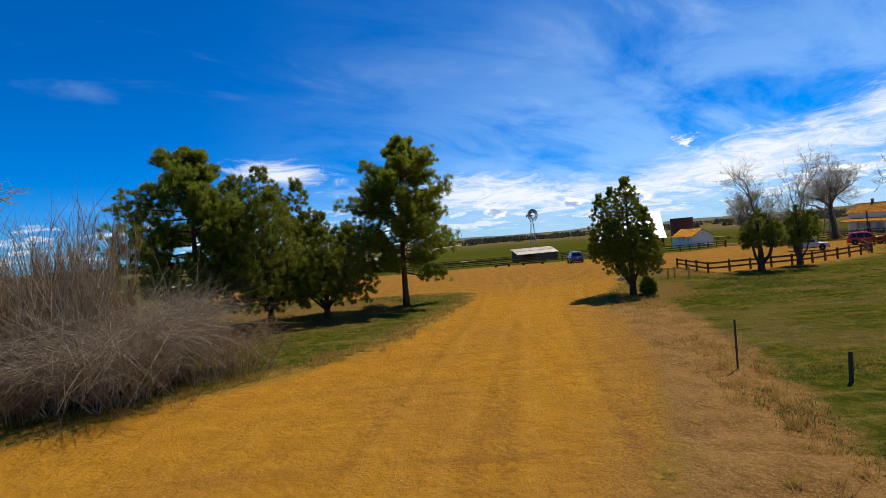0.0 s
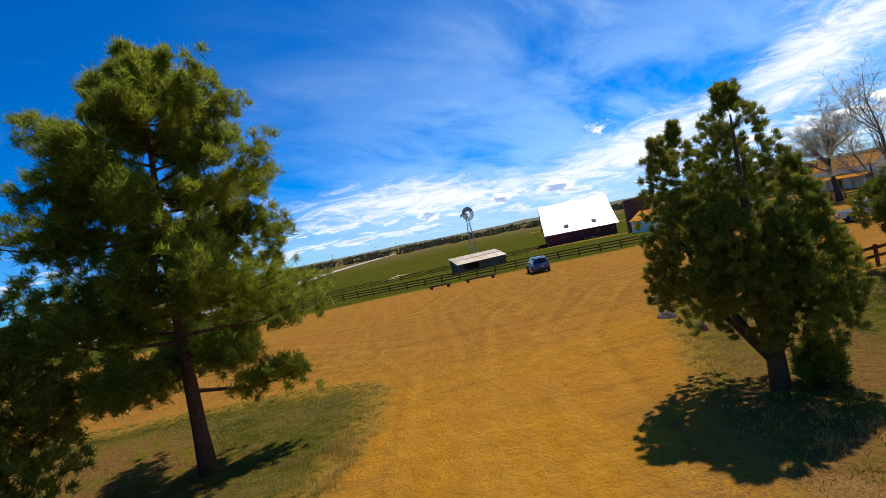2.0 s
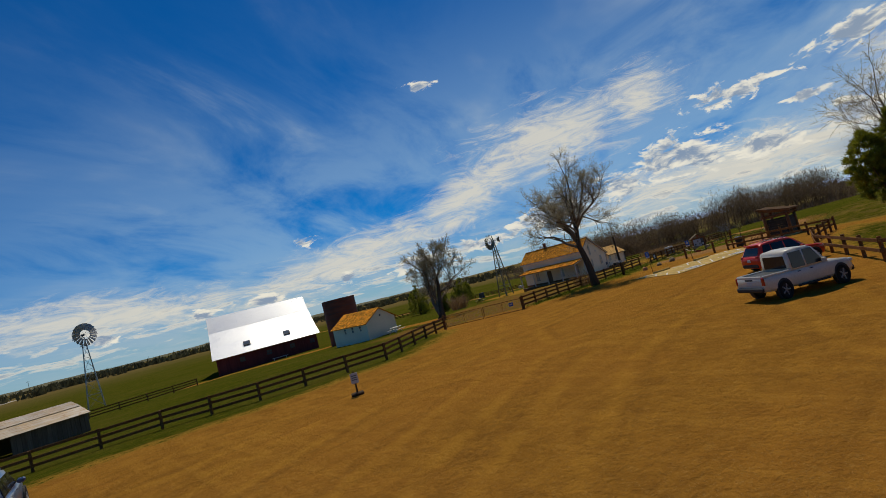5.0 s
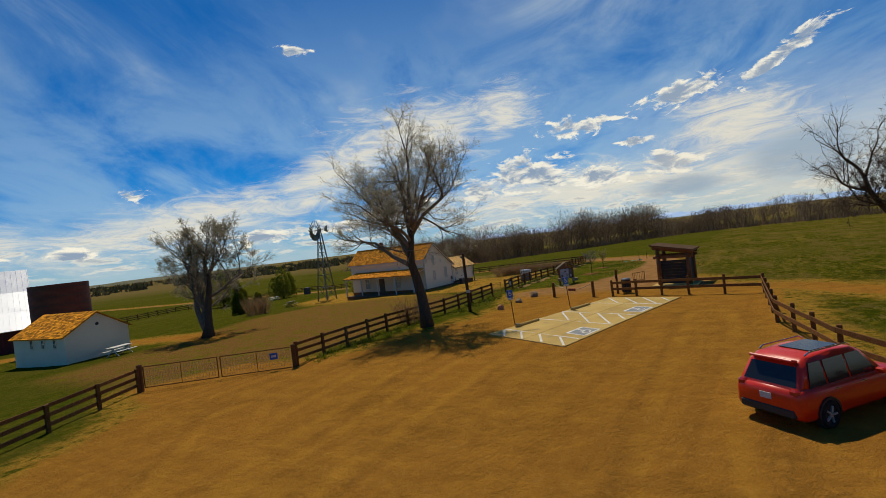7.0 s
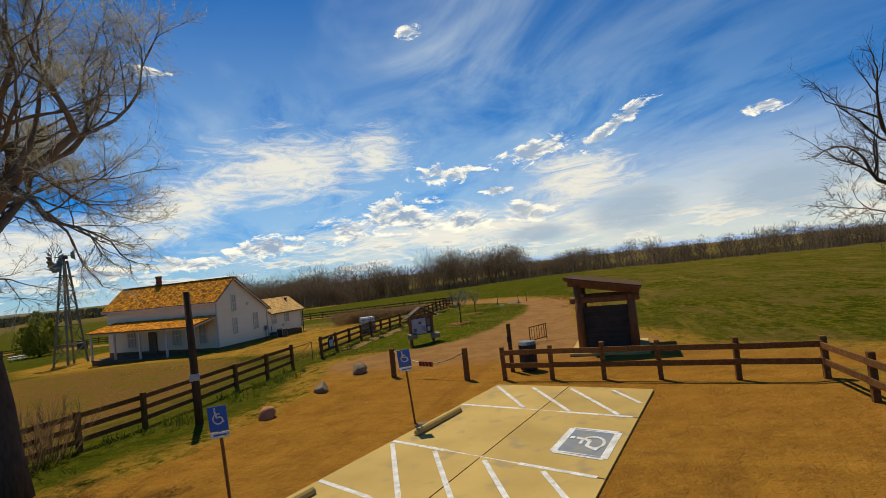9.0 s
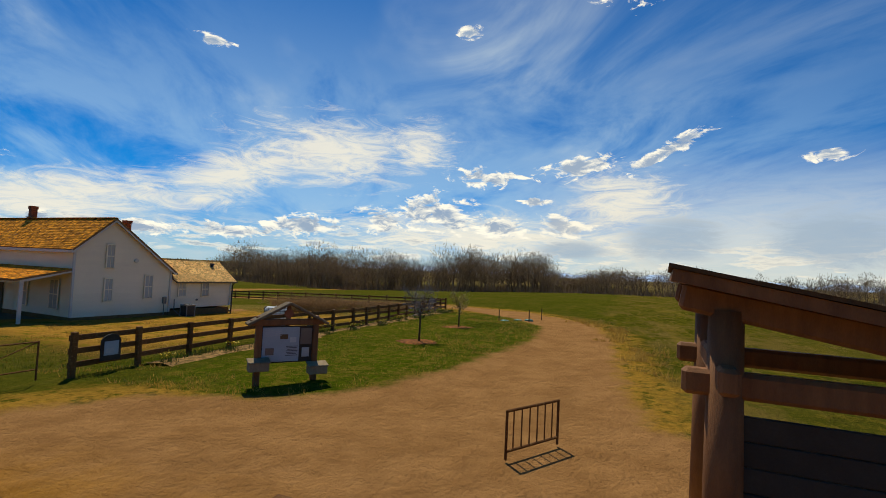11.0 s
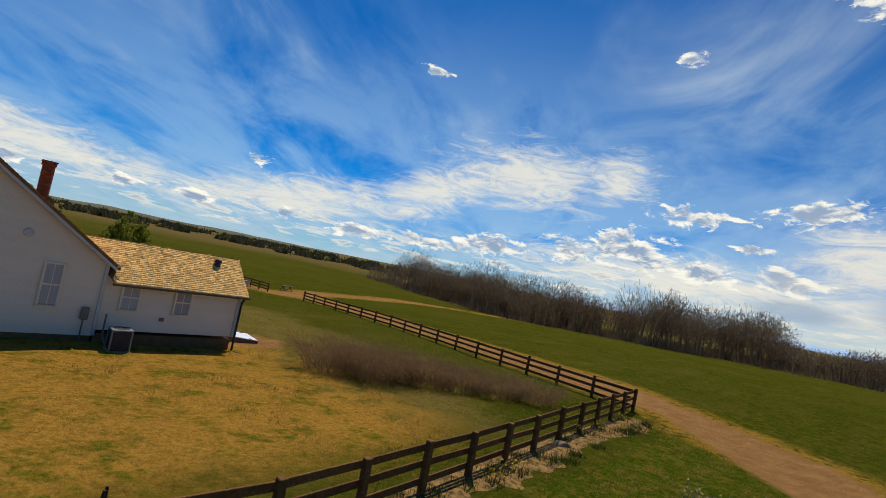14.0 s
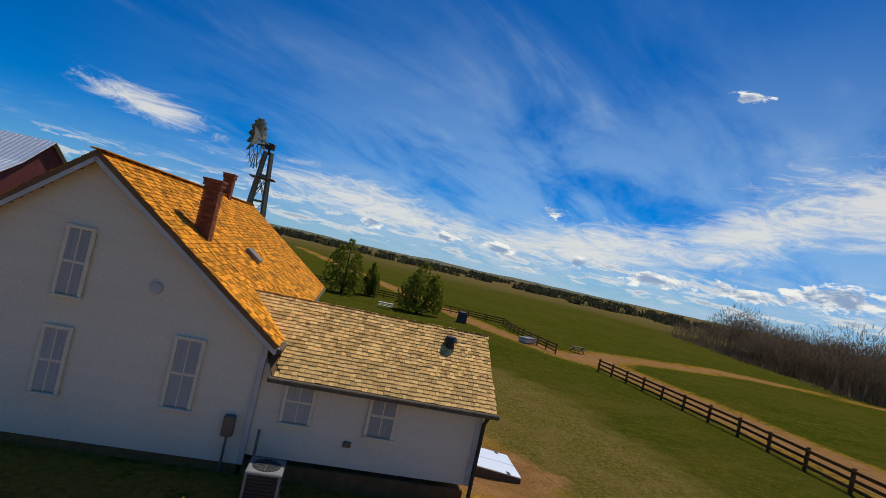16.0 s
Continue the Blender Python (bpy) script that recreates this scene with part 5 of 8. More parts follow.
def twig_mesh(rng, twigs, width, per=5, mat=None, droop=0.05):
    o = np.array([q[0] for q in twigs])
    d = np.array([q[1] for q in twigs])
    d /= np.linalg.norm(d, axis=1, keepdims=True)
    L = np.array([q[2] for q in twigs])
    o2, d2, l2 = [o], [d], [L]
    for k in range(per):
        s = rng.uniform(0.15, 0.9, (len(o), 1))
        o2.append(o + d * L[:, None] * s)
        d2.append(d + rng.normal(size=d.shape) * 0.5)
        l2.append(L * rng.uniform(0.35, 0.7, len(o)))
    O, D, LL = np.concatenate(o2), np.concatenate(d2), np.concatenate(l2)
    return tri_mesh("twigwork", blades(rng, O, D, LL, width, droop), mat or M_TWIG)


def bare_tree(name, x, y, trunk, radii, limbs, seed, label, depth=4, twig_w=0.02, twig_per=5, gravity=0.0, mat=None, wander=0.22, shrink=0.68):
    """A leafless broadleaf tree. trunk: points from the foot; limbs: start on the trunk (0 to 1), direction, length, thickness."""
    rng = np.random.default_rng(seed)
    t = thing(name, on(x, y, -0.08), 0, label, "tree", "bare trees")
    sh = Shape().path(trunk, radii, 12)
    part("trunk", sh, M_BARK, t, smooth=True)
    br, tw = Shape(), []
    tp = [Vector(p) for p in trunk]
    for s, d, L, r in limbs:
        k = min(len(tp) - 2, int(s * (len(tp) - 1)))
        q = tp[k].lerp(tp[k + 1], s * (len(tp) - 1) - k)
        grow(br, tw, rng, q, d, L, r, depth, gravity, wander, shrink=shrink)
    ob = new("branchwork", br.mesh("branchwork", M_BARK if mat else M_BRANCH, True, fix=False))
    ob.parent, ob["kind"] = t, "stuff"
    ob = new("twigwork", twig_mesh(rng, tw, twig_w, twig_per, mat))
    ob.parent, ob["kind"] = t, "stuff"
    return t


# evergreens by the road
pine("pine_tree", -2.7, 35.8, 12.0, 2.5, 4.5, 11, "tall ponderosa pine with open dark green crown", (0.5, 0.0), 4100, 0.22, tuft=(72, 0.24, 0.026))
pine("pine_tree", -15.4, 31.0, 11.5, 1.8, 4.9, 12, "tall bushy ponderosa pine among junipers", (0.2, 0.2), 3500, 0.24)
juniper("juniper_tree", -11.3, 32.2, 10.4, 4.3, 13, "dense dark green juniper beside a tall pine", 10, 3500, 1.3, tops=(0.62, 0.97))
juniper("juniper_tree", -7.9, 33.4, 7.2, 3.6, 14, "ragged olive green juniper under a pine", 8, 2000, 0.9)
juniper("juniper_tree", 12.45, 32.3, 7.7, 2.45, 15, "stout dark juniper at the edge of the lot", 8, 3500, 1.3, tops=(0.5, 0.99), tuft=(80, 0.125, 0.020))
juniper("juniper_tree", 25.2, 39.6, 4.9, 1.9, 16, "ragged juniper with a bare trunk beside the rail fence", 6, 560, 1.9, 0.24)
juniper("juniper_tree", 29.3, 41.2, 5.0, 1.6, 17, "slim ragged juniper outside the lot fence", 5, 460, 1.7, 0.2)
juniper("juniper_bush", 13.3, 32.0, 1.1, 0.55, 26, "small juniper bush at the foot of a larger juniper", 3, 160, 0.1, 0.06)
juniper("juniper_tree", 51.3, 52.8, 6.2, 2.1, 18, "dark juniper outside the lot fence", 5, 1200, 1.6)
juniper("juniper_tree", 44.5, 45.8, 5.0, 1.9, 19, "dark juniper outside the lot fence", 5, 900, 1.2)
juniper("juniper_tree", 76.3, 119.5, 4.6, 1.5, 20, "dark conical juniper behind the farmyard", 4, 900, 0.2)
juniper("juniper_tree", 80.3, 121, 2.7, 0.95, 21, "small juniper behind the farmyard", 4, 400, 0.2)
juniper("juniper_tree", 103.0, 143.5, 6.8, 3.2, 22, "broad dark evergreen at the pasture fence", 7, 1300, 0.4)
juniper("juniper_tree", 93.5, 150.0, 7.5, 3.0, 23, "dark evergreen near the back fence", 6, 1000, 0.3)
juniper("juniper_tree", 97.5, 153.0, 5.0, 1.7, 24, "small conical evergreen near the back fence", 4, 600, 0.2)

# cottonwoods and other bare trees
LEFT, AHEAD = Vector((-0.43, 0.90, 0)), Vector((0.90, 0.43, 0))


def lean(l, a, z):
    return tuple(LEFT * l * 0.52 + AHEAD * a + Vector((0, 0, z)))


big_tree = bare_tree("cottonwood_tree", 58.6, 75.6, [(0, 0, 0), lean(0.08, 0, 1.1), lean(0.28, 0.05, 2.2), lean(0.62, 0.1, 3.3), lean(1.0, 0.12, 4.3), lean(0.80, 0.1, 5.4), lean(0.45, 0.05, 6.5)], [0.42, 0.31, 0.28, 0.25, 0.22, 0.18, 0.15],
          [(0.62, lean(0.95, 0.1, 0.30), 2.7, 0.16), (0.74, lean(-0.9, 0.1, 0.85), 3.3, 0.15), (0.70, lean(0.75, 0.3, 0.75), 3.1, 0.17), (0.78, lean(0.55, -0.25, 0.95), 2.8, 0.15), (0.84, lean(-0.15, 0.5, 0.9), 2.6, 0.12), (0.92, lean(-1.3, 0.1, 0.60), 3.0, 0.14),
           (1.0, lean(-0.05, 0.0, 1.0), 3.2, 0.14), (0.97, lean(0.30, 0.15, 1.0), 2.7, 0.13), (0.95, lean(-0.40, -0.3, 0.9), 2.9, 0.12), (0.88, lean(0.25, 0.6, 0.8), 2.6, 0.11), (0.86, lean(0.1, -0.7, 0.75), 2.6, 0.11), (0.98, lean(-0.65, 0.35, 0.75), 2.5, 0.10)],
          31, "large leafless cottonwood with a leaning dark trunk", 5, 0.0085, 3, gravity=0.03, wander=0.30, shrink=0.64)
big_tree.scale = (1.06, 1.06, 0.93)
bare_tree("cottonwood_tree", 59.6, 99.8, [(0, 0, 0), (0.12, -0.1, 1.0), (0.2, -0.15, 2.6), (0.45, -0.3, 4.4), (0.5, -0.3, 5.7)], [0.62, 0.34, 0.29, 0.23, 0.16],
          [(0.06, (-0.38, 0.24, 1.0), 4.6, 0.30), (0.12, (-0.26, 0.2, 1.0), 4.4, 0.2), (0.62, (0.8, -0.6, 0.5), 3.3, 0.15), (0.7, (0.1, 0.3, 1.0), 3.0, 0.15), (0.9, (0.35, -0.1, 1.0), 2.7, 0.13), (1.0, (-0.15, 0.0, 1.0), 2.5, 0.13), (0.85, (-0.5, 0.4, 0.9), 2.5, 0.1), (0.4, (-0.7, 0.5, 0.9), 3.0, 0.14), (0.95, (0.6, -0.4, 0.7), 2.4, 0.1)],
          32, "old leafless cottonwood with twin stems in the yard", 5, 0.012, 4, gravity=0.0, wander=0.34, shrink=0.6)
bare_tree("dead_tree", 73.0, 51.4, [(0, 0, 0), (0.1, 0.05, 1.3), (0.0, 0.25, 2.6), (-0.1, 0.5, 3.7)], [0.32, 0.27, 0.22, 0.15],
          [(0.80, (-0.35, 1.0, 0.10), 3.3, 0.20), (0.86, (-0.3, 0.9, 0.5), 2.4, 0.10), (1.0, (0.1, 0.3, 0.9), 1.8, 0.10), (0.9, (0.3, -0.6, 0.8), 1.9, 0.10), (0.8, (0.6, 0.2, 0.7), 1.8, 0.08), (0.95, (-0.1, 0.9, 0.45), 1.9, 0.08)],
          33, "gnarled leafless tree with dark crooked limbs", 4, 0.014, 3, wander=0.5, mat=M_BARK)
bare_tree("dead_tree", 46.2, 46.6, [(0, 0, 0), (0.1, 0.1, 2.0), (0.1, 0.3, 4.2), (0.0, 0.6, 6.0)], [0.34, 0.28, 0.22, 0.15],
          [(0.7, (0.2, 0.8, 0.5), 2.8, 0.11), (1.0, (-0.1, 0.3, 1.0), 3.0, 0.11), (0.85, (-0.5, -0.4, 0.7), 2.8, 0.1), (0.9, (0.5, 0.5, 0.8), 2.6, 0.1)],
          34, "tall half-dead tree with bare crooked branches", 4, 0.014, 3, wander=0.45, mat=M_BARK)
slim_tree = bare_tree("bare_tree", 25.3, 39.7, [(0, 0, 0), (0.05, 0, 1.5), (-0.05, 0.1, 3.2), (-0.1, 0.1, 4.8)], [0.22, 0.18, 0.14, 0.09],
          [(0.6, (0.6, -0.3, 0.8), 2.3, 0.07), (0.75, (-0.5, 0.3, 0.9), 2.2, 0.07), (1.0, (-0.1, 0.05, 1), 2.6, 0.07), (0.9, (0.4, 0.4, 0.9), 2.2, 0.06)],
          35, "thin leafless tree growing through junipers", 3, 0.016, 5)
slim_tree.scale = (0.95, 0.95, 0.86)
other_tree = copy_thing(slim_tree, pose(*on(29.5, 41.3, -0.08), 0, 0, 140))
other_tree.scale = (0.9, 0.9, 0.92)
bare_tree("bare_tree", 51.8, 52.8, [(0, 0, 0), (0.0, 0.1, 1.6), (0.1, 0.1, 3.2), (0.1, 0.0, 4.6)], [0.2, 0.16, 0.13, 0.09],
          [(0.7, (0.6, 0.3, 0.8), 2.0, 0.07), (1.0, (0, 0, 1), 2.4, 0.07), (0.85, (-0.5, 0.2, 0.8), 2.2, 0.06), (0.9, (0.2, -0.5, 0.9), 2.0, 0.06)],
          36, "leafless tree rising out of a juniper", 3, 0.016, 5)
bare_tree("bare_tree", -14.6, 13.4, [(0, 0, 0), (0.1, 0, 2.2), (0.2, 0.1, 4.4), (0.3, 0.1, 6.2)], [0.16, 0.13, 0.1, 0.06],
          [(0.5, (0.6, 0.1, 0.8), 2.4, 0.06), (0.7, (-0.5, 0.2, 0.9), 2.4, 0.06), (1.0, (0.1, 0, 1), 2.6, 0.05), (0.85, (0.5, 0.3, 0.9), 2.2, 0.05)],
          37, "small pale leafless tree in the thicket", 3, 0.02, 5)


def shrub(name, x, y, r, h, stems, seed, label, mat=None, width=0.016, category="shrub", lean=0.5, group="bare shrubs"):
    """A leafless shrub: many thin stems that fork on their way up."""
    rng = np.random.default_rng(seed)
    n = stems
    a = rng.uniform(0, 2 * math.pi, n)
    rr = r * np.sqrt(rng.random(n)) * 0.75
    o = np.stack([rr * np.cos(a), rr * np.sin(a), np.zeros(n) - 0.05], 1)
    d = np.stack([np.cos(a) * rr / r * lean, np.sin(a) * rr / r * lean, np.ones(n)], 1) + rng.normal(size=(n, 3)) * 0.16
    d /= np.linalg.norm(d, axis=1, keepdims=True)
    L = h * rng.uniform(0.55, 1.05, n)
    out = [blades(rng, o, d, L * 1.1, width * 1.9)]
    for k in range(9):
        s = rng.uniform(0.25, 0.92, (n, 1))
        out.append(blades(rng, o + d * L[:, None] * s, d + rng.normal(size=(n, 3)) * 0.33, L * rng.uniform(0.2, 0.42, n), width * 1.15))
    ob = new(name, tri_mesh(name, np.concatenate(out), mat or M_TWIG_GREY))
    ob.matrix_world = Matrix.Translation(on(x, y))
    return tagged(ob, label, category, group)


def strips(rng, lines, widths):
    """Narrow bent ribbons along lines: n x k x 3 points, k widths."""
    out = []
    k = lines.shape[1]
    s = np.cross(lines[:, 1] - lines[:, 0], rng.normal(size=lines[:, 0].shape))
    s /= np.maximum(np.linalg.norm(s, axis=1, keepdims=True), 1e-6)
    for i in range(k - 1):
        a0, a1 = lines[:, i] - s * widths[i] / 2, lines[:, i] + s * widths[i] / 2
        b0, b1 = lines[:, i + 1] - s * widths[i + 1] / 2, lines[:, i + 1] + s * widths[i + 1] / 2
        out += [np.stack([a0, a1, b1], 1), np.stack([a0, b1, b0], 1)]
    return np.concatenate(out)


def stem_bush(name, x, y, r, h, stems, seed, label, arch=0.0, width=0.04, forks=9, fork=0.26, mat=None, lean=0.15):
    """Thin bent stems from one root with forks; arch bends them over to the ground."""
    rng = np.random.default_rng(seed)
    a = rng.uniform(0, 2 * math.pi, stems)
    rr = r * np.sqrt(rng.random(stems))
    foot = np.stack([rr * np.cos(a) * 0.8, rr * np.sin(a) * 0.8, np.full(stems, -0.05)], 1)
    out_d = np.stack([np.cos(a), np.sin(a), np.zeros(stems)], 1)
    hh = h * rng.uniform(0.5, 1.05, stems)
    pts = []
    crook, crook2 = rng.normal(size=(stems, 3)) * np.array([0.16, 0.16, 0.03]), rng.normal(size=(stems, 3)) * np.array([0.10, 0.10, 0.04])
    for f in np.linspace(0, 1, 5):
        p = foot + out_d * (lean * f + arch * f * f) * hh[:, None] * 0.8 + (crook * math.sin(f * 4) + crook2 * math.sin(f * 9)) * hh[:, None] * (0.3 + 0.6 * arch)
        p[:, 2] += hh * (f - (0.48 * f ** 3 if arch else 0.0))
        pts.append(p)
    lines = np.stack(pts, 1)
    tris = [strips(rng, lines, [width, width * 0.8, width * 0.62, width * 0.42, width * 0.15])]
    for q in range(forks):
        s = rng.uniform(0.25, 0.97, stems) * 4
        k = np.minimum(3, s.astype(int))
        u = (s - k)[:, None]
        n_ = np.arange(stems)
        o = lines[n_, k] * (1 - u) + lines[n_, k + 1] * u
        d = lines[n_, k + 1] - lines[n_, k]
        d /= np.linalg.norm(d, axis=1, keepdims=True)
        d = d + rng.normal(size=d.shape) * fork
        L = hh * rng.uniform(0.10, 0.30, stems)
        mid = o + d * L[:, None] * 0.5
        end = o + (d + rng.normal(size=d.shape) * 0.12) * L[:, None] - np.array([0, 0, 0.25 * arch]) * L[:, None]
        tris.append(strips(rng, np.stack([o, mid, end], 1), [width * 0.42, width * 0.3, width * 0.12]))
    ob = new(name, tri_mesh(name, np.concatenate(tris), mat or M_TWIG_GREY))
    ob.matrix_world = Matrix.Translation(on(x, y))
    return tagged(ob, label, "shrub", "bare shrubs")


# thicket by the road
rt = random.Random(5)
for i in range(30):
    f = i / 29
    x = -20.5 + 8.0 * f + rt.uniform(-0.9, 0.7)
    y = 11.6 + 5.6 * f + rt.uniform(0.2, 3.4)
    stem_bush("bare_shrub", x, y, 1.2, rt.uniform(6.4, 8.2) * (1.0 - 0.22 * f), 24, 100 + i, "tall thin-stemmed leafless roadside shrub", 0.0, 0.055, 24, 0.26, M_TWIG_DARK if i % 4 == 1 else M_TWIG_GREY, 0.10)
for i in range(30):
    f = i / 29
    x = -17.4 + 9.0 * f + rt.uniform(-1.2, 0.8)
    y = 10.4 + 7.8 * f + rt.uniform(0.1, 3.2)
    stem_bush("bare_shrub", x, y, 1.3, rt.uniform(2.0, 3.6), 40, 400 + i, "dense brown leafless roadside shrub", 0.12, 0.034, 14, 0.6, M_TWIG_DARK if i % 3 else M_TWIG_GREY, 0.30)
for i in range(12):
    stem_bush("arching_shrub", -10.9 + rt.uniform(-1.8, 1.5), 18.0 + rt.uniform(-2.0, 2.2), 0.9, rt.uniform(4.2, 6.0), 62, 140 + i, "tangled pale grey arching leafless shrub", 0.5, 0.034, 20, 0.7)
for x, y, r, h in ((96.4, 88.9, 1.2, 2.0), (97.5, 88.2, 1.3, 2.2), (98.5, 87.3, 1.2, 2.0), (97.3, 87.2, 1.1, 1.8), (99.6, 86.3, 1.1, 1.8), (100.7, 85.4, 1.1, 1.75), (101.8, 84.3, 1.1, 1.65), (102.9, 83.2, 1.0, 1.5)):
    stem_bush("bare_shrub", x, y, r, h, 260, 160 + int(x * 7 % 40), "dense reddish brown leafless shrub in the yard", 0.22, 0.017, 12, 0.55, M_TWIG_DARK, 0.5)
shrub("bare_shrub", 73.6, 112.0, 1.7, 2.3, 260, 180, "rounded brown leafless shrub in the yard", M_TWIG_DARK, 0.022)
shrub("bare_shrub", 60.3, 77.8, 1.1, 1.7, 130, 181, "tan dry shrub beyond the fence", M_TWIG_DARK, 0.013)
shrub("bare_shrub", 93.0, 112.0, 2.0, 2.0, 260, 182, "olive shrub behind the farmhouse", M_JUNIPER, 0.03)


def sapling(x, y, h, seed, label, mat, leaf=False):
    rng = np.random.default_rng(seed)
    t = thing("sapling", on(x, y, -0.03), 0, label, "tree", "young planted trees")
    part("trunk", Shape().path([(0, 0, 0), (0.02, 0, h * 0.45), (0.0, 0.02, h * 0.75)], [0.045, 0.035, 0.02], 7), M_BARK, t, smooth=True)
    br, tw = Shape(), []
    for i in range(9):
        a = i * 2.4
        grow(br, tw, rng, (0, 0, h * rng.uniform(0.38, 0.72)), (math.cos(a), math.sin(a), 0.9), h * 0.26, 0.014, 2, 0.02)
    ob = new("branchwork", br.mesh("branchwork", M_BARK, fix=False))
    ob.parent, ob["kind"] = t, "stuff"
    ob = new("twigwork", twig_mesh(rng, tw, 0.005 if leaf else 0.009, 2 if leaf else 4, mat))
    ob.parent, ob["kind"] = t, "stuff"
    if leaf:
        c = np.array([np.array(q[0]) + np.array(q[1]) / np.linalg.norm(q[1]) * q[2] * rng.uniform(0.2, 1) for q in tw for _ in range(4)])
        part("budding", tri_mesh("budding", blades(rng, c, rng.normal(size=c.shape), 0.05, 0.04), M_BUD), None, t)["kind"] = "stuff"
    ring_s = Shape()
    k = 26
    for r_, z_ in ((0.95, 0.02), (0.62, 0.09), (0.1, 0.11)):
        ring_s.v.extend((r_ * (1 + 0.12 * math.sin(i * 2.7 + seed) + 0.10 * math.sin(i * 5.3 + 2 * seed)) * math.cos(2 * math.pi * i / k), r_ * (1 + 0.12 * math.sin(i * 2.7 + seed) + 0.10 * math.sin(i * 5.3 + 2 * seed)) * math.sin(2 * math.pi * i / k), z_) for i in range(k))
    ring_s.f += [(b * k + i, b * k + (i + 1) % k, (b + 1) * k + (i + 1) % k, (b + 1) * k + i) for b in range(2) for i in range(k)]
    mu = solid("mulch_ring", ring_s, M_MULCH, Matrix.Translation(on(x, y)), "ring of reddish bark mulch round a sapling", "mulch", "mulch rings")
    return t


M_BUD = material("spring_bud", (0.46, 0.35, 0.05), (0.36, 0.26, 0.04), 3, 0.8, 0.0, island=0.3)
M_TWIG_PALE = material("pale_twig", (0.34, 0.30, 0.30), (0.24, 0.21, 0.20), 3, 0.9, 0.0, island=0.25)
sapling(84.4, 73.15, 2.3, 51, "leafless pale twigged sapling in mulch", M_TWIG_PALE)
sapling(91.5, 73.85, 1.95, 52, "sapling with yellow-green spring buds in mulch", M_TWIG, True)

# far belt of bare trees
def far_belt():
    rng = np.random.default_rng(77)
    line = [(222, 232), (206, 185), (192, 145), (205, 118), (222, 88), (214, 58), (212, 22), (226, -28), (205, -85), (150, -130)]
    seg = [math.hypot(b[0] - a[0], b[1] - a[1]) for a, b in zip(line, line[1:])]
    tot = sum(seg)
    trunks, twigs, low = [], [], []
    for i in range(1500):
        s = (rng.random() if i % 4 else rng.uniform(0.06, 0.42)) * tot
        k = 0
        while s > seg[k]:
            s -= seg[k]
            k += 1
        f = s / seg[k]
        deep = abs(rng.normal()) * 20 - 3
        x = line[k][0] + (line[k + 1][0] - line[k][0]) * f + deep
        y = line[k][1] + (line[k + 1][1] - line[k][1]) * f + rng.normal() * 9
        z = ground_z(x, y)
        tall = rng.uniform(0.7, 1.2) * (11.4 if rng.random() < (0.85 if 90 < y < 142 else 0.7 if 150 < y < 225 else 0.0) else 7.0) * (0.8 + 0.4 * (0.5 + 0.5 * math.sin(y * 0.21) * math.sin(y * 0.083 + 1)))
        base = np.array([x, y, z - 0.2])
        lean = np.array([rng.normal() * 0.10, rng.normal() * 0.10, 1.0])
        trunks.append(blades(rng, [base], [lean], tall * 0.72, 0.34))
        m = 7
        o = base + lean * tall * rng.uniform(0.2, 0.6, (m, 1))
        trunks.append(blades(rng, o, rng.normal(size=(m, 3)) * np.array([0.55, 0.55, 0.2]) + np.array([0, 0, 0.9]), tall * rng.uniform(0.25, 0.45, m), 0.16))
        m = 150
        p = rng.normal(size=(m, 3))
        p /= np.linalg.norm(p, axis=1, keepdims=True)
        p *= rng.random((m, 1)) ** 0.45
        o = base + lean * tall * 0.60 + p * np.array([0.29, 0.29, 0.36]) * tall
        twigs.append(blades(rng, o, p * 0.7 + rng.normal(size=(m, 3)) * 0.35 + np.array([0, 0, 0.5]), tall * rng.uniform(0.05, 0.13, m), 0.11))
        m = 30
        o = base + rng.normal(size=(m, 3)) * np.array([2.6, 2.6, 0.0])
        low.append(blades(rng, o, rng.normal(size=(m, 3)) * 0.45 + np.array([0, 0, 1.0]), rng.uniform(0.8, 2.8, m), 0.20))
    return np.concatenate(trunks + twigs + low)


M_BELT = material("far_bare_wood", (0.29, 0.205, 0.125), (0.155, 0.105, 0.06), 0.05, 0.95, 0.0, island=0.4, coords="World", through_light=0.35)
tagged(new("tree_belt", tri_mesh("tree_belt", far_belt(), M_BELT)), "distant belt of brown leafless river trees", "trees", kind="stuff")


def far_conifers():
    rng = np.random.default_rng(78)
    out = []
    for i in range(760):
        a = radians(rng.uniform(-62, 48))
        r = rng.choice([430, 560, 720, 900]) + rng.normal() * 22
        x, y = 40 + r * math.sin(a), 60 + r * math.cos(a)
        z = ground_z(x, y)
        h = rng.uniform(2.5, 7)
        m = 26
        o = np.array([x, y, z]) + rng.normal(size=(m, 3)) * np.array([2.6, 2.6, 0.6])
        out.append(blades(rng, o, rng.normal(size=(m, 3)) * 0.35 + np.array([0, 0, 1]), h * rng.uniform(0.4, 1, m), 2.4))
    return np.concatenate(out)


M_FARTREE = material("far_foliage", (0.075, 0.078, 0.036), (0.12, 0.10, 0.05), 0.02, 0.95, 0.0, island=0.4, coords="World", through_light=0.3)
tagged(new("far_trees", tri_mesh("far_trees", far_conifers(), M_FARTREE)), "scattered dark trees along the far horizon", "trees", kind="stuff")


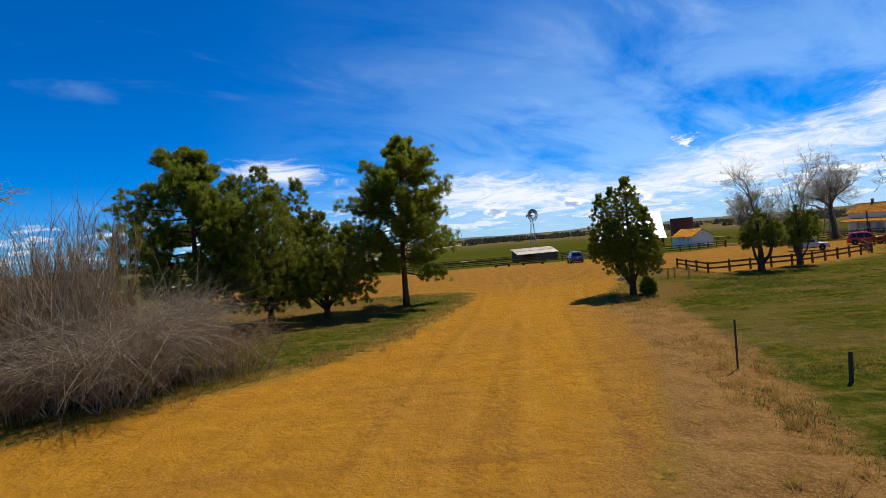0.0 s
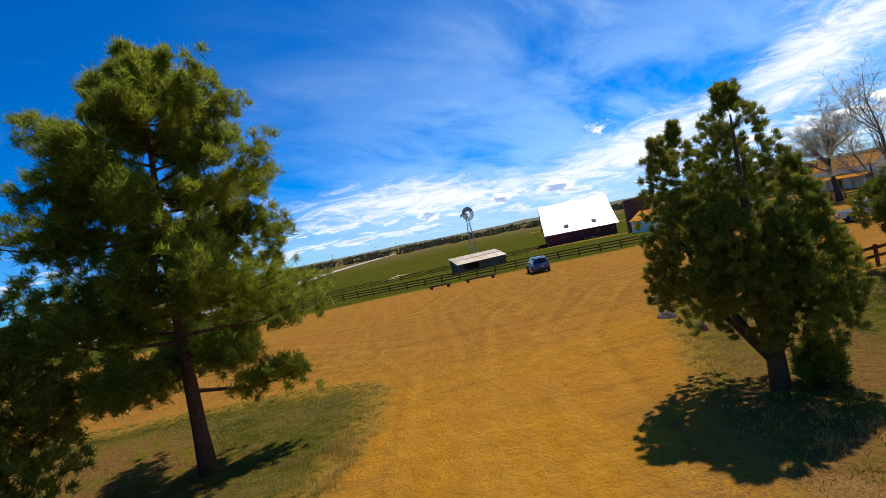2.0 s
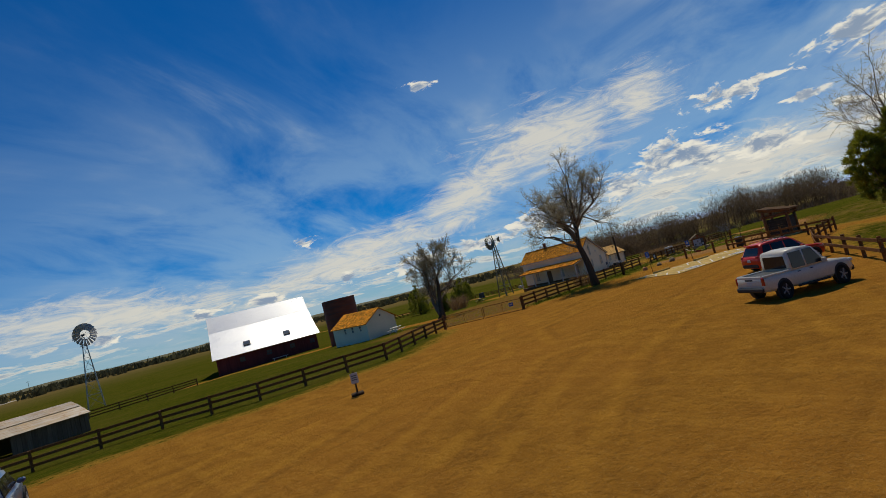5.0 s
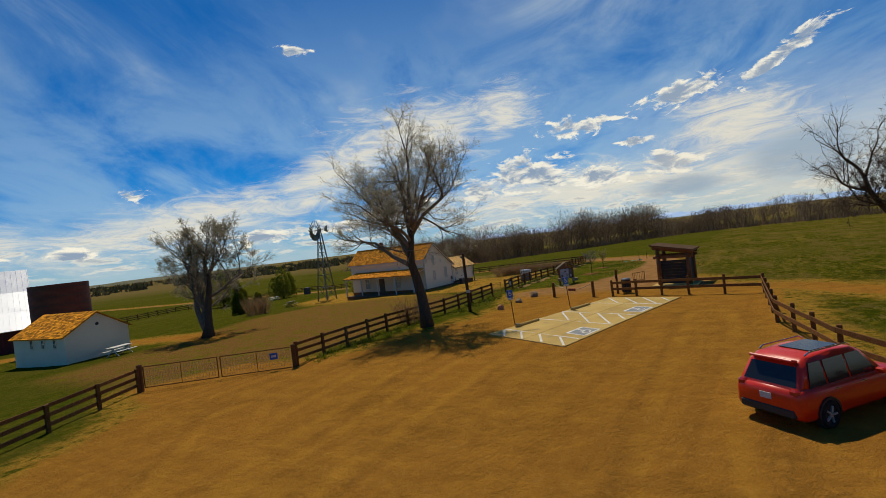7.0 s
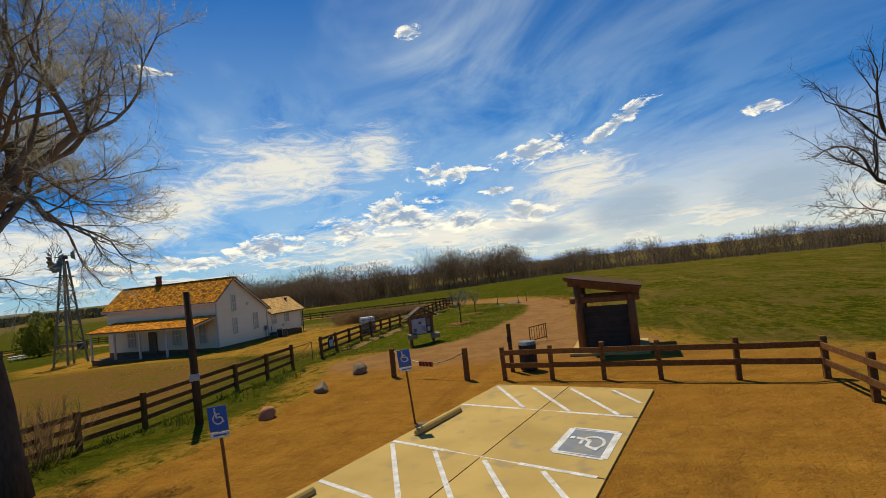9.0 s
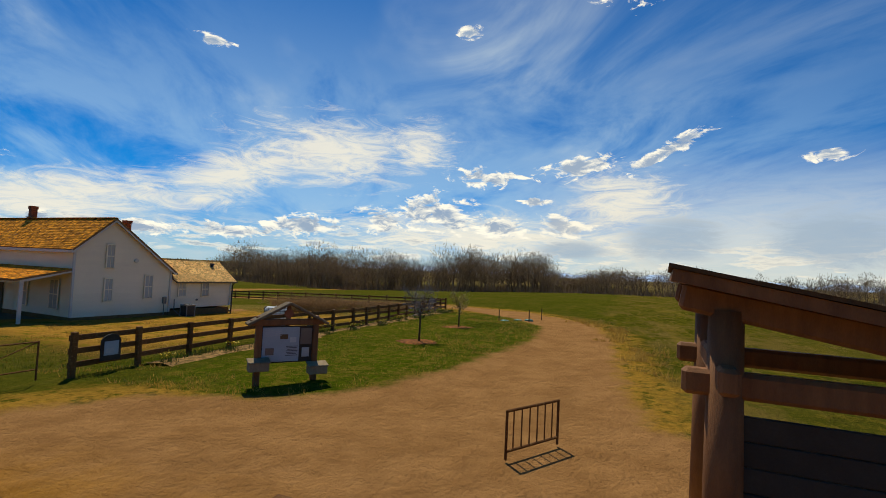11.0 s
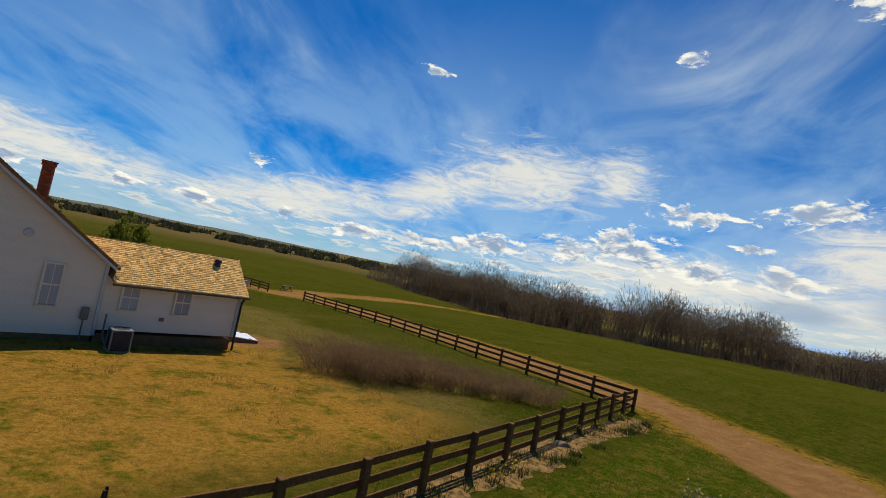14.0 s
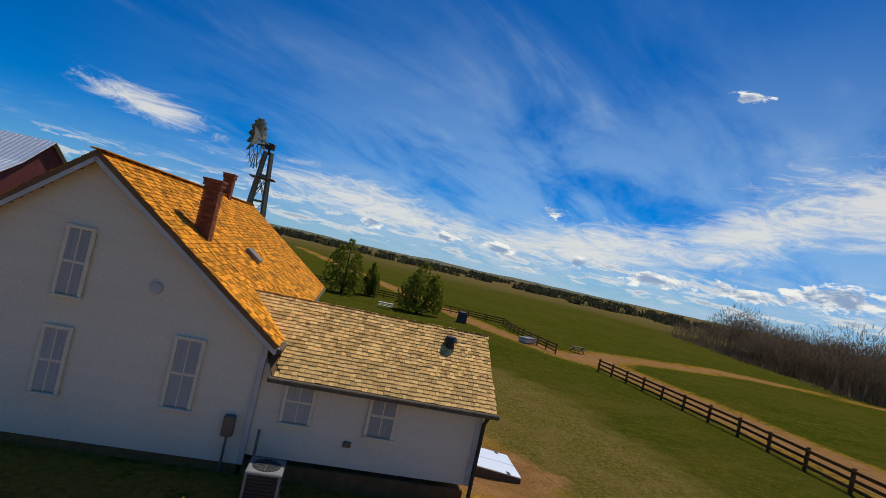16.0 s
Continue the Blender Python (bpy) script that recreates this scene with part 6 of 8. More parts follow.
def hills(name, radius, low, high, a0, a1, mat, label, freq, seed):
    sh = Shape()
    n = 260
    for i in range(n + 1):
        a = radians(a0 + (a1 - a0) * i / n)
        h = low + (high - low) * (0.5 + 0.5 * noise.fractal((i * freq, seed, 0.0), 1.0, 2.0, 5)) * min(1, 8 * i / n, 8 * (n - i) / n)
        x, y = 40 + radius * math.sin(a), 60 + radius * math.cos(a)
        cx, cy = 40 + radius * 0.72 * math.sin(a), 60 + radius * 0.72 * math.cos(a)
        sh.v += [(cx, cy, -9), (x, y, max(-8, h)), (x * 1.3, y * 1.3, -60)]
    for i in range(n):
        sh.f += [(3 * i, 3 * i + 3, 3 * i + 4, 3 * i + 1), (3 * i + 1, 3 * i + 4, 3 * i + 5, 3 * i + 2)]
    return solid(name, sh, mat, None, label, "hills", kind="structure", smooth=True)


M_HILL = material("far_hill", (0.165, 0.145, 0.078), (0.11, 0.105, 0.055), 0.004, 0.95, 0.0, coords="World")
# the mountains' distance haze is put into their light blue base colour
M_MOUNT = material("haze_tinted_mountain", (0.34, 0.50, 0.74), (0.40, 0.56, 0.78), 0.004, 0.95, 0.0, spots=(0.70, 0.76, 0.84), coords="World")
hills("backdrop_hills", 1500, -5, 9, -75, 52, M_HILL, "low brown hills along the horizon", 0.05, 2.0)
hills("backdrop_plain", 1600, -6, 3, 44, 175, M_HILL, "flat brown country along the horizon", 0.05, 3.0)
hills("backdrop_mountains", 3000, 0, 44, 55, 118, M_MOUNT, "far mountain range coloured in pale haze blue", 0.06, 5.0)


# ---- grass ----
def grass_field(name, label, boxes, count, mat, keep, h, w, seed):
    rng = np.random.default_rng(seed)
    out = []
    for (x0, x1, y0, y1), share in boxes:
        n = int(count * share)
        x, y = rng.uniform(x0, x1, n), rng.uniform(y0, y1, n)
        lot, yard, dry, grav = masks(x, y)
        clump = np.array([noise.noise((a * 0.5, b * 0.5, 1.0)) for a, b in zip(x, y)])
        ok = keep(lot, yard, dry, clump)
        x, y = x[ok], y[ok]
        z = np.array([ground_z(a, b) for a, b in zip(x, y)])
        per = 5
        o = np.repeat(np.stack([x, y, z + 0.03], 1), per, 0) + rng.normal(size=(len(x) * per, 3)) * np.array([0.06, 0.06, 0.0])
        d = rng.normal(size=o.shape) * 0.45 + np.array([0, 0, 1.0])
        out.append(blades(rng, o, d, h * rng.uniform(0.4, 1.3, len(o)), w))
    return tagged(new(name, tri_mesh(name, np.concatenate(out), mat)), label, "grass", kind="stuff")


NEAR = [((-16, 3, 12, 44), 0.32), ((8, 24, 8, 48), 0.30), ((74, 106, 66, 94), 0.38)]
grass_field("grass", "short green spring grass in tufts", NEAR, 100000, M_GRASS, lambda lot, yard, dry, c: (lot < -0.3) & (yard < 0.5) & (c > -0.14), 0.075, 0.022, 201)
grass_field("dry_grass", "straw coloured dry grass tufts", NEAR, 34000, M_DRYGRASS, lambda lot, yard, dry, c: (lot < -0.1) & ((lot > -2.2) | (dry > 0) | (c < -0.12)) & (abs(c) > 0.06), 0.13, 0.02, 202)


def fence_tufts():
    """Rank green growth along the foot of the lot fence."""
    rng = np.random.default_rng(203)
    line = [(50.8, 77.2), (57.8, 77.3), (63.2, 76.5), (67.5, 76.7), (71.2, 77.2)]
    out = []
    for (ax, ay), (bx, by) in zip(line, line[1:]):
        n = int(math.hypot(bx - ax, by - ay) * 10)
        for _ in range(n):
            f = rng.random()
            x, y = ax + (bx - ax) * f + rng.normal() * 0.2, ay + (by - ay) * f + rng.normal() * 0.5
            if noise.noise((x * 0.7, y * 0.7, 4.0)) < -0.15:
                continue
            k = 14
            o = np.array(on(x, y, 0.03)) + rng.normal(size=(k, 3)) * np.array([0.09, 0.09, 0.0])
            out.append(blades(rng, o, rng.normal(size=(k, 3)) * 0.45 + np.array([0, 0, 1.0]), rng.uniform(0.10, 0.38, k), 0.035))
    return np.concatenate(out)


tagged(new("fence_grass", tri_mesh("fence_grass", fence_tufts(), M_GRASS)), "rank green grass tufts along the fence foot", "grass", kind="stuff")


def straw_tufts():
    """Clumps of long dry grass along the road shoulders."""
    rng = np.random.default_rng(204)
    out = []
    for line, per_m, wide in (([(5.6, 3), (8.4, 11), (9.6, 16), (11.4, 25), (12.6, 32)], 3.2, 0.55), ([(-9.8, 15.4), (-5.0, 19.8), (-2.2, 23.8), (-0.9, 27.8), (0.3, 32), (1.6, 36)], 6.0, 0.5), ([(80, 64.4), (86, 64.9), (96, 66.0), (104, 69.6)], 3.0, 0.5)):
        for (ax, ay), (bx, by) in zip(line, line[1:]):
            for _ in range(int(math.hypot(bx - ax, by - ay) * per_m)):
                f, k = rng.random(), 46
                x, y = ax + (bx - ax) * f + rng.normal() * wide, ay + (by - ay) * f + rng.normal() * wide
                size = rng.uniform(0.12, 0.42)
                o = np.array(on(x, y, 0.03)) + rng.normal(size=(k, 3)) * np.array([size * 0.4, size * 0.4, 0.0])
                out.append(blades(rng, o, rng.normal(size=(k, 3)) * 0.6 + np.array([0, 0, 0.9]), size * rng.uniform(0.5, 1.2, k), 0.018))
    return np.concatenate(out)


tagged(new("straw_tufts", tri_mesh("straw_tufts", straw_tufts(), M_DRYGRASS)), "long straw coloured grass clumps along the road edges", "grass", kind="stuff")


# ---- windmills ----
def windmill(x, y, hub, wheel_r, face, label, mat, base_w=1.15, fold=0.0, bar=1.0):
    """A farm windpump: four-legged braced tower, platform, wheel of sheet blades and a tail vane. face: the wheel's heading in degrees."""
    z0 = ground_z(x, y)
    H = hub - z0
    t = thing("windmill", (x, y, z0 - 0.05), 0, label, "windmill", "farm windmills")
    top = 0.16
    th = H - 0.35

    def leg(sx, sy, z):
        f = 1 - z / th
        return Vector((sx * (top + (base_w - top) * f), sy * (top + (base_w - top) * f), z))
    corners = ((-1, -1), (1, -1), (1, 1), (-1, 1))
    for sx, sy in corners:
        part("leg", Shape().beam(leg(sx, sy, -0.1), leg(sx, sy, th), 0.09 * bar, 0.09 * bar, 0.01), mat, t)
    levels = [th * f for f in (0.02, 0.2, 0.38, 0.55, 0.71, 0.86)]
    for a, b in zip(levels, levels[1:]):
        for i in range(4):
            c0, c1 = corners[i], corners[(i + 1) % 4]
            part("girt", Shape().beam(leg(*c0, b), leg(*c1, b), 0.05 * bar, 0.05 * bar, 0), mat, t)
            part("brace", Shape().tube(leg(*c0, a), leg(*c1, b), 0.014 * bar, None, 5), mat, t)
            part("brace", Shape().tube(leg(*c1, a), leg(*c0, b), 0.014 * bar, None, 5), mat, t)
    pf = Shape()
    for i in range(7):
        pf.box((0, -0.55 + i * 0.18, th - 1.55), (1.35, 0.15, 0.05), None, 0.006)
    part("platform", pf, M_GREYWOOD, t)
    head = new("head")
    head.parent = t
    head.matrix_local = pose(0, 0, H, 0, 0, face)
    part("gearbox", Shape().box((0, 0, 0), (0.34, 0.55, 0.38), None, 0.05).tube((0, -0.7, 0), (0, 0.3, 0), 0.06, None, 8).tube((0, 0, -0.5), (0, 0, 0), 0.07, None, 8), M_DARKSTEEL, head)
    n = 18
    for i in range(n):
        a = 2 * math.pi * i / n
        rad = Vector((math.cos(a), 0, math.sin(a)))
        tan = Vector((-math.sin(a), 0, math.cos(a)))
        tw = Vector((0, 0.5, 0))
        w0, w1 = wheel_r * 0.07, wheel_r * 0.155
        r0, r1 = wheel_r * 0.40, wheel_r
        c = Vector((0, -0.75, 0))
        q = [c + rad * r0 - (tan + tw) * w0, c + rad * r0 + (tan + tw) * w0, c + rad * r1 + (tan + tw) * w1, c + rad * r1 - (tan + tw) * w1]
        part("blade", Shape().slab(*q, 0.012), mat, head)
    for rr in (0.48, 0.88):
        rims = Shape()
        for i in range(36):
            a0, a1 = 2 * math.pi * i / 36, 2 * math.pi * (i + 1) / 36
            rims.beam((wheel_r * rr * math.cos(a0), -0.71, wheel_r * rr * math.sin(a0)), (wheel_r * rr * math.cos(a1), -0.71, wheel_r * rr * math.sin(a1)), 0.03, 0.03, 0)
        part("wheel_rim", rims, mat, head)
    for i in range(6):
        a = 2 * math.pi * i / 6
        part("spoke", Shape().tube((0, -0.72, 0), (wheel_r * 0.9 * math.cos(a), -0.72, wheel_r * 0.9 * math.sin(a)), 0.02, None, 5), mat, head)
    fold_m = pose(0, 0, 0, 0, 0, fold)
    part("tail_bone", Shape().beam((0, 0.2, 0.05), (0, wheel_r * 1.25, 0.05), 0.05, 0.06).beam((0, 0.2, 0.3), (0, wheel_r * 1.2, 0.1), 0.03, 0.03), mat, head, m=fold_m)
    vane = Shape().prism([(wheel_r * 1.05, -0.22), (wheel_r * 1.72, -0.5), (wheel_r * 1.60, 0.08), (wheel_r * 1.72, 0.55), (wheel_r * 1.05, 0.28)], "x", -0.012, 0.012)
    part("tail_vane", vane, M_TIN if mat is M_STEEL else mat, head, m=fold_m)
    return t


M_MILLPALE = material("weathered_tin", (0.22, 0.21, 0.14), (0.14, 0.13, 0.08), 2, 0.5, 0.1, metal=0.3, vary=0.2)
M_MILLTIN = material("bright_mill_tin", (0.52, 0.50, 0.45), (0.36, 0.34, 0.30), 3, 0.5, 0.1, metal=0.3, vary=0.12)
windmill(26.0, 156.0, 10.0, 1.95, 24, "tall grey steel windmill with tail vane in the pasture", M_MILLTIN, 1.2)
windmill(85.5, 112.1, 8.45, 1.45, -100, "old steel farm windmill with folded tail behind the farmhouse", M_MILLPALE, 0.95, -95, 1.9)


# ---- vehicles ----
M_TYRE = material("tyre_rubber", (0.02, 0.02, 0.02), (0.03, 0.028, 0.026), 8, 0.85, 0.2)
M_RIM = material("alloy_rim", (0.42, 0.40, 0.37), (0.34, 0.32, 0.30), 4, 0.4, 0.0, metal=0.2)
M_CARGLASS = material("car_glass", (0.012, 0.014, 0.016), (0.018, 0.02, 0.022), 1, 0.08, 0.0, spec=0.45)
M_PLASTIC = material("black_plastic", (0.02, 0.02, 0.021), (0.03, 0.03, 0.03), 6, 0.6, 0.1)
M_TAIL = material("tail_lamp", (0.42, 0.02, 0.015), (0.32, 0.015, 0.01), 5, 0.2, 0.0, coat=0.6)
M_LAMP = material("clear_lamp", (0.6, 0.6, 0.6), (0.5, 0.5, 0.5), 5, 0.15, 0.0, coat=0.6)
M_CHROME = material("chrome", (0.5, 0.5, 0.5), (0.42, 0.42, 0.42), 4, 0.2, 0.0, metal=0.9)
M_PLATE = material("plate_white", (0.55, 0.55, 0.52), (0.45, 0.45, 0.43), 6, 0.5, 0.0)


def paint(name, col):
    return material(name, col, tuple(c * 0.85 for c in col), 0.8, 0.32, 0.0, spec=0.4, coat=0.35, vary=0.0, fine=14)


def loft(stations):
    """A skin over cross-sections: (x, [(half width, z), ...] from the bottom up)."""
    sh = Shape()
    n = len(stations[0][1])
    for x, sec in stations:
        sh.v += [(x, w, z) for w, z in sec] + [(x, -w, z) for w, z in reversed(sec)]
    k = 2 * n
    for i in range(len(stations) - 1):
        for j in range(k):
            sh.f.append((i * k + j, i * k + (j + 1) % k, (i + 1) * k + (j + 1) % k, (i + 1) * k + j))
    sh.f += [tuple(reversed(range(k))), tuple(range((len(stations) - 1) * k, len(stations) * k))]
    return sh


def wheel(parent, x, y, r, w=0.22):
    wh = new("wheel")
    wh.parent = parent
    wh.matrix_local = pose(x, y, r)
    s = 1 if y > 0 else -1
    ty = Shape()
    prof = [(r * 0.66, -w / 2), (r * 0.95, -w / 2), (r, -w * 0.35), (r, w * 0.35), (r * 0.95, w / 2), (r * 0.66, w / 2)]
    n = 24
    for rr, yy in prof:
        ty.v += [(rr * math.cos(2 * math.pi * i / n), yy, rr * math.sin(2 * math.pi * i / n)) for i in range(n)]
    k = len(prof)
    ty.f += [(b * n + i, b * n + (i + 1) % n, ((b + 1) % k) * n + (i + 1) % n, ((b + 1) % k) * n + i) for b in range(k) for i in range(n)]
    part("tyre", ty, M_TYRE, wh, smooth=True)
    rim = Shape().tube((0, -w * 0.30, 0), (0, w * 0.30, 0), r * 0.67, None, 22)
    for i in range(5):
        a = 2 * math.pi * i / 5
        rim.beam((0, s * w * 0.36, 0), (r * 0.62 * math.cos(a), s * w * 0.36, r * 0.62 * math.sin(a)), 0.09, 0.05, 0.01)
    part("rim", rim, M_RIM, wh)


def body_sections(stations, hw):
    """Lower body: x, floor, sill, belt and how full it is in plan."""
    return [(x, [(hw * f * 0.90, z0), (hw * f, z0 + 0.12), (hw * f * 1.0, (z0 + zb) / 2 + 0.08), (hw * f * 0.985, zb - 0.10), (hw * f * 0.92, zb)]) for x, z0, zb, f in stations]


def suv(x, y, turn, col, label, z=0.0, L=4.5, H=1.68, hw=0.91):
    car = thing("suv_car", on(x, y, -0.04), turn, label, "car", "parked vehicles")
    s = L / 4.5
    part("body", loft(body_sections([(-2.25 * s, 0.42, 0.92, 0.80), (-2.2 * s, 0.34, 1.02, 0.90), (-2.0 * s, 0.26, 1.06, 0.98), (-1.3 * s, 0.24, 1.05, 1.0), (0.6 * s, 0.24, 1.03, 1.0),
                                     (1.0 * s, 0.24, 1.02, 0.99), (1.7 * s, 0.24, 0.94, 0.96), (2.1 * s, 0.30, 0.84, 0.86), (2.25 * s, 0.40, 0.72, 0.72)], hw)), col, car, smooth=True)
    cab = [(-2.12 * s, 1.0, 1.04, 0.80, 0.80), (-1.85 * s, 1.02, H - 0.20, 0.84, 0.66), (-1.6 * s, 1.02, H - 0.05, 0.85, 0.64), (-0.6 * s, 1.02, H, 0.85, 0.66), (0.1 * s, 1.02, H - 0.04, 0.85, 0.66),
           (0.35 * s, 1.0, H - 0.14, 0.85, 0.66), (1.02 * s, 0.98, 1.02, 0.84, 0.80)]
    part("cabin", loft([(cx, [(wb, z0), ((wb + wt * 1.02) / 2, (z0 + z1 - 0.03) / 2), (wt * 1.02, z1 - 0.03), (wt * 0.86, z1)]) for cx, z0, z1, wb, wt in cab]), col, car, smooth=True)
    for sd in (1, -1):
        def side(xa, xb, xc, xd, name):
            lo, hi = 1.07, H - 0.17
            yl, yh = ((0.85 - 0.18 * (z_ - 1.02) / (H - 1.06) + 0.014) * sd for z_ in (lo, hi))
            q = [(xa, yl, lo), (xb, yl, lo), (xc, yh, hi), (xd, yh, hi)]
            part(name, Shape().slab(*(q if sd < 0 else q[::-1]), 0.03), M_CARGLASS, car)
        side(-1.80 * s, -1.2 * s, -1.2 * s, -1.62 * s, "side_window")
        side(-1.12 * s, -0.35 * s, -0.35 * s, -1.12 * s, "side_window")
        side(-0.27 * s, 0.72 * s, 0.22 * s, -0.27 * s, "side_window")
        part("mirror", Shape().box((0.62 * s, sd * (hw + 0.06), 1.08), (0.14, 0.22, 0.15), None, 0.04), col, car)
        part("tail_lamp", Shape().box((-2.14 * s, sd * 0.70, 0.98), (0.20, 0.24, 0.20), None, 0.05), M_TAIL, car, "red tail lamp")
        part("headlight", Shape().box((2.04 * s, sd * 0.64, 0.76), (0.26, 0.30, 0.13), None, 0.04), M_LAMP, car, "clear headlight")
        part("roof_rail", Shape().path([(-1.55 * s, sd * 0.60, H - 0.02), (-1.4 * s, sd * 0.61, H + 0.05), (0.0, sd * 0.61, H + 0.05), (0.15 * s, sd * 0.60, H - 0.03)], [0.02] * 4, 6), M_CHROME, car, "bright roof rail")
        for hx in (-0.95, 0.02):
            part("door_handle", Shape().box((hx * s, sd * (hw * 0.985 + 0.012), 0.93), (0.18, 0.03, 0.035), None, 0.01), M_CHROME, car)
        for wx in (-1.34 * s, 1.36 * s):
            arch = Shape()
            for i in range(9):
                a0, a1 = math.pi * i / 9, math.pi * (i + 1) / 9
                arch.beam((wx + 0.40 * math.cos(a0), sd * (hw - 0.005), 0.36 + 0.40 * math.sin(a0)), (wx + 0.40 * math.cos(a1), sd * (hw - 0.005), 0.36 + 0.40 * math.sin(a1)), 0.08, 0.06, 0)
            part("wheel_arch", arch, M_PLASTIC, car)
            part("wheel_well", Shape().tube((wx, sd * (hw - 0.16), 0.36), (wx, sd * (hw + 0.004), 0.36), 0.385, None, 20), M_PLASTIC, car)
            wheel(car, wx, sd * (hw - 0.07), 0.35)
    part("rear_window", Shape().slab((-2.10 * s, 0.70, 1.10), (-2.10 * s, -0.70, 1.10), (-1.87 * s, -0.60, H - 0.24), (-1.87 * s, 0.60, H - 0.24), 0.03), M_CARGLASS, car)
    part("windscreen", Shape().slab((1.00 * s, -0.74, 1.06), (1.00 * s, 0.74, 1.06), (0.38 * s, 0.62, H - 0.15), (0.38 * s, -0.62, H - 0.15), 0.03), M_CARGLASS, car)
    part("bumper", Shape().box((-2.2 * s, 0, 0.46), (0.16, 1.5, 0.24), None, 0.06), M_PLASTIC, car)
    part("bumper", Shape().box((2.17 * s, 0, 0.42), (0.16, 1.4, 0.2), None, 0.06), M_PLASTIC, car)
    part("number_plate", Shape().box((-2.262 * s, 0, 0.80), (0.02, 0.31, 0.16), None, 0.004), M_PLATE, car)
    part("spoiler", Shape().box((-1.88 * s, 0, H - 0.10), (0.24, 1.18, 0.07), Matrix.Rotation(radians(14), 3, "Y"), 0.025), col, car)
    part("roof_glass", Shape().box((-0.55 * s, 0, H - 0.002), (1.1, 0.85, 0.015), None, 0.004), M_CARGLASS, car)
    return car


def pickup(x, y, turn, col, label):
    car = thing("pickup_truck", on(x, y, -0.04), turn, label, "truck", "parked vehicles")
    hw = 0.94
    part("body", loft(body_sections([(-2.72, 0.55, 1.02, 0.92), (-2.66, 0.46, 1.05, 0.97), (-1.9, 0.42, 1.06, 1.0), (-0.9, 0.40, 1.06, 1.0), (0.95, 0.40, 1.07, 1.0), (1.5, 0.40, 1.06, 0.98),
                                     (2.3, 0.42, 1.0, 0.95), (2.6, 0.46, 0.93, 0.86), (2.72, 0.52, 0.80, 0.74)], hw)), col, car, smooth=True)
    part("bed_liner", Shape().box((-1.82, 0, 1.055), (1.55, 1.5, 0.03), None, 0.01), M_PLASTIC, car, "black open truck bed")
    for sd in (1, -1):
        part("bed_side", Shape().box((-1.82, sd * 0.83, 1.09), (1.66, 0.10, 0.09), None, 0.03), col, car)
    part("tailgate", Shape().box((-2.66, 0, 0.90), (0.10, 1.55, 0.46), None, 0.03), col, car)
    H = 1.92
    cab = [(-1.0, 1.04, H - 0.16, 0.87, 0.76), (-0.92, 1.04, H - 0.04, 0.88, 0.75), (-0.2, 1.04, H, 0.88, 0.76), (0.42, 1.04, H - 0.03, 0.88, 0.75), (0.62, 1.04, H - 0.10, 0.88, 0.75), (1.25, 1.02, 1.08, 0.87, 0.84)]
    part("cabin", loft([(cx, [(wb, z0), ((wb + wt * 1.02) / 2, (z0 + z1 - 0.03) / 2), (wt * 1.02, z1 - 0.03), (wt * 0.86, z1)]) for cx, z0, z1, wb, wt in cab]), col, car, smooth=True)
    for sd in (1, -1):
        def side(xa, xb, xc, xd):
            yl, yh = ((0.88 - 0.11 * (z_ - 1.04) / (H - 1.08) + 0.014) * sd for z_ in (1.12, H - 0.14))
            q = [(xa, yl, 1.12), (xb, yl, 1.12), (xc, yh, H - 0.14), (xd, yh, H - 0.14)]
            part("side_window", Shape().slab(*(q if sd < 0 else q[::-1]), 0.03), M_CARGLASS, car)
        side(-0.86, -0.10, -0.10, -0.84)
        side(0.0, 0.98, 0.52, 0.0)
        part("mirror", Shape().box((0.85, sd * 1.04, 1.18), (0.14, 0.24, 0.20), None, 0.04), col, car)
        part("tail_lamp", Shape().box((-2.68, sd * 0.84, 0.90), (0.10, 0.16, 0.34), None, 0.03), M_TAIL, car, "red tail lamp")
        part("headlight", Shape().box((2.58, sd * 0.70, 0.86), (0.22, 0.28, 0.16), None, 0.04), M_LAMP, car, "clear headlight")
        part("step_bar", Shape().tube((-0.85, sd * 0.93, 0.40), (1.05, sd * 0.93, 0.40), 0.045, None, 8), M_PLASTIC, car)
        for hx in (-0.62, 0.12):
            part("door_handle", Shape().box((hx, sd * (hw + 0.012), 0.97), (0.19, 0.03, 0.035), None, 0.01), M_PLASTIC, car)
        for wx in (-1.62, 1.78):
            part("wheel_well", Shape().tube((wx, sd * (hw - 0.2), 0.42), (wx, sd * (hw + 0.004), 0.42), 0.45, None, 22), M_PLASTIC, car)
            wheel(car, wx, sd * (hw - 0.08), 0.39, 0.25)
    part("rear_window", Shape().slab((-1.012, 0.68, 1.16), (-1.012, -0.68, 1.16), (-1.006, -0.64, H - 0.24), (-1.006, 0.64, H - 0.24), 0.03), M_CARGLASS, car)
    part("windscreen", Shape().slab((1.23, -0.76, 1.12), (1.23, 0.76, 1.12), (0.655, 0.68, H - 0.11), (0.655, -0.68, H - 0.11), 0.03), M_CARGLASS, car)
    part("bumper", Shape().box((-2.78, 0, 0.56), (0.16, 1.7, 0.2), None, 0.05), M_PLASTIC, car, "dark rear bumper")
    part("bumper", Shape().box((2.70, 0, 0.52), (0.16, 1.5, 0.24), None, 0.06), M_PLASTIC, car)
    part("grille", Shape().box((2.70, 0, 0.80), (0.06, 0.9, 0.2), None, 0.03), M_PLASTIC, car)
    part("number_plate", Shape().box((-2.725, 0, 0.82), (0.02, 0.31, 0.16), None, 0.004), M_PLATE, car)
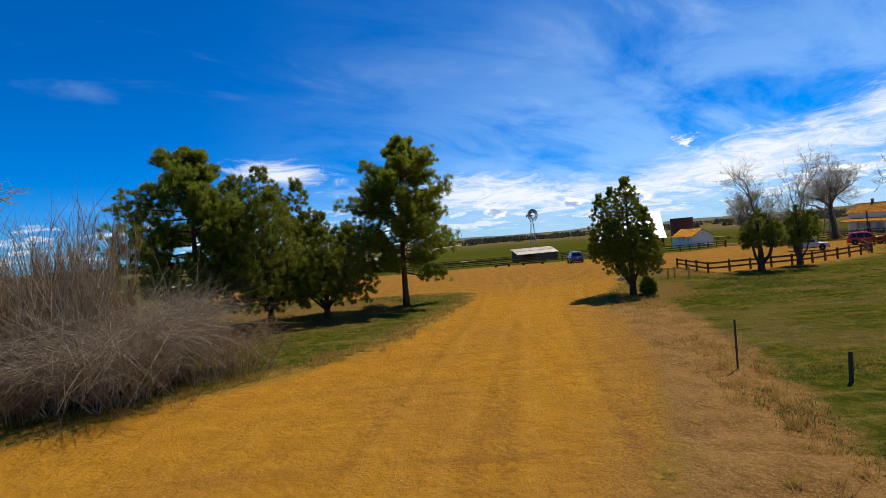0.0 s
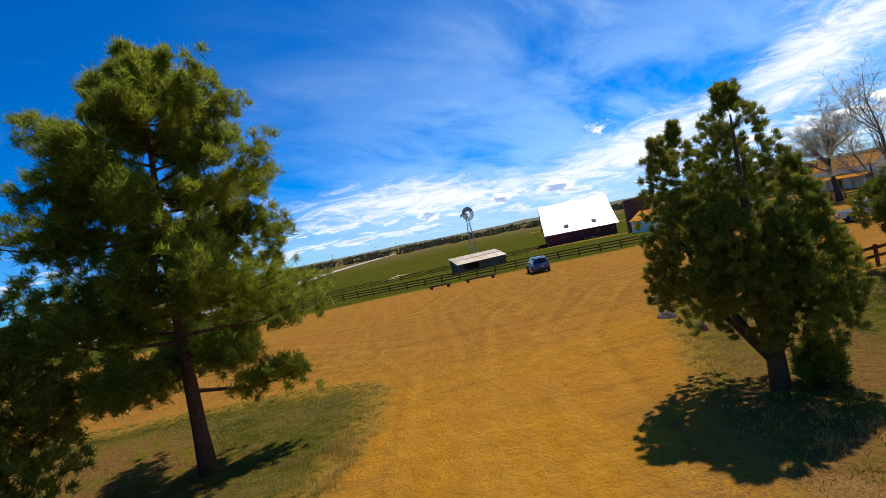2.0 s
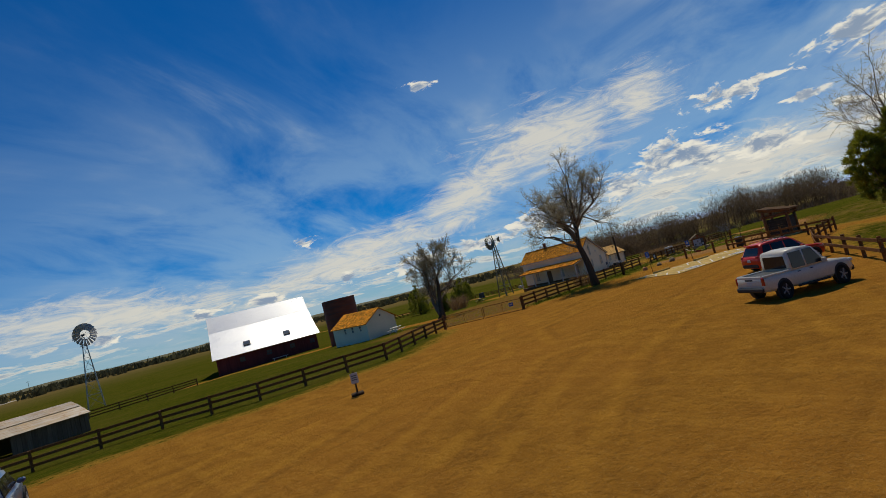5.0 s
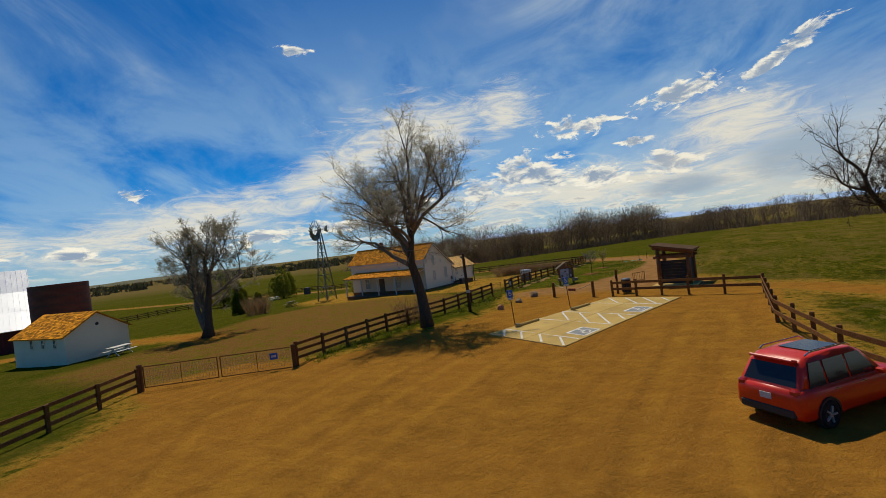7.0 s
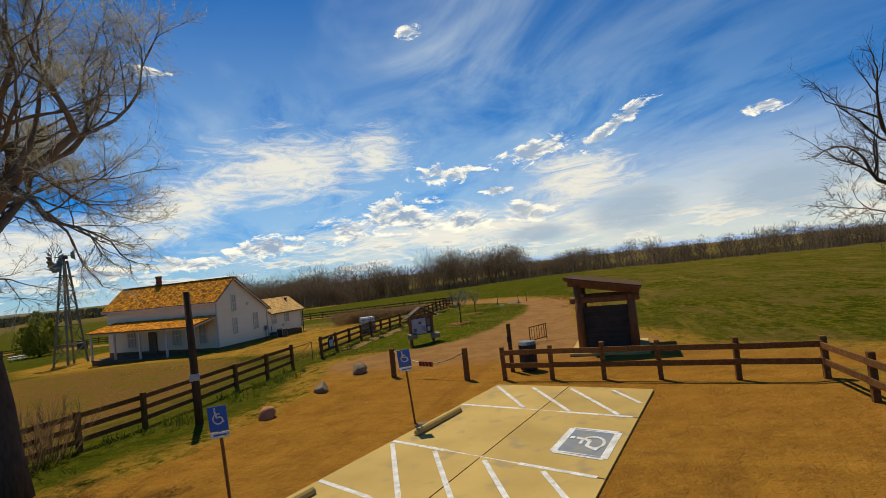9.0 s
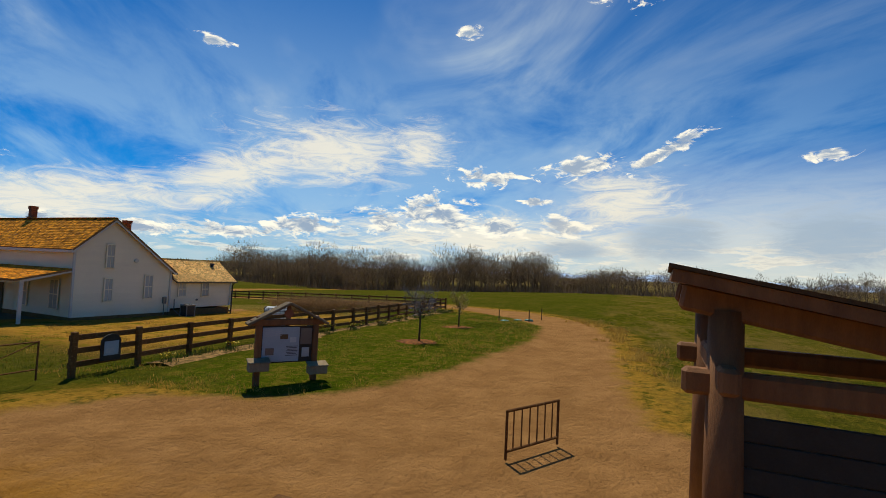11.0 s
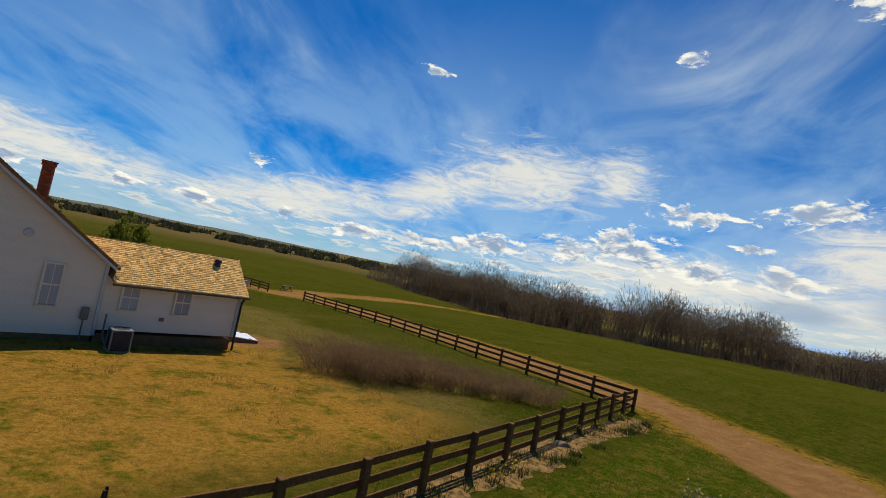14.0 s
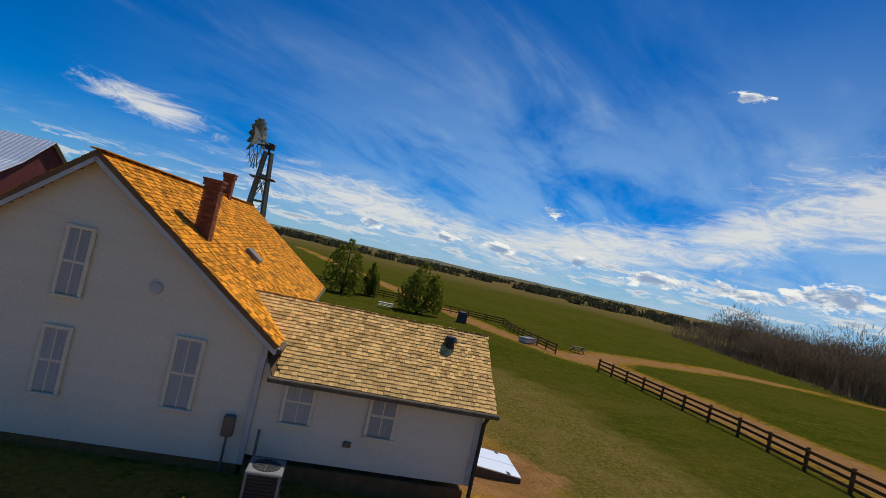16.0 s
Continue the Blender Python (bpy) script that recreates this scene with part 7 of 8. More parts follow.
    part("tailgate_badge", Shape().box((-2.718, 0.0, 0.98), (0.015, 0.5, 0.07), None, 0.004), M_PLASTIC, car)
    car.scale = (0.65, 0.76, 0.84)
    return car


blue_suv = suv(17.8, 69.4, 86, paint("blue_paint", (0.045, 0.085, 0.19)), "metallic blue compact SUV parked by the fence")
pickup(40.3, 55.5, -35, paint("white_car_paint", (0.66, 0.60, 0.49)), "white crew cab pickup parked on the dirt lot")
red_suv = suv(48.7, 58.0, -38, paint("red_paint", (0.70, 0.03, 0.006)), "bright red SUV with roof rails parked by the fence", L=4.7, H=1.80, hw=0.94)
blue_suv.scale = (0.92, 0.92, 0.94)
red_suv.scale = (0.77, 0.80, 0.80)


# ---- entrance shelter ----
M_TIMBER = material("shelter_timber", (0.25, 0.105, 0.034), (0.15, 0.060, 0.021), 2.5, 0.75, 0.3, stretch=(4, 4, 1), fine=35, vary=0.15)
M_DARKBOARD = material("dark_board", (0.05, 0.038, 0.026), (0.035, 0.026, 0.018), 3, 0.8, 0.2)
M_SCREEN = material("green_panel", (0.05, 0.075, 0.065), (0.035, 0.05, 0.045), 3, 0.4, 0.05)
shl = thing("entrance_shelter", on(71.3, 63.9), 0, "brown log entrance shelter with flat sloping roof", "shelter")
shl.matrix_world = pose(71.1, 63.65, ground_z(71.3, 63.9) - 0.05, 0, 0, -4)
part("floor_slab", Shape().box((0, 0, 0.06), (2.7, 2.7, 0.12), None, 0.02), M_CONCRETE, shl)
for px_, py_ in ((-0.86, 0.9), (-0.86, -0.9), (0.86, 0.9), (0.86, -0.9)):
    hgt = 2.50 if py_ > 0 else 2.14
    part("log_post", Shape().tube((px_, py_, 0.1), (px_, py_, hgt), 0.15, 0.125, 14), M_TIMBER, shl, smooth=True)
for px_ in (-0.86, 0.86):
    part("roof_beam", Shape().beam((px_, 1.22, 2.60), (px_, -1.22, 2.16), 0.17, 0.22, 0.03), M_TIMBER, shl)
    part("tie_beam", Shape().beam((px_, 1.2, 1.94), (px_, -1.2, 1.94), 0.15, 0.2, 0.03), M_TIMBER, shl)
for py_ in (0.9, -0.9):
    part("cross_beam", Shape().beam((-1.2, py_, 2.0), (1.2, py_, 2.0), 0.15, 0.2, 0.03), M_TIMBER, shl)
M_ROOFBOARD = material("tarred_roof_board", (0.12, 0.065, 0.03), (0.08, 0.045, 0.022), 3, 0.9, 0.3, stretch=(1, 5, 1))
part("roof_deck", Shape().slab((-1.25, 1.28, 2.80), (1.25, 1.28, 2.80), (1.25, -1.28, 2.32), (-1.25, -1.28, 2.32), 0.09), M_TIMBER, shl)
part("roof_cover", Shape().slab((-1.28, 1.31, 2.84), (1.28, 1.31, 2.84), (1.28, -1.31, 2.355), (-1.28, -1.31, 2.355), 0.03), M_ROOFBOARD, shl, "thin dark board roof cover")
for i in range(8):
    part("wall_board", Shape().box((-0.80, 0, 0.28 + i * 0.19), (0.05, 1.75, 0.185), None, 0.008), M_DARKBOARD, shl)
    part("wall_board", Shape().box((0.15, -0.86, 0.28 + i * 0.19), (1.7, 0.05, 0.185), None, 0.008), M_DARKBOARD, shl)
part("notice_panel", Shape().box((0.5, 0.86, 1.05), (0.8, 0.05, 1.0), None, 0.01), M_SCREEN, shl, "dark green notice panel")
part("notice_sheet", Shape().box((0.40, 0.895, 1.25), (0.35, 0.012, 0.26), None, 0.003), M_PLATE, shl)

# bicycle rack by the path
rack = thing("bicycle_rack", on(73.6, 66.6), -30, "small rusty bicycle rack beside the path", "rack")
part("frame", Shape().beam((-0.6, 0, 0.7), (0.6, 0, 0.7), 0.04, 0.04).beam((-0.6, 0, 0.12), (0.6, 0, 0.12), 0.04, 0.04).beam((-0.6, 0, 0), (-0.6, 0, 0.72), 0.04, 0.04).beam((0.6, 0, 0), (0.6, 0, 0.72), 0.04, 0.04), M_FENCE, rack)
for i in range(6):
    part("bar", Shape().tube((-0.45 + i * 0.18, 0, 0.12), (-0.45 + i * 0.18, 0, 0.7), 0.012, None, 6), M_FENCE, rack)

# roofed notice board
M_POSTER = material("poster_blue_grey", (0.42, 0.46, 0.48), (0.32, 0.36, 0.39), 2, 0.4, 0.0, vary=0.02)
M_LEAFLET = material("greyed_box_wood", (0.36, 0.27, 0.16), (0.25, 0.185, 0.11), 4, 0.85, 0.3, stretch=(3, 3, 1))
nb = thing("notice_board", on(75.6, 72.8, -0.1), -38, "brown gabled notice board with blue-grey poster", "notice board")
nb.scale = (1.06, 1.06, 1.0)
for px_ in (-0.62, 0.62):
    part("post", Shape().box((px_, 0, 0.85), (0.13, 0.13, 1.8), None, 0.015), M_TIMBER, nb)
part("header", Shape().box((0, 0, 1.60), (1.62, 0.14, 0.14), None, 0.015), M_TIMBER, nb)
part("king_post", Shape().box((0, 0, 1.82), (0.09, 0.08, 0.34), None, 0.01), M_TIMBER, nb)
for s_ in (-1, 1):
    part("roof_board", Shape().beam((s_ * 0.88, 0, 1.56), (0, 0, 2.05), 0.36, 0.06, 0.012), M_GREYWOOD, nb, "weathered grey roof board")
part("emblem", Shape().tube((0, -0.045, 1.80), (0, 0.0, 1.80), 0.10, None, 12), M_BRICK, nb, "round carved emblem")
part("backing", Shape().box((0, 0, 1.08), (1.12, 0.04, 0.86), None, 0.006), M_DARKBOARD, nb)
part("poster", Shape().box((-0.14, -0.026, 1.08), (0.80, 0.012, 0.80), None, 0.003), M_POSTER, nb, "blue-grey information poster")
part("poster_photo", Shape().box((-0.08, -0.034, 1.26), (0.17, 0.006, 0.11)), M_FENCE_PALE, nb)
part("poster_photo", Shape().box((0.12, -0.034, 1.18), (0.14, 0.006, 0.12)), M_PLATE, nb)
part("poster_photo", Shape().box((-0.38, -0.034, 0.92), (0.18, 0.006, 0.16)), M_GLASS, nb)
for i in range(4):
    part("text_bar", Shape().box((-0.32, -0.034, 1.42 - i * 0.045), (0.36, 0.006, 0.016)), M_PLATE, nb)
for i in range(7):
    part("text_bar", Shape().box((0.10, -0.034, 1.03 - i * 0.035), (0.26 - 0.03 * (i % 3), 0.006, 0.014)), M_GLASS, nb)
part("map_sheet", Shape().box((0.41, -0.026, 1.26), (0.26, 0.012, 0.38), None, 0.003), M_GLASS, nb)
part("notice", Shape().box((0.41, -0.028, 0.88), (0.17, 0.01, 0.22), None, 0.003), M_PLATE, nb, "small white paper notice")
for px_, pz_ in ((-0.62, 0.62), (0.66, 0.48)):
    bx = new("leaflet_box")
    bx.parent = nb
    bx.matrix_local = pose(px_, -0.16, pz_)
    part("box", Shape().box((0, 0, 0), (0.42, 0.24, 0.20), None, 0.015), M_LEAFLET, bx)
    part("lid", Shape().box((0, -0.01, 0.13), (0.46, 0.28, 0.035), Matrix.Rotation(radians(14), 3, "X"), 0.008), M_LEAFLET, bx)

plq = thing("plaque", on(74.9, 77.9), 0, "small arched plaque fixed to the yard fence", "plaque")
arch_poly = [(-0.26, 0.35), (0.26, 0.35)] + [(0.26 * math.cos(a), 0.82 + 0.2 * math.sin(a)) for a in np.linspace(0, math.pi, 9)]
part("panel", Shape().prism(arch_poly, "y", -0.16, -0.12), M_DARKBOARD, plq)
part("plate", Shape().box((0.0, -0.168, 0.66), (0.38, 0.012, 0.36), None, 0.004), M_POSTER, plq)
part("photo", Shape().box((-0.04, -0.177, 0.60), (0.22, 0.006, 0.12)), M_PLATE, plq)

# bollards, chain board, bin
for bx_, by_, bh_ in ((68.3, 71.3, 1.0), (67.1, 68.2, 1.0)):
    solid("wooden_bollard", Shape().box((0, 0, bh_ / 2 - 0.05), (0.16, 0.16, bh_ + 0.1), None, 0.02), M_FENCE, Matrix.Translation(on(bx_, by_)), "brown square wooden bollard at the path mouth", "bollard", "path bollards")
chn = thing("chain_barrier", on(67.7, 69.75), 0, "sagging chain with orange striped board", "barrier")
pts_c = []
a_c, b_c = Vector((0.6, 1.55, 0.9)), Vector((-0.6, -1.5, 0.9))
for f in np.linspace(0, 1, 25):
    p = a_c.lerp(b_c, f)
    p.z -= 0.42 * (1 - (2 * f - 1) ** 2)
    pts_c.append(p)
part("chain", Shape().path(pts_c, [0.014] * 25, 5), M_STEEL, chn)
M_ORANGE = material("orange_board", (0.50, 0.09, 0.02), (0.40, 0.07, 0.02), 4, 0.6, 0.05)
bd = part("board", Shape().box((0, 0, 0), (0.03, 0.62, 0.17), None, 0.006), M_ORANGE, chn, "orange and dark striped board", m=pose(0.0, 0.05, 0.46, 0, 0, -21))
for i in range(4):
    part("stripe", Shape().beam((-0.019, -0.24 + i * 0.15, -0.075), (-0.019, -0.18 + i * 0.15, 0.075), 0.006, 0.05, 0, Vector((0, 1, 0))), M_DARKBOARD, bd)
bin_ = thing("litter_bin", on(68.0, 66.3), 0, "round slatted litter bin with pale lid", "bin")
for i in range(14):
    a = 2 * math.pi * i / 14
    part("slat", Shape().box((0.27 * math.cos(a), 0.27 * math.sin(a), 0.42), (0.03, 0.10, 0.80), Matrix.Rotation(a, 3, "Z"), 0.006), M_DARKBOARD, bin_)
part("liner", Shape().tube((0, 0, 0.03), (0, 0, 0.84), 0.245, None, 16), M_DARKSTEEL, bin_)
part("lid", Shape().tube((0, 0, 0.83), (0, 0, 0.92), 0.31, 0.25, 18), M_STEEL, bin_)
pst = thing("sign_post", on(67.95, 66.85), 0, "dark square wooden post with small box", "post")
part("post", Shape().box((0, 0, 0.75), (0.12, 0.12, 1.6), None, 0.012), M_FENCE, pst)
part("box", Shape().box((-0.08, 0, 1.05), (0.06, 0.14, 0.2), None, 0.01), M_DARKBOARD, pst)


# ---- signs ----
def access_sign(x, y, turn, lean):
    t = thing("parking_sign", on(x, y), turn, "blue accessible parking sign on a leaning post", "sign", "parking signs")
    sgn = new("upright")
    sgn.parent = t
    sgn.matrix_local = pose(0, 0, 0, lean[0], lean[1], 0)
    part("post", Shape().box((0, 0, 0.86), (0.045, 0.045, 1.75), None, 0.008), M_FENCE, sgn)
    part("panel", Shape().box((0, -0.035, 1.62), (0.30, 0.012, 0.40), None, 0.003), M_BLUE, sgn, "blue sign panel")
    part("symbol", wheelchair(lambda a, b: (a * 0.30, -0.046, 1.66 + b * 0.30), 1), M_LINE, sgn, "white access symbol")
    part("strip", Shape().box((0, -0.035, 1.36), (0.30, 0.012, 0.09), None, 0.003), M_LINE, sgn)
    part("bar", Shape().box((0, -0.044, 1.36), (0.2, 0.004, 0.025)), M_BLUE, sgn)
    part("foot", Shape().box((0.14, -0.12, 0.03), (0.3, 0.22, 0.10), None, 0.03), M_ROCK_GREY, t)
    return t


access_sign(58.3, 69.85, -68, (0, -3))
access_sign(62.6, 68.3, -68, (2, -4))
sE = thing("notice_sign", on(28.95, 68.0), -25, "small white notice on a low post", "sign")
part("post", Shape().box((0, 0, 0.45), (0.07, 0.07, 0.95), None, 0.008), M_POLE, sE)
part("panel", Shape().box((0, -0.045, 0.66), (0.30, 0.015, 0.42), None, 0.004), M_PLATE, sE)
part("foot", Shape().box((0, 0, 0.03), (0.5, 0.4, 0.10), None, 0.03), M_POLE, sE)
for i in range(3):
    part("text_bar", Shape().box((0, -0.055, 0.76 - i * 0.08), (0.2, 0.004, 0.03)), M_DARKBOARD, sE)

ut = thing("utility_pole", on(63.3, 75.35, -0.1), 0, "short dark wooden pole with a small notice", "pole")
part("pole", Shape().path([(0, 0, 0), (-0.02, 0.02, 2.0), (-0.06, 0.04, 4.05)], [0.115, 0.105, 0.09], 12), M_POLE, ut, smooth=True)
part("notice", Shape().box((-0.15, -0.10, 1.55), (0.28, 0.02, 0.2), Matrix.Rotation(radians(-50), 3, "Z"), 0.004), M_PLATE, ut)

# wire-fence posts by the road
solid("steel_stake", Shape().box((0, 0, 0.72), (0.05, 0.05, 1.55), None, 0.008), M_DARKSTEEL, Matrix.Translation(on(9.35, 15.2)), "thin dark steel fence stake in grass", "stake", "fence stakes")
solid("wooden_stake", Shape().tube((0, 0, -0.1), (0.03, 0, 0.86), 0.055, 0.05, 8), M_POLE, Matrix.Translation(on(11.1, 13.2)), "weathered round wooden fence stake in grass", "stake", "fence stakes")

# yellow posts and a low bench by the juniper
M_YELLOW = material("yellow_paint", (0.80, 0.40, 0.03), (0.62, 0.30, 0.03), 4, 0.6, 0.1)
for x_, y_ in ((18.4, 39.6), (19.1, 38.7), (17.7, 39.2), (19.4, 39.4)):
    solid("yellow_bollard", Shape().tube((0, 0, -0.1), (0, 0, 0.92), 0.07, 0.065, 10), M_YELLOW, Matrix.Translation(on(x_, y_)), "short weathered yellow bollard", "bollard", "yellow bollards")


# ---- rocks ----
def boulder(name, x, y, size, seed, mat, label, sink=0.06):
    bm = bmesh.new()
    bmesh.ops.create_icosphere(bm, subdivisions=3, radius=1.0)
    r = random.Random(seed)
    off = Vector((r.uniform(0, 50), r.uniform(0, 50), r.uniform(0, 50)))
    planes = [Vector((r.gauss(0, 1), r.gauss(0, 1), r.gauss(0, 0.8))).normalized() for _ in range(9)]
    for v_ in bm.verts:
        c = v_.co.copy()
        for p in planes:
            dd = c.dot(p) - 0.68
            if dd > 0:
                c -= p * dd * 0.9
        c *= 1 + 0.09 * noise.noise(c * 2.3 + off) + 0.03 * noise.noise(c * 7 + off)
        v_.co = Vector((c.x * size[0], c.y * size[1], c.z * size[2]))
    me = bpy.data.meshes.new(name)
    bm.to_mesh(me)
    bm.free()
    me.materials.append(mat)
    ob = new(name, me)
    ob.matrix_world = pose(x, y, ground_z(x, y) + size[2] * 0.62 - sink, r.uniform(-8, 8), r.uniform(-8, 8), r.uniform(0, 360))
    return tagged(ob, label, "rock", "boulders")


boulder("boulder", 15.9, 43.7, (0.34, 0.31, 0.36), 1, M_ROCK, "large reddish sandstone boulder in grass")
boulder("boulder", 18.8, 45.4, (0.20, 0.19, 0.30), 2, M_ROCK, "upright reddish sandstone boulder in grass")
boulder("boulder", 20.3, 47.1, (0.28, 0.22, 0.24), 3, M_ROCK, "pale reddish angular boulder by the fence")
boulder("boulder", 14.6, 40.8, (0.48, 0.30, 0.26), 4, M_ROCK_GREY, "flat grey boulder at the grass edge")
boulder("boulder", 14.3, 38.0, (0.28, 0.26, 0.32), 5, M_ROCK, "dark red boulder under a juniper")
boulder("boulder", 69.6, 73.4, (0.46, 0.32, 0.29), 6, M_ROCK_GREY, "dark grey boulder beside the path")
boulder("boulder", 66.6, 73.3, (0.34, 0.27, 0.25), 7, M_ROCK_GREY, "grey boulder beside the path")
boulder("boulder", 63.7, 73.3, (0.32, 0.27, 0.25), 8, M_ROCK, "reddish boulder near the fence")
boulder("boulder", 98.0, 79.2, (0.3, 0.25, 0.22), 9, M_ROCK_GREY, "small dark rock in a flower bed")

# parking timbers along the lot edge
for xa, ya, xb, yb in ((7.0, 76.5, 9.4, 76.0), (11.0, 75.5, 14.5, 74.9)):
    t_ = thing("parking_timber", on((xa + xb) / 2, (ya + yb) / 2), 0, "dark log barrier on short blocks", "barrier", "log barriers")
    d_ = Vector((xb - xa, yb - ya, 0)) / 2
    part("log", Shape().tube(-d_ + Vector((0, 0, 0.30)), d_ + Vector((0, 0, 0.30)), 0.10, 0.09, 9), M_POLE, t_)
    for s_ in (-0.8, 0.8):
        part("block", Shape().box(d_ * s_ + Vector((0, 0, 0.11)), (0.34, 0.3, 0.26), None, 0.03), M_POLE, t_)

# pasture boards lying in the grass
pk = thing("board_stack", on(3.4, 150), 66, "pale boards lying in the pasture", "boards")
for i in range(6):
    part("board", Shape().box((0.2 * (i % 2), i * 0.72 - 1.8, 0.10 + 0.01 * (i % 3)), (5.4, 0.68, 0.08), None, 0.01), M_CONCRETE if i % 3 else M_FENCE_PALE, pk)
pk.scale = (1.7, 0.9, 1.0)


# ---- double gate ----
gt = thing("double_gate", on(46.2, 82.9), math.degrees(math.atan2(77.6 - 82.9, 50.4 - 46.2)), "wide double mesh gate with blue sign", "gate")
GL = math.hypot(50.4 - 46.2, 77.6 - 82.9)
for k in (0, 1):
    leaf_ = new("gate_leaf")
    leaf_.parent = gt
    leaf_.matrix_local = pose(0.12 + k * (GL / 2), 0, 0.05)
    wl_ = GL / 2 - 0.14
    fr = Shape()
    for z_ in (0.12, 1.06):
        fr.tube((0, 0, z_), (wl_, 0, z_), 0.025, None, 8)
    for x_ in (0, wl_ / 2, wl_):
        fr.tube((x_, 0, 0.12), (x_, 0, 1.06), 0.025 if x_ != wl_ / 2 else 0.016, None, 8)
    part("frame", fr, M_FENCE, leaf_)
    mesh_ = Shape()
    for i in range(1, 24):
        mesh_.tube((wl_ * i / 24, 0, 0.12), (wl_ * i / 24, 0, 1.06), 0.004, None, 4, False)
    for i in range(1, 8):
        mesh_.tube((0, 0, 0.12 + 0.94 * i / 8), (wl_, 0, 0.12 + 0.94 * i / 8), 0.004, None, 4, False)
    part("wire_mesh", mesh_, M_STEEL, leaf_)["kind"] = "stuff"
    if k:
        part("sign", Shape().box((wl_ * 0.74, -0.035, 0.74), (0.36, 0.01, 0.30), None, 0.003), M_BLUE, leaf_, "small blue sign")
        part("sign_bar", Shape().box((wl_ * 0.74, -0.043, 0.74), (0.22, 0.004, 0.10)), M_LINE, leaf_)
for x_ in (-0.05, GL + 0.05):
    part("gate_post", Shape().box((x_, 0, 0.58), (0.18, 0.18, 1.3), None, 0.015), M_FENCE, gt)

g2 = thing("garden_gate", on(73.4, 77.9), 0, "open gap with light steel gate by the yard fence", "gate")
part("frame", Shape().tube((-1.7, 0, 0.35), (-0.1, 0, 0.35), 0.02, None, 6).tube((-1.7, 0, 0.98), (-0.1, 0, 0.98), 0.02, None, 6).tube((-1.7, 0, 0.1), (-1.7, 0, 1.0), 0.02, None, 6).tube((-0.1, 0, 0.1), (-0.1, 0, 1.0), 0.02, None, 6).tube((-1.7, 0, 0.35), (-0.1, 0, 0.98), 0.014, None, 6), M_FENCE, g2)


# ---- things in the house yard ----
M_PLASTICWHITE = material("translucent_plastic", (0.80, 0.80, 0.78), (0.70, 0.70, 0.68), 2, 0.4, 0.05, vary=0.02, through_light=0.3)
M_TANKLOW = material("murky_plastic", (0.30, 0.27, 0.21), (0.20, 0.18, 0.14), 3, 0.45, 0.05, vary=0.02)
M_REDLABEL = material("red_label", (0.30, 0.05, 0.04), (0.22, 0.04, 0.03), 5, 0.6, 0.0)
tote = thing("water_tote", on(84.3, 80.25), 38, "white caged plastic water tote on a pallet", "tank")
part("tank", Shape().box((0, 0, 0.91), (1.0, 1.16, 0.46), None, 0.07), M_PLASTICWHITE, tote)
part("tank_lower", Shape().box((0, 0, 0.43), (0.985, 1.145, 0.54), None, 0.06), M_TANKLOW, tote, "murky lower half of the tank")
part("neck", Shape().tube((0, 0, 1.12), (0, 0, 1.19), 0.12, 0.11, 14), M_PLASTICWHITE, tote)
def cage_bar(a_, b_):
    part("cage_bar", Shape().tube(a_, b_, 0.011, None, 5), M_STEEL, tote)


for z_ in (0.2, 0.4, 0.6, 0.8, 1.0, 1.13):
    for s_ in (-1, 1):
        cage_bar((-0.52, s_ * 0.60, z_), (0.52, s_ * 0.60, z_))
        cage_bar((s_ * 0.52, -0.60, z_), (s_ * 0.52, 0.60, z_))
for k in range(7):
    f = -0.52 + k * 1.04 / 6
    for s_ in (-1, 1):
        cage_bar((f, s_ * 0.60, 0.16), (f, s_ * 0.60, 1.15))
        cage_bar((s_ * 0.52, f * 1.15, 0.16), (s_ * 0.52, f * 1.15, 1.15))
pal = Shape()
for k in range(5):
    pal.box((-0.44 + k * 0.22, 0, 0.14), (0.14, 1.2, 0.03), None, 0.005)
for k in (-0.52, 0, 0.52):
    pal.box((0, k, 0.06), (1.0, 0.12, 0.12), None, 0.01)
part("pallet", pal, M_POLE, tote)
part("label_plate", Shape().box((0.0, -0.615, 0.55), (0.36, 0.01, 0.34), None, 0.003), M_REDLABEL, tote, "dark red label plate")
part("tap", Shape().tube((0, -0.58, 0.22), (0, -0.72, 0.2), 0.04, None, 8), M_PLASTIC, tote)

tote.scale = (0.85, 0.85, 1.08)
M_GALV = material("pale_galvanised_sheet", (0.30, 0.295, 0.275), (0.22, 0.215, 0.20), 4, 0.5, 0.05)
ac_u = thing("air_conditioner", on(89.5, 91.4), -4, "grey outdoor air conditioner beside the farmhouse", "air conditioner")
part("base", Shape().box((0, 0, 0.05), (0.86, 0.86, 0.12), None, 0.02), M_CONCRETE, ac_u)
part("body", Shape().box((0, 0, 0.50), (0.70, 0.70, 0.80), None, 0.05), M_DARKSTEEL, ac_u)
for i in range(9):
    for a_ in range(4):
        part("louvre", Shape().box((0, -0.355, 0.18 + i * 0.075), (0.60, 0.02, 0.035), None, 0.004), M_PLASTIC, ac_u, m=pose(0, 0, 0, 0, 0, 90 * a_))
for sx_ in (-1, 1):
    for sy_ in (-1, 1):
        part("corner_post", Shape().box((sx_ * 0.345, sy_ * 0.345, 0.50), (0.06, 0.06, 0.82), None, 0.012), M_GALV, ac_u, "pale grey corner post")
part("top", Shape().box((0, 0, 0.92), (0.76, 0.76, 0.07), None, 0.025), M_GALV, ac_u, "pale grey top plate")
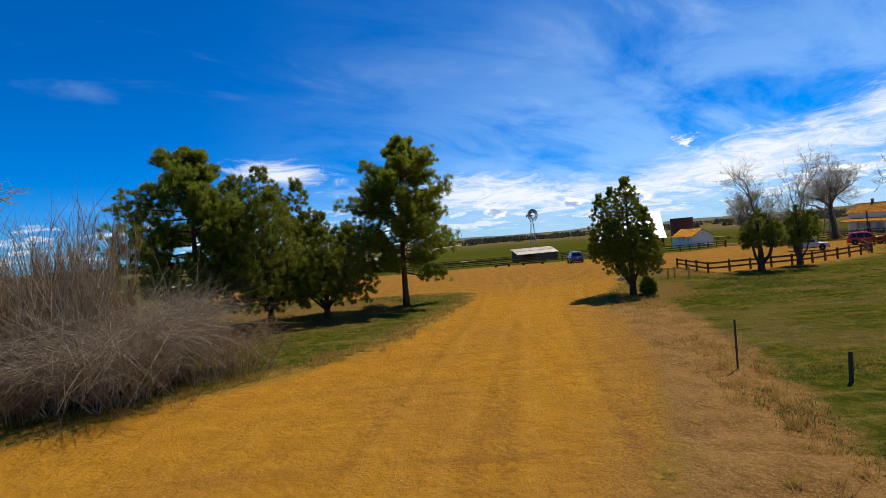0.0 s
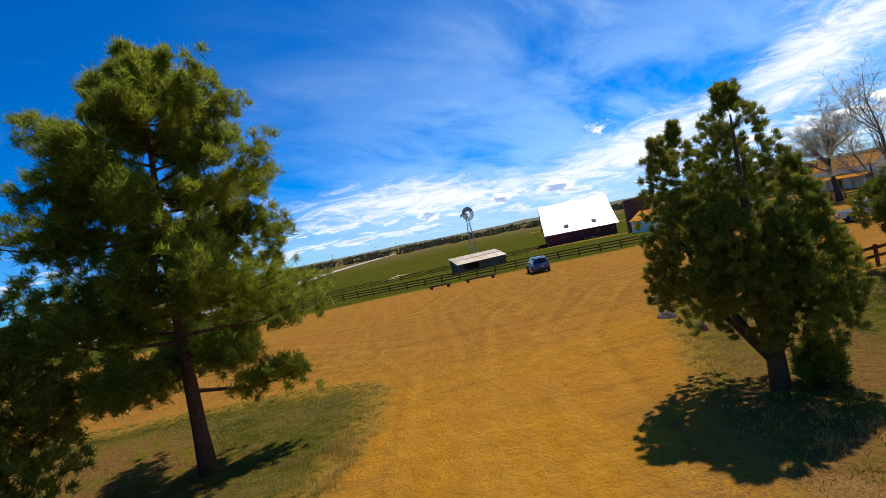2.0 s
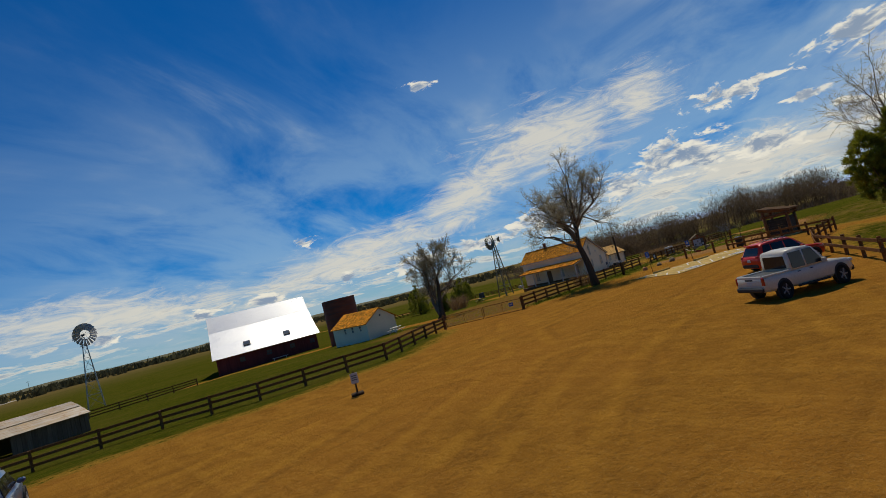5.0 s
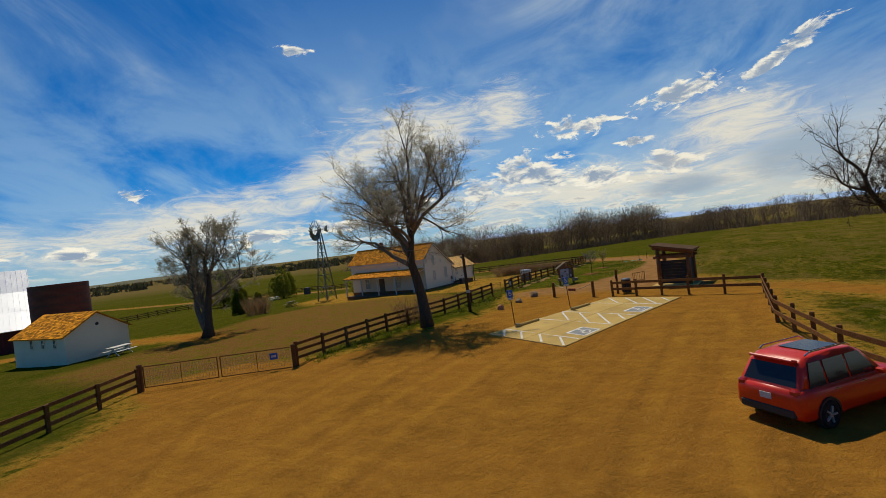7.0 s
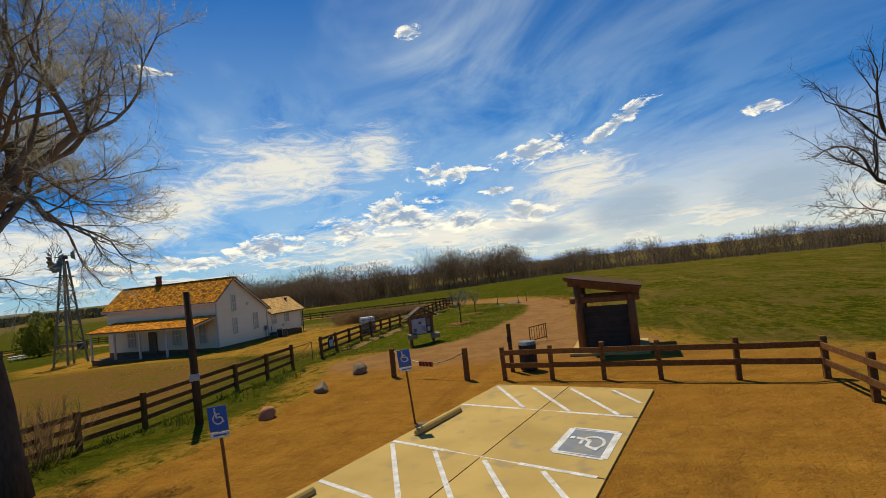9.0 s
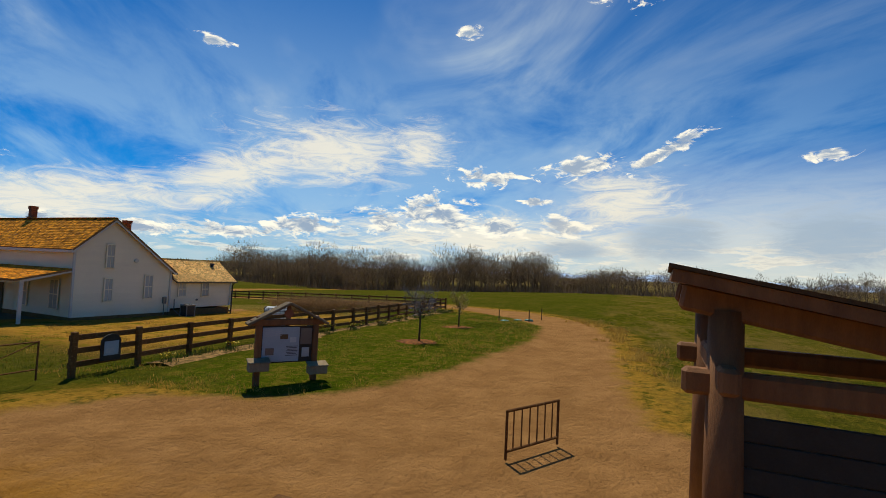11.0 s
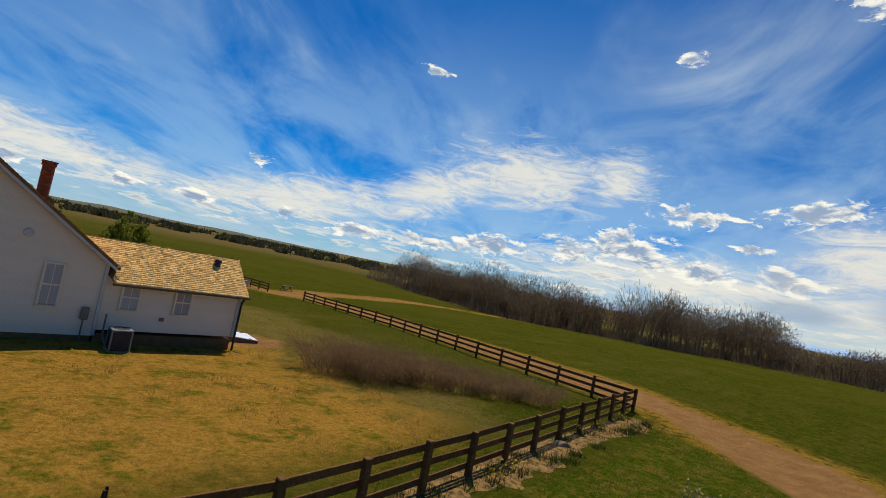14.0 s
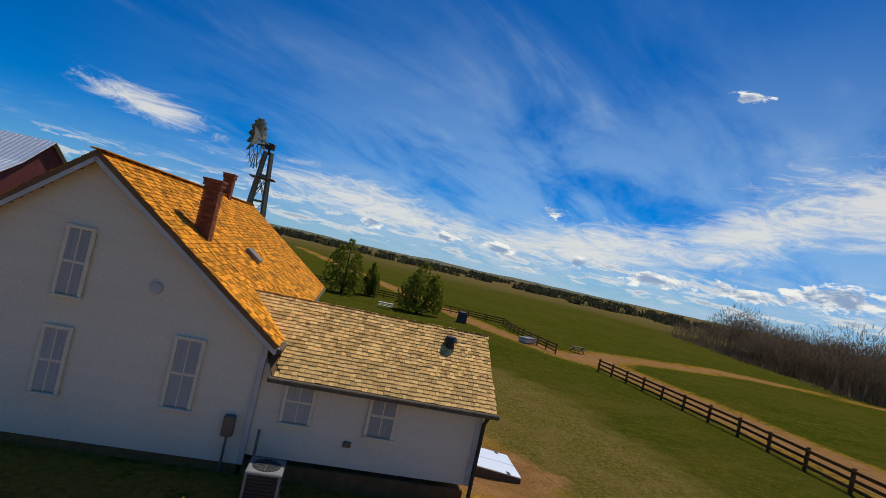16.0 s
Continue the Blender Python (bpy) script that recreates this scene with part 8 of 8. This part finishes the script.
part("fan_opening", Shape().tube((0, 0, 0.93), (0, 0, 0.962), 0.31, 0.30, 24), M_PLASTIC, ac_u)
for a_ in range(6):
    part("grille_bar", Shape().box((0, 0, 0.968), (0.60, 0.012, 0.01)), M_STEEL, ac_u, m=pose(0, 0, 0, 0, 0, 30 * a_))
part("pipe", Shape().path([(-0.30, 0.30, 0.2), (-0.42, 0.5, 0.25), (-0.42, 0.95, 0.5), (-0.42, 0.98, 1.3)], [0.035] * 4, 8), M_STEEL, ac_u)
ac_u.scale = (0.85, 0.85, 0.85)
mtr = thing("electric_meter", (88.6, 92.42, HZ + 0.1), -4, "grey electric meter box on the house wall", "meter box")
part("box", Shape().box((0, -0.03, 1.25), (0.22, 0.14, 0.42), None, 0.02), M_STEEL, mtr)
part("conduit", Shape().tube((0, 0.0, 0.3), (0, 0.0, 1.05), 0.025, None, 8), M_STEEL, mtr)

cel = thing("cellar_hatch", (94.3, 94.3, ground_z(95.5, 95.0)), -6, "bright white sloping cellar hatch doors", "hatch")
part("frame", Shape().prism([(0, -0.1), (1.75, -0.1), (1.75, 0.10), (0, 0.30)], "y", 0, 1.5), M_GREYWOOD, cel)
sl_a = math.degrees(math.atan2(0.20, 1.75))
for k in (0, 1):
    dleaf = part("hatch_door", Shape().box((0.88, 0.37 + k * 0.75, 0.0), (1.78, 0.73, 0.035), None, 0.006), M_METALROOF, cel, "", pose(0, 0, 0.325, 0, sl_a, 0))
    for hx in (0.35, 1.4):
        part("hinge", Shape().box((hx, 0.08 + k * 1.33, 0.022), (0.10, 0.14, 0.014), None, 0.003), M_DARKSTEEL, dleaf)

# septic covers and marker stakes
M_GREENLID = material("green_plastic", (0.07, 0.22, 0.14), (0.05, 0.17, 0.11), 4, 0.5, 0.05)
for x_, y_ in ((97.9, 72.8), (98.9, 72.1), (99.6, 71.5)):
    solid("tank_cover", Shape().tube((0, 0, -0.05), (0, 0, 0.08), 0.30, 0.28, 20).tube((0, 0, 0.08), (0, 0, 0.11), 0.22, 0.18, 16), M_GREENLID, Matrix.Translation(on(x_, y_)), "round green plastic tank cover in grass", "cover", "tank covers")
for x_, y_ in ((98.0, 73.2), (98.6, 71.3), (101.3, 70.9)):
    solid("marker_stake", Shape().tube((0, 0, -0.1), (0.03, 0.01, 0.78), 0.035, 0.03, 7), M_POLE, Matrix.Translation(on(x_, y_)), "thin dark marker stake near the path", "stake", "marker stakes")
for x_, y_, l_ in ((82.8, 79.7, 0.0), (86.0, 79.2, 0.12), (86.2, 79.3, -0.03), (87.9, 79.6, 0.0)):
    solid("garden_stake", Shape().tube((0, 0, -0.1), (l_, 0.02, 0.95 if l_ else 0.5), 0.025, 0.02, 6), M_POLE, Matrix.Translation(on(x_, y_)), "thin dark garden stake behind the fence", "stake", "garden stakes")


M_PERENNIAL = material("perennial_leaf", (0.075, 0.105, 0.016), (0.045, 0.065, 0.012), 3, 0.7, 0.0, island=0.35, through_light=0.4)


def flower_tuft(x, y, seed, yellow):
    rng = np.random.default_rng(seed)
    t = thing("flower_clump", on(x, y), 0, "green daffodil clump in the mulch bed" if yellow else "dark green perennial clump in the mulch bed", "plant", "bed plants")
    n = 110
    o = rng.normal(size=(n, 3)) * np.array([0.14, 0.14, 0])
    part("leaves", tri_mesh("leaves", blades(rng, o, rng.normal(size=(n, 3)) * 0.35 + np.array([0, 0, 1]), rng.uniform(0.12, 0.34, n), 0.035), M_PERENNIAL), None, t)["kind"] = "stuff"
    if yellow:
        c = rng.normal(size=(24, 3)) * np.array([0.12, 0.12, 0.03]) + np.array([0, 0, 0.34])
        part("blossom", tri_mesh("blossom", blades(rng, c, rng.normal(size=(24, 3)), 0.07, 0.07), M_BLOOM), None, t)
    return t


M_BLOOM = material("yellow_petal", (0.62, 0.42, 0.02), (0.50, 0.32, 0.02), 4, 0.7, 0.0)
rf_ = random.Random(9)
for i in range(52):
    x_ = 76.3 + i * 0.58 + rf_.uniform(-0.3, 0.3)
    y_ = 77.9 + (x_ - 74) * 0.082 - rf_.uniform(0.35, 1.4)
    flower_tuft(x_, y_, 300 + i, rf_.random() < 0.35)
bed = Shape()
nb_ = 70
for i in range(nb_ + 1):
    x_ = 76 + 30 * i / nb_
    yc = 77.85 + (x_ - 74) * 0.082
    for off_, hh_ in ((-0.05, 0.02), (-0.8, 0.075), (-1.5 + 0.2 * math.sin(i * 1.3) + 0.16 * math.sin(i * 3.1), -0.06)):
        bed.v.append((x_, yc + off_, ground_z(x_, yc + off_) + 0.06 + hh_))
for i in range(nb_):
    for k in range(2):
        bed.f.append((i * 3 + k, i * 3 + 3 + k, i * 3 + 4 + k, i * 3 + 1 + k))
M_BED = material("bed_mulch", (0.36, 0.205, 0.07), (0.12, 0.07, 0.025), 7, 0.95, 0.8, fine=45, amount=0.22, coords="World", spots=(0.11, 0.10, 0.02))
solid("mulch_bed", bed, M_BED, None, "strip of tan bark mulch along the fence", "mulch bed", kind="structure", smooth=True)

# picnic table, bird stand and small yard things
def picnic_table(x, y, turn, mat, label):
    t = thing("picnic_table", on(x, y), turn, label, "table", "picnic tables")
    part("tabletop", Shape().box((0, 0, 0.74), (1.8, 0.72, 0.05), None, 0.01), mat, t)
    for s_ in (-1, 1):
        part("bench", Shape().box((0, s_ * 0.66, 0.44), (1.8, 0.26, 0.045), None, 0.01), mat, t)
        part("leg", Shape().beam((s_ * 0.62, -0.62, 0), (s_ * 0.62, 0.25, 0.73), 0.05, 0.09), mat, t)
        part("leg", Shape().beam((s_ * 0.62, 0.62, 0), (s_ * 0.62, -0.25, 0.73), 0.05, 0.09), mat, t)
    return t


picnic_table(53.3, 101.5, 20, M_TRIM, "white picnic table near the old cottonwood")
picnic_table(98.5, 141.0, -10, M_TRIM, "white picnic table beside an evergreen")
picnic_table(80.0, 113.5, 30, M_GREYWOOD, "grey picnic table by the windmill")
picnic_table(121.0, 134.0, 10, M_GREYWOOD, "dark bench table in the pasture")
st_ = thing("stone_pedestal", on(109.0, 143.0), 0, "dark boxy bin by the back fence", "bin")
part("box", Shape().box((0, 0, 0.75), (1.1, 1.1, 1.5), None, 0.06, (0.9, 0.9)), M_DARKSTEEL, st_)
wt = thing("water_trough", on(114.2, 133.5), 30, "pale metal trough by the fence gap", "trough")
part("tub", Shape().box((0, 0, 0.35), (2.2, 1.0, 0.6), None, 0.12, (1.05, 1.08)), M_TRIM, wt)
part("rim", Shape().box((0, 0, 0.66), (2.34, 1.12, 0.05), None, 0.02), M_STEEL, wt)


# ---- far poles ----
def power_pole(x, y, h):
    t = thing("power_pole", on(x, y), 20, "distant wooden power pole with a crossarm", "pole", "power poles")
    part("pole", Shape().tube((0, 0, -0.3), (0, 0, h), 0.2, 0.14, 8), M_POLE, t)
    part("crossarm", Shape().box((0, 0, h - 0.7), (2.4, 0.14, 0.16), None, 0.01), M_POLE, t)
    for k in (-1.0, 0.0, 1.0):
        part("insulator", Shape().tube((k, 0, h - 0.62), (k, 0, h - 0.35), 0.05, 0.04, 6), M_STEEL, t)


for x_, y_, h_ in ((-92, 236, 11), (-64, 310, 11), (-42, 400, 11), (-12, 520, 11), (10, 640, 12), (-150, 215, 11)):
    power_pole(x_, y_, h_)
mast = thing("radio_mast", on(-150, 420), 0, "distant thin lattice radio mast", "mast")
for sx, sy in ((-0.6, -0.6), (0.6, -0.6), (0, 0.7)):
    part("leg", Shape().tube((sx, sy, 0), (sx * 0.5, sy * 0.5, 26), 0.10, 0.08, 5), M_DARKSTEEL, mast)
for i in range(12):
    part("brace", Shape().beam((-0.55, -0.55, i * 2.1), (0.55, -0.55, i * 2.1 + 2.0), 0.08, 0.08, 0), M_DARKSTEEL, mast)
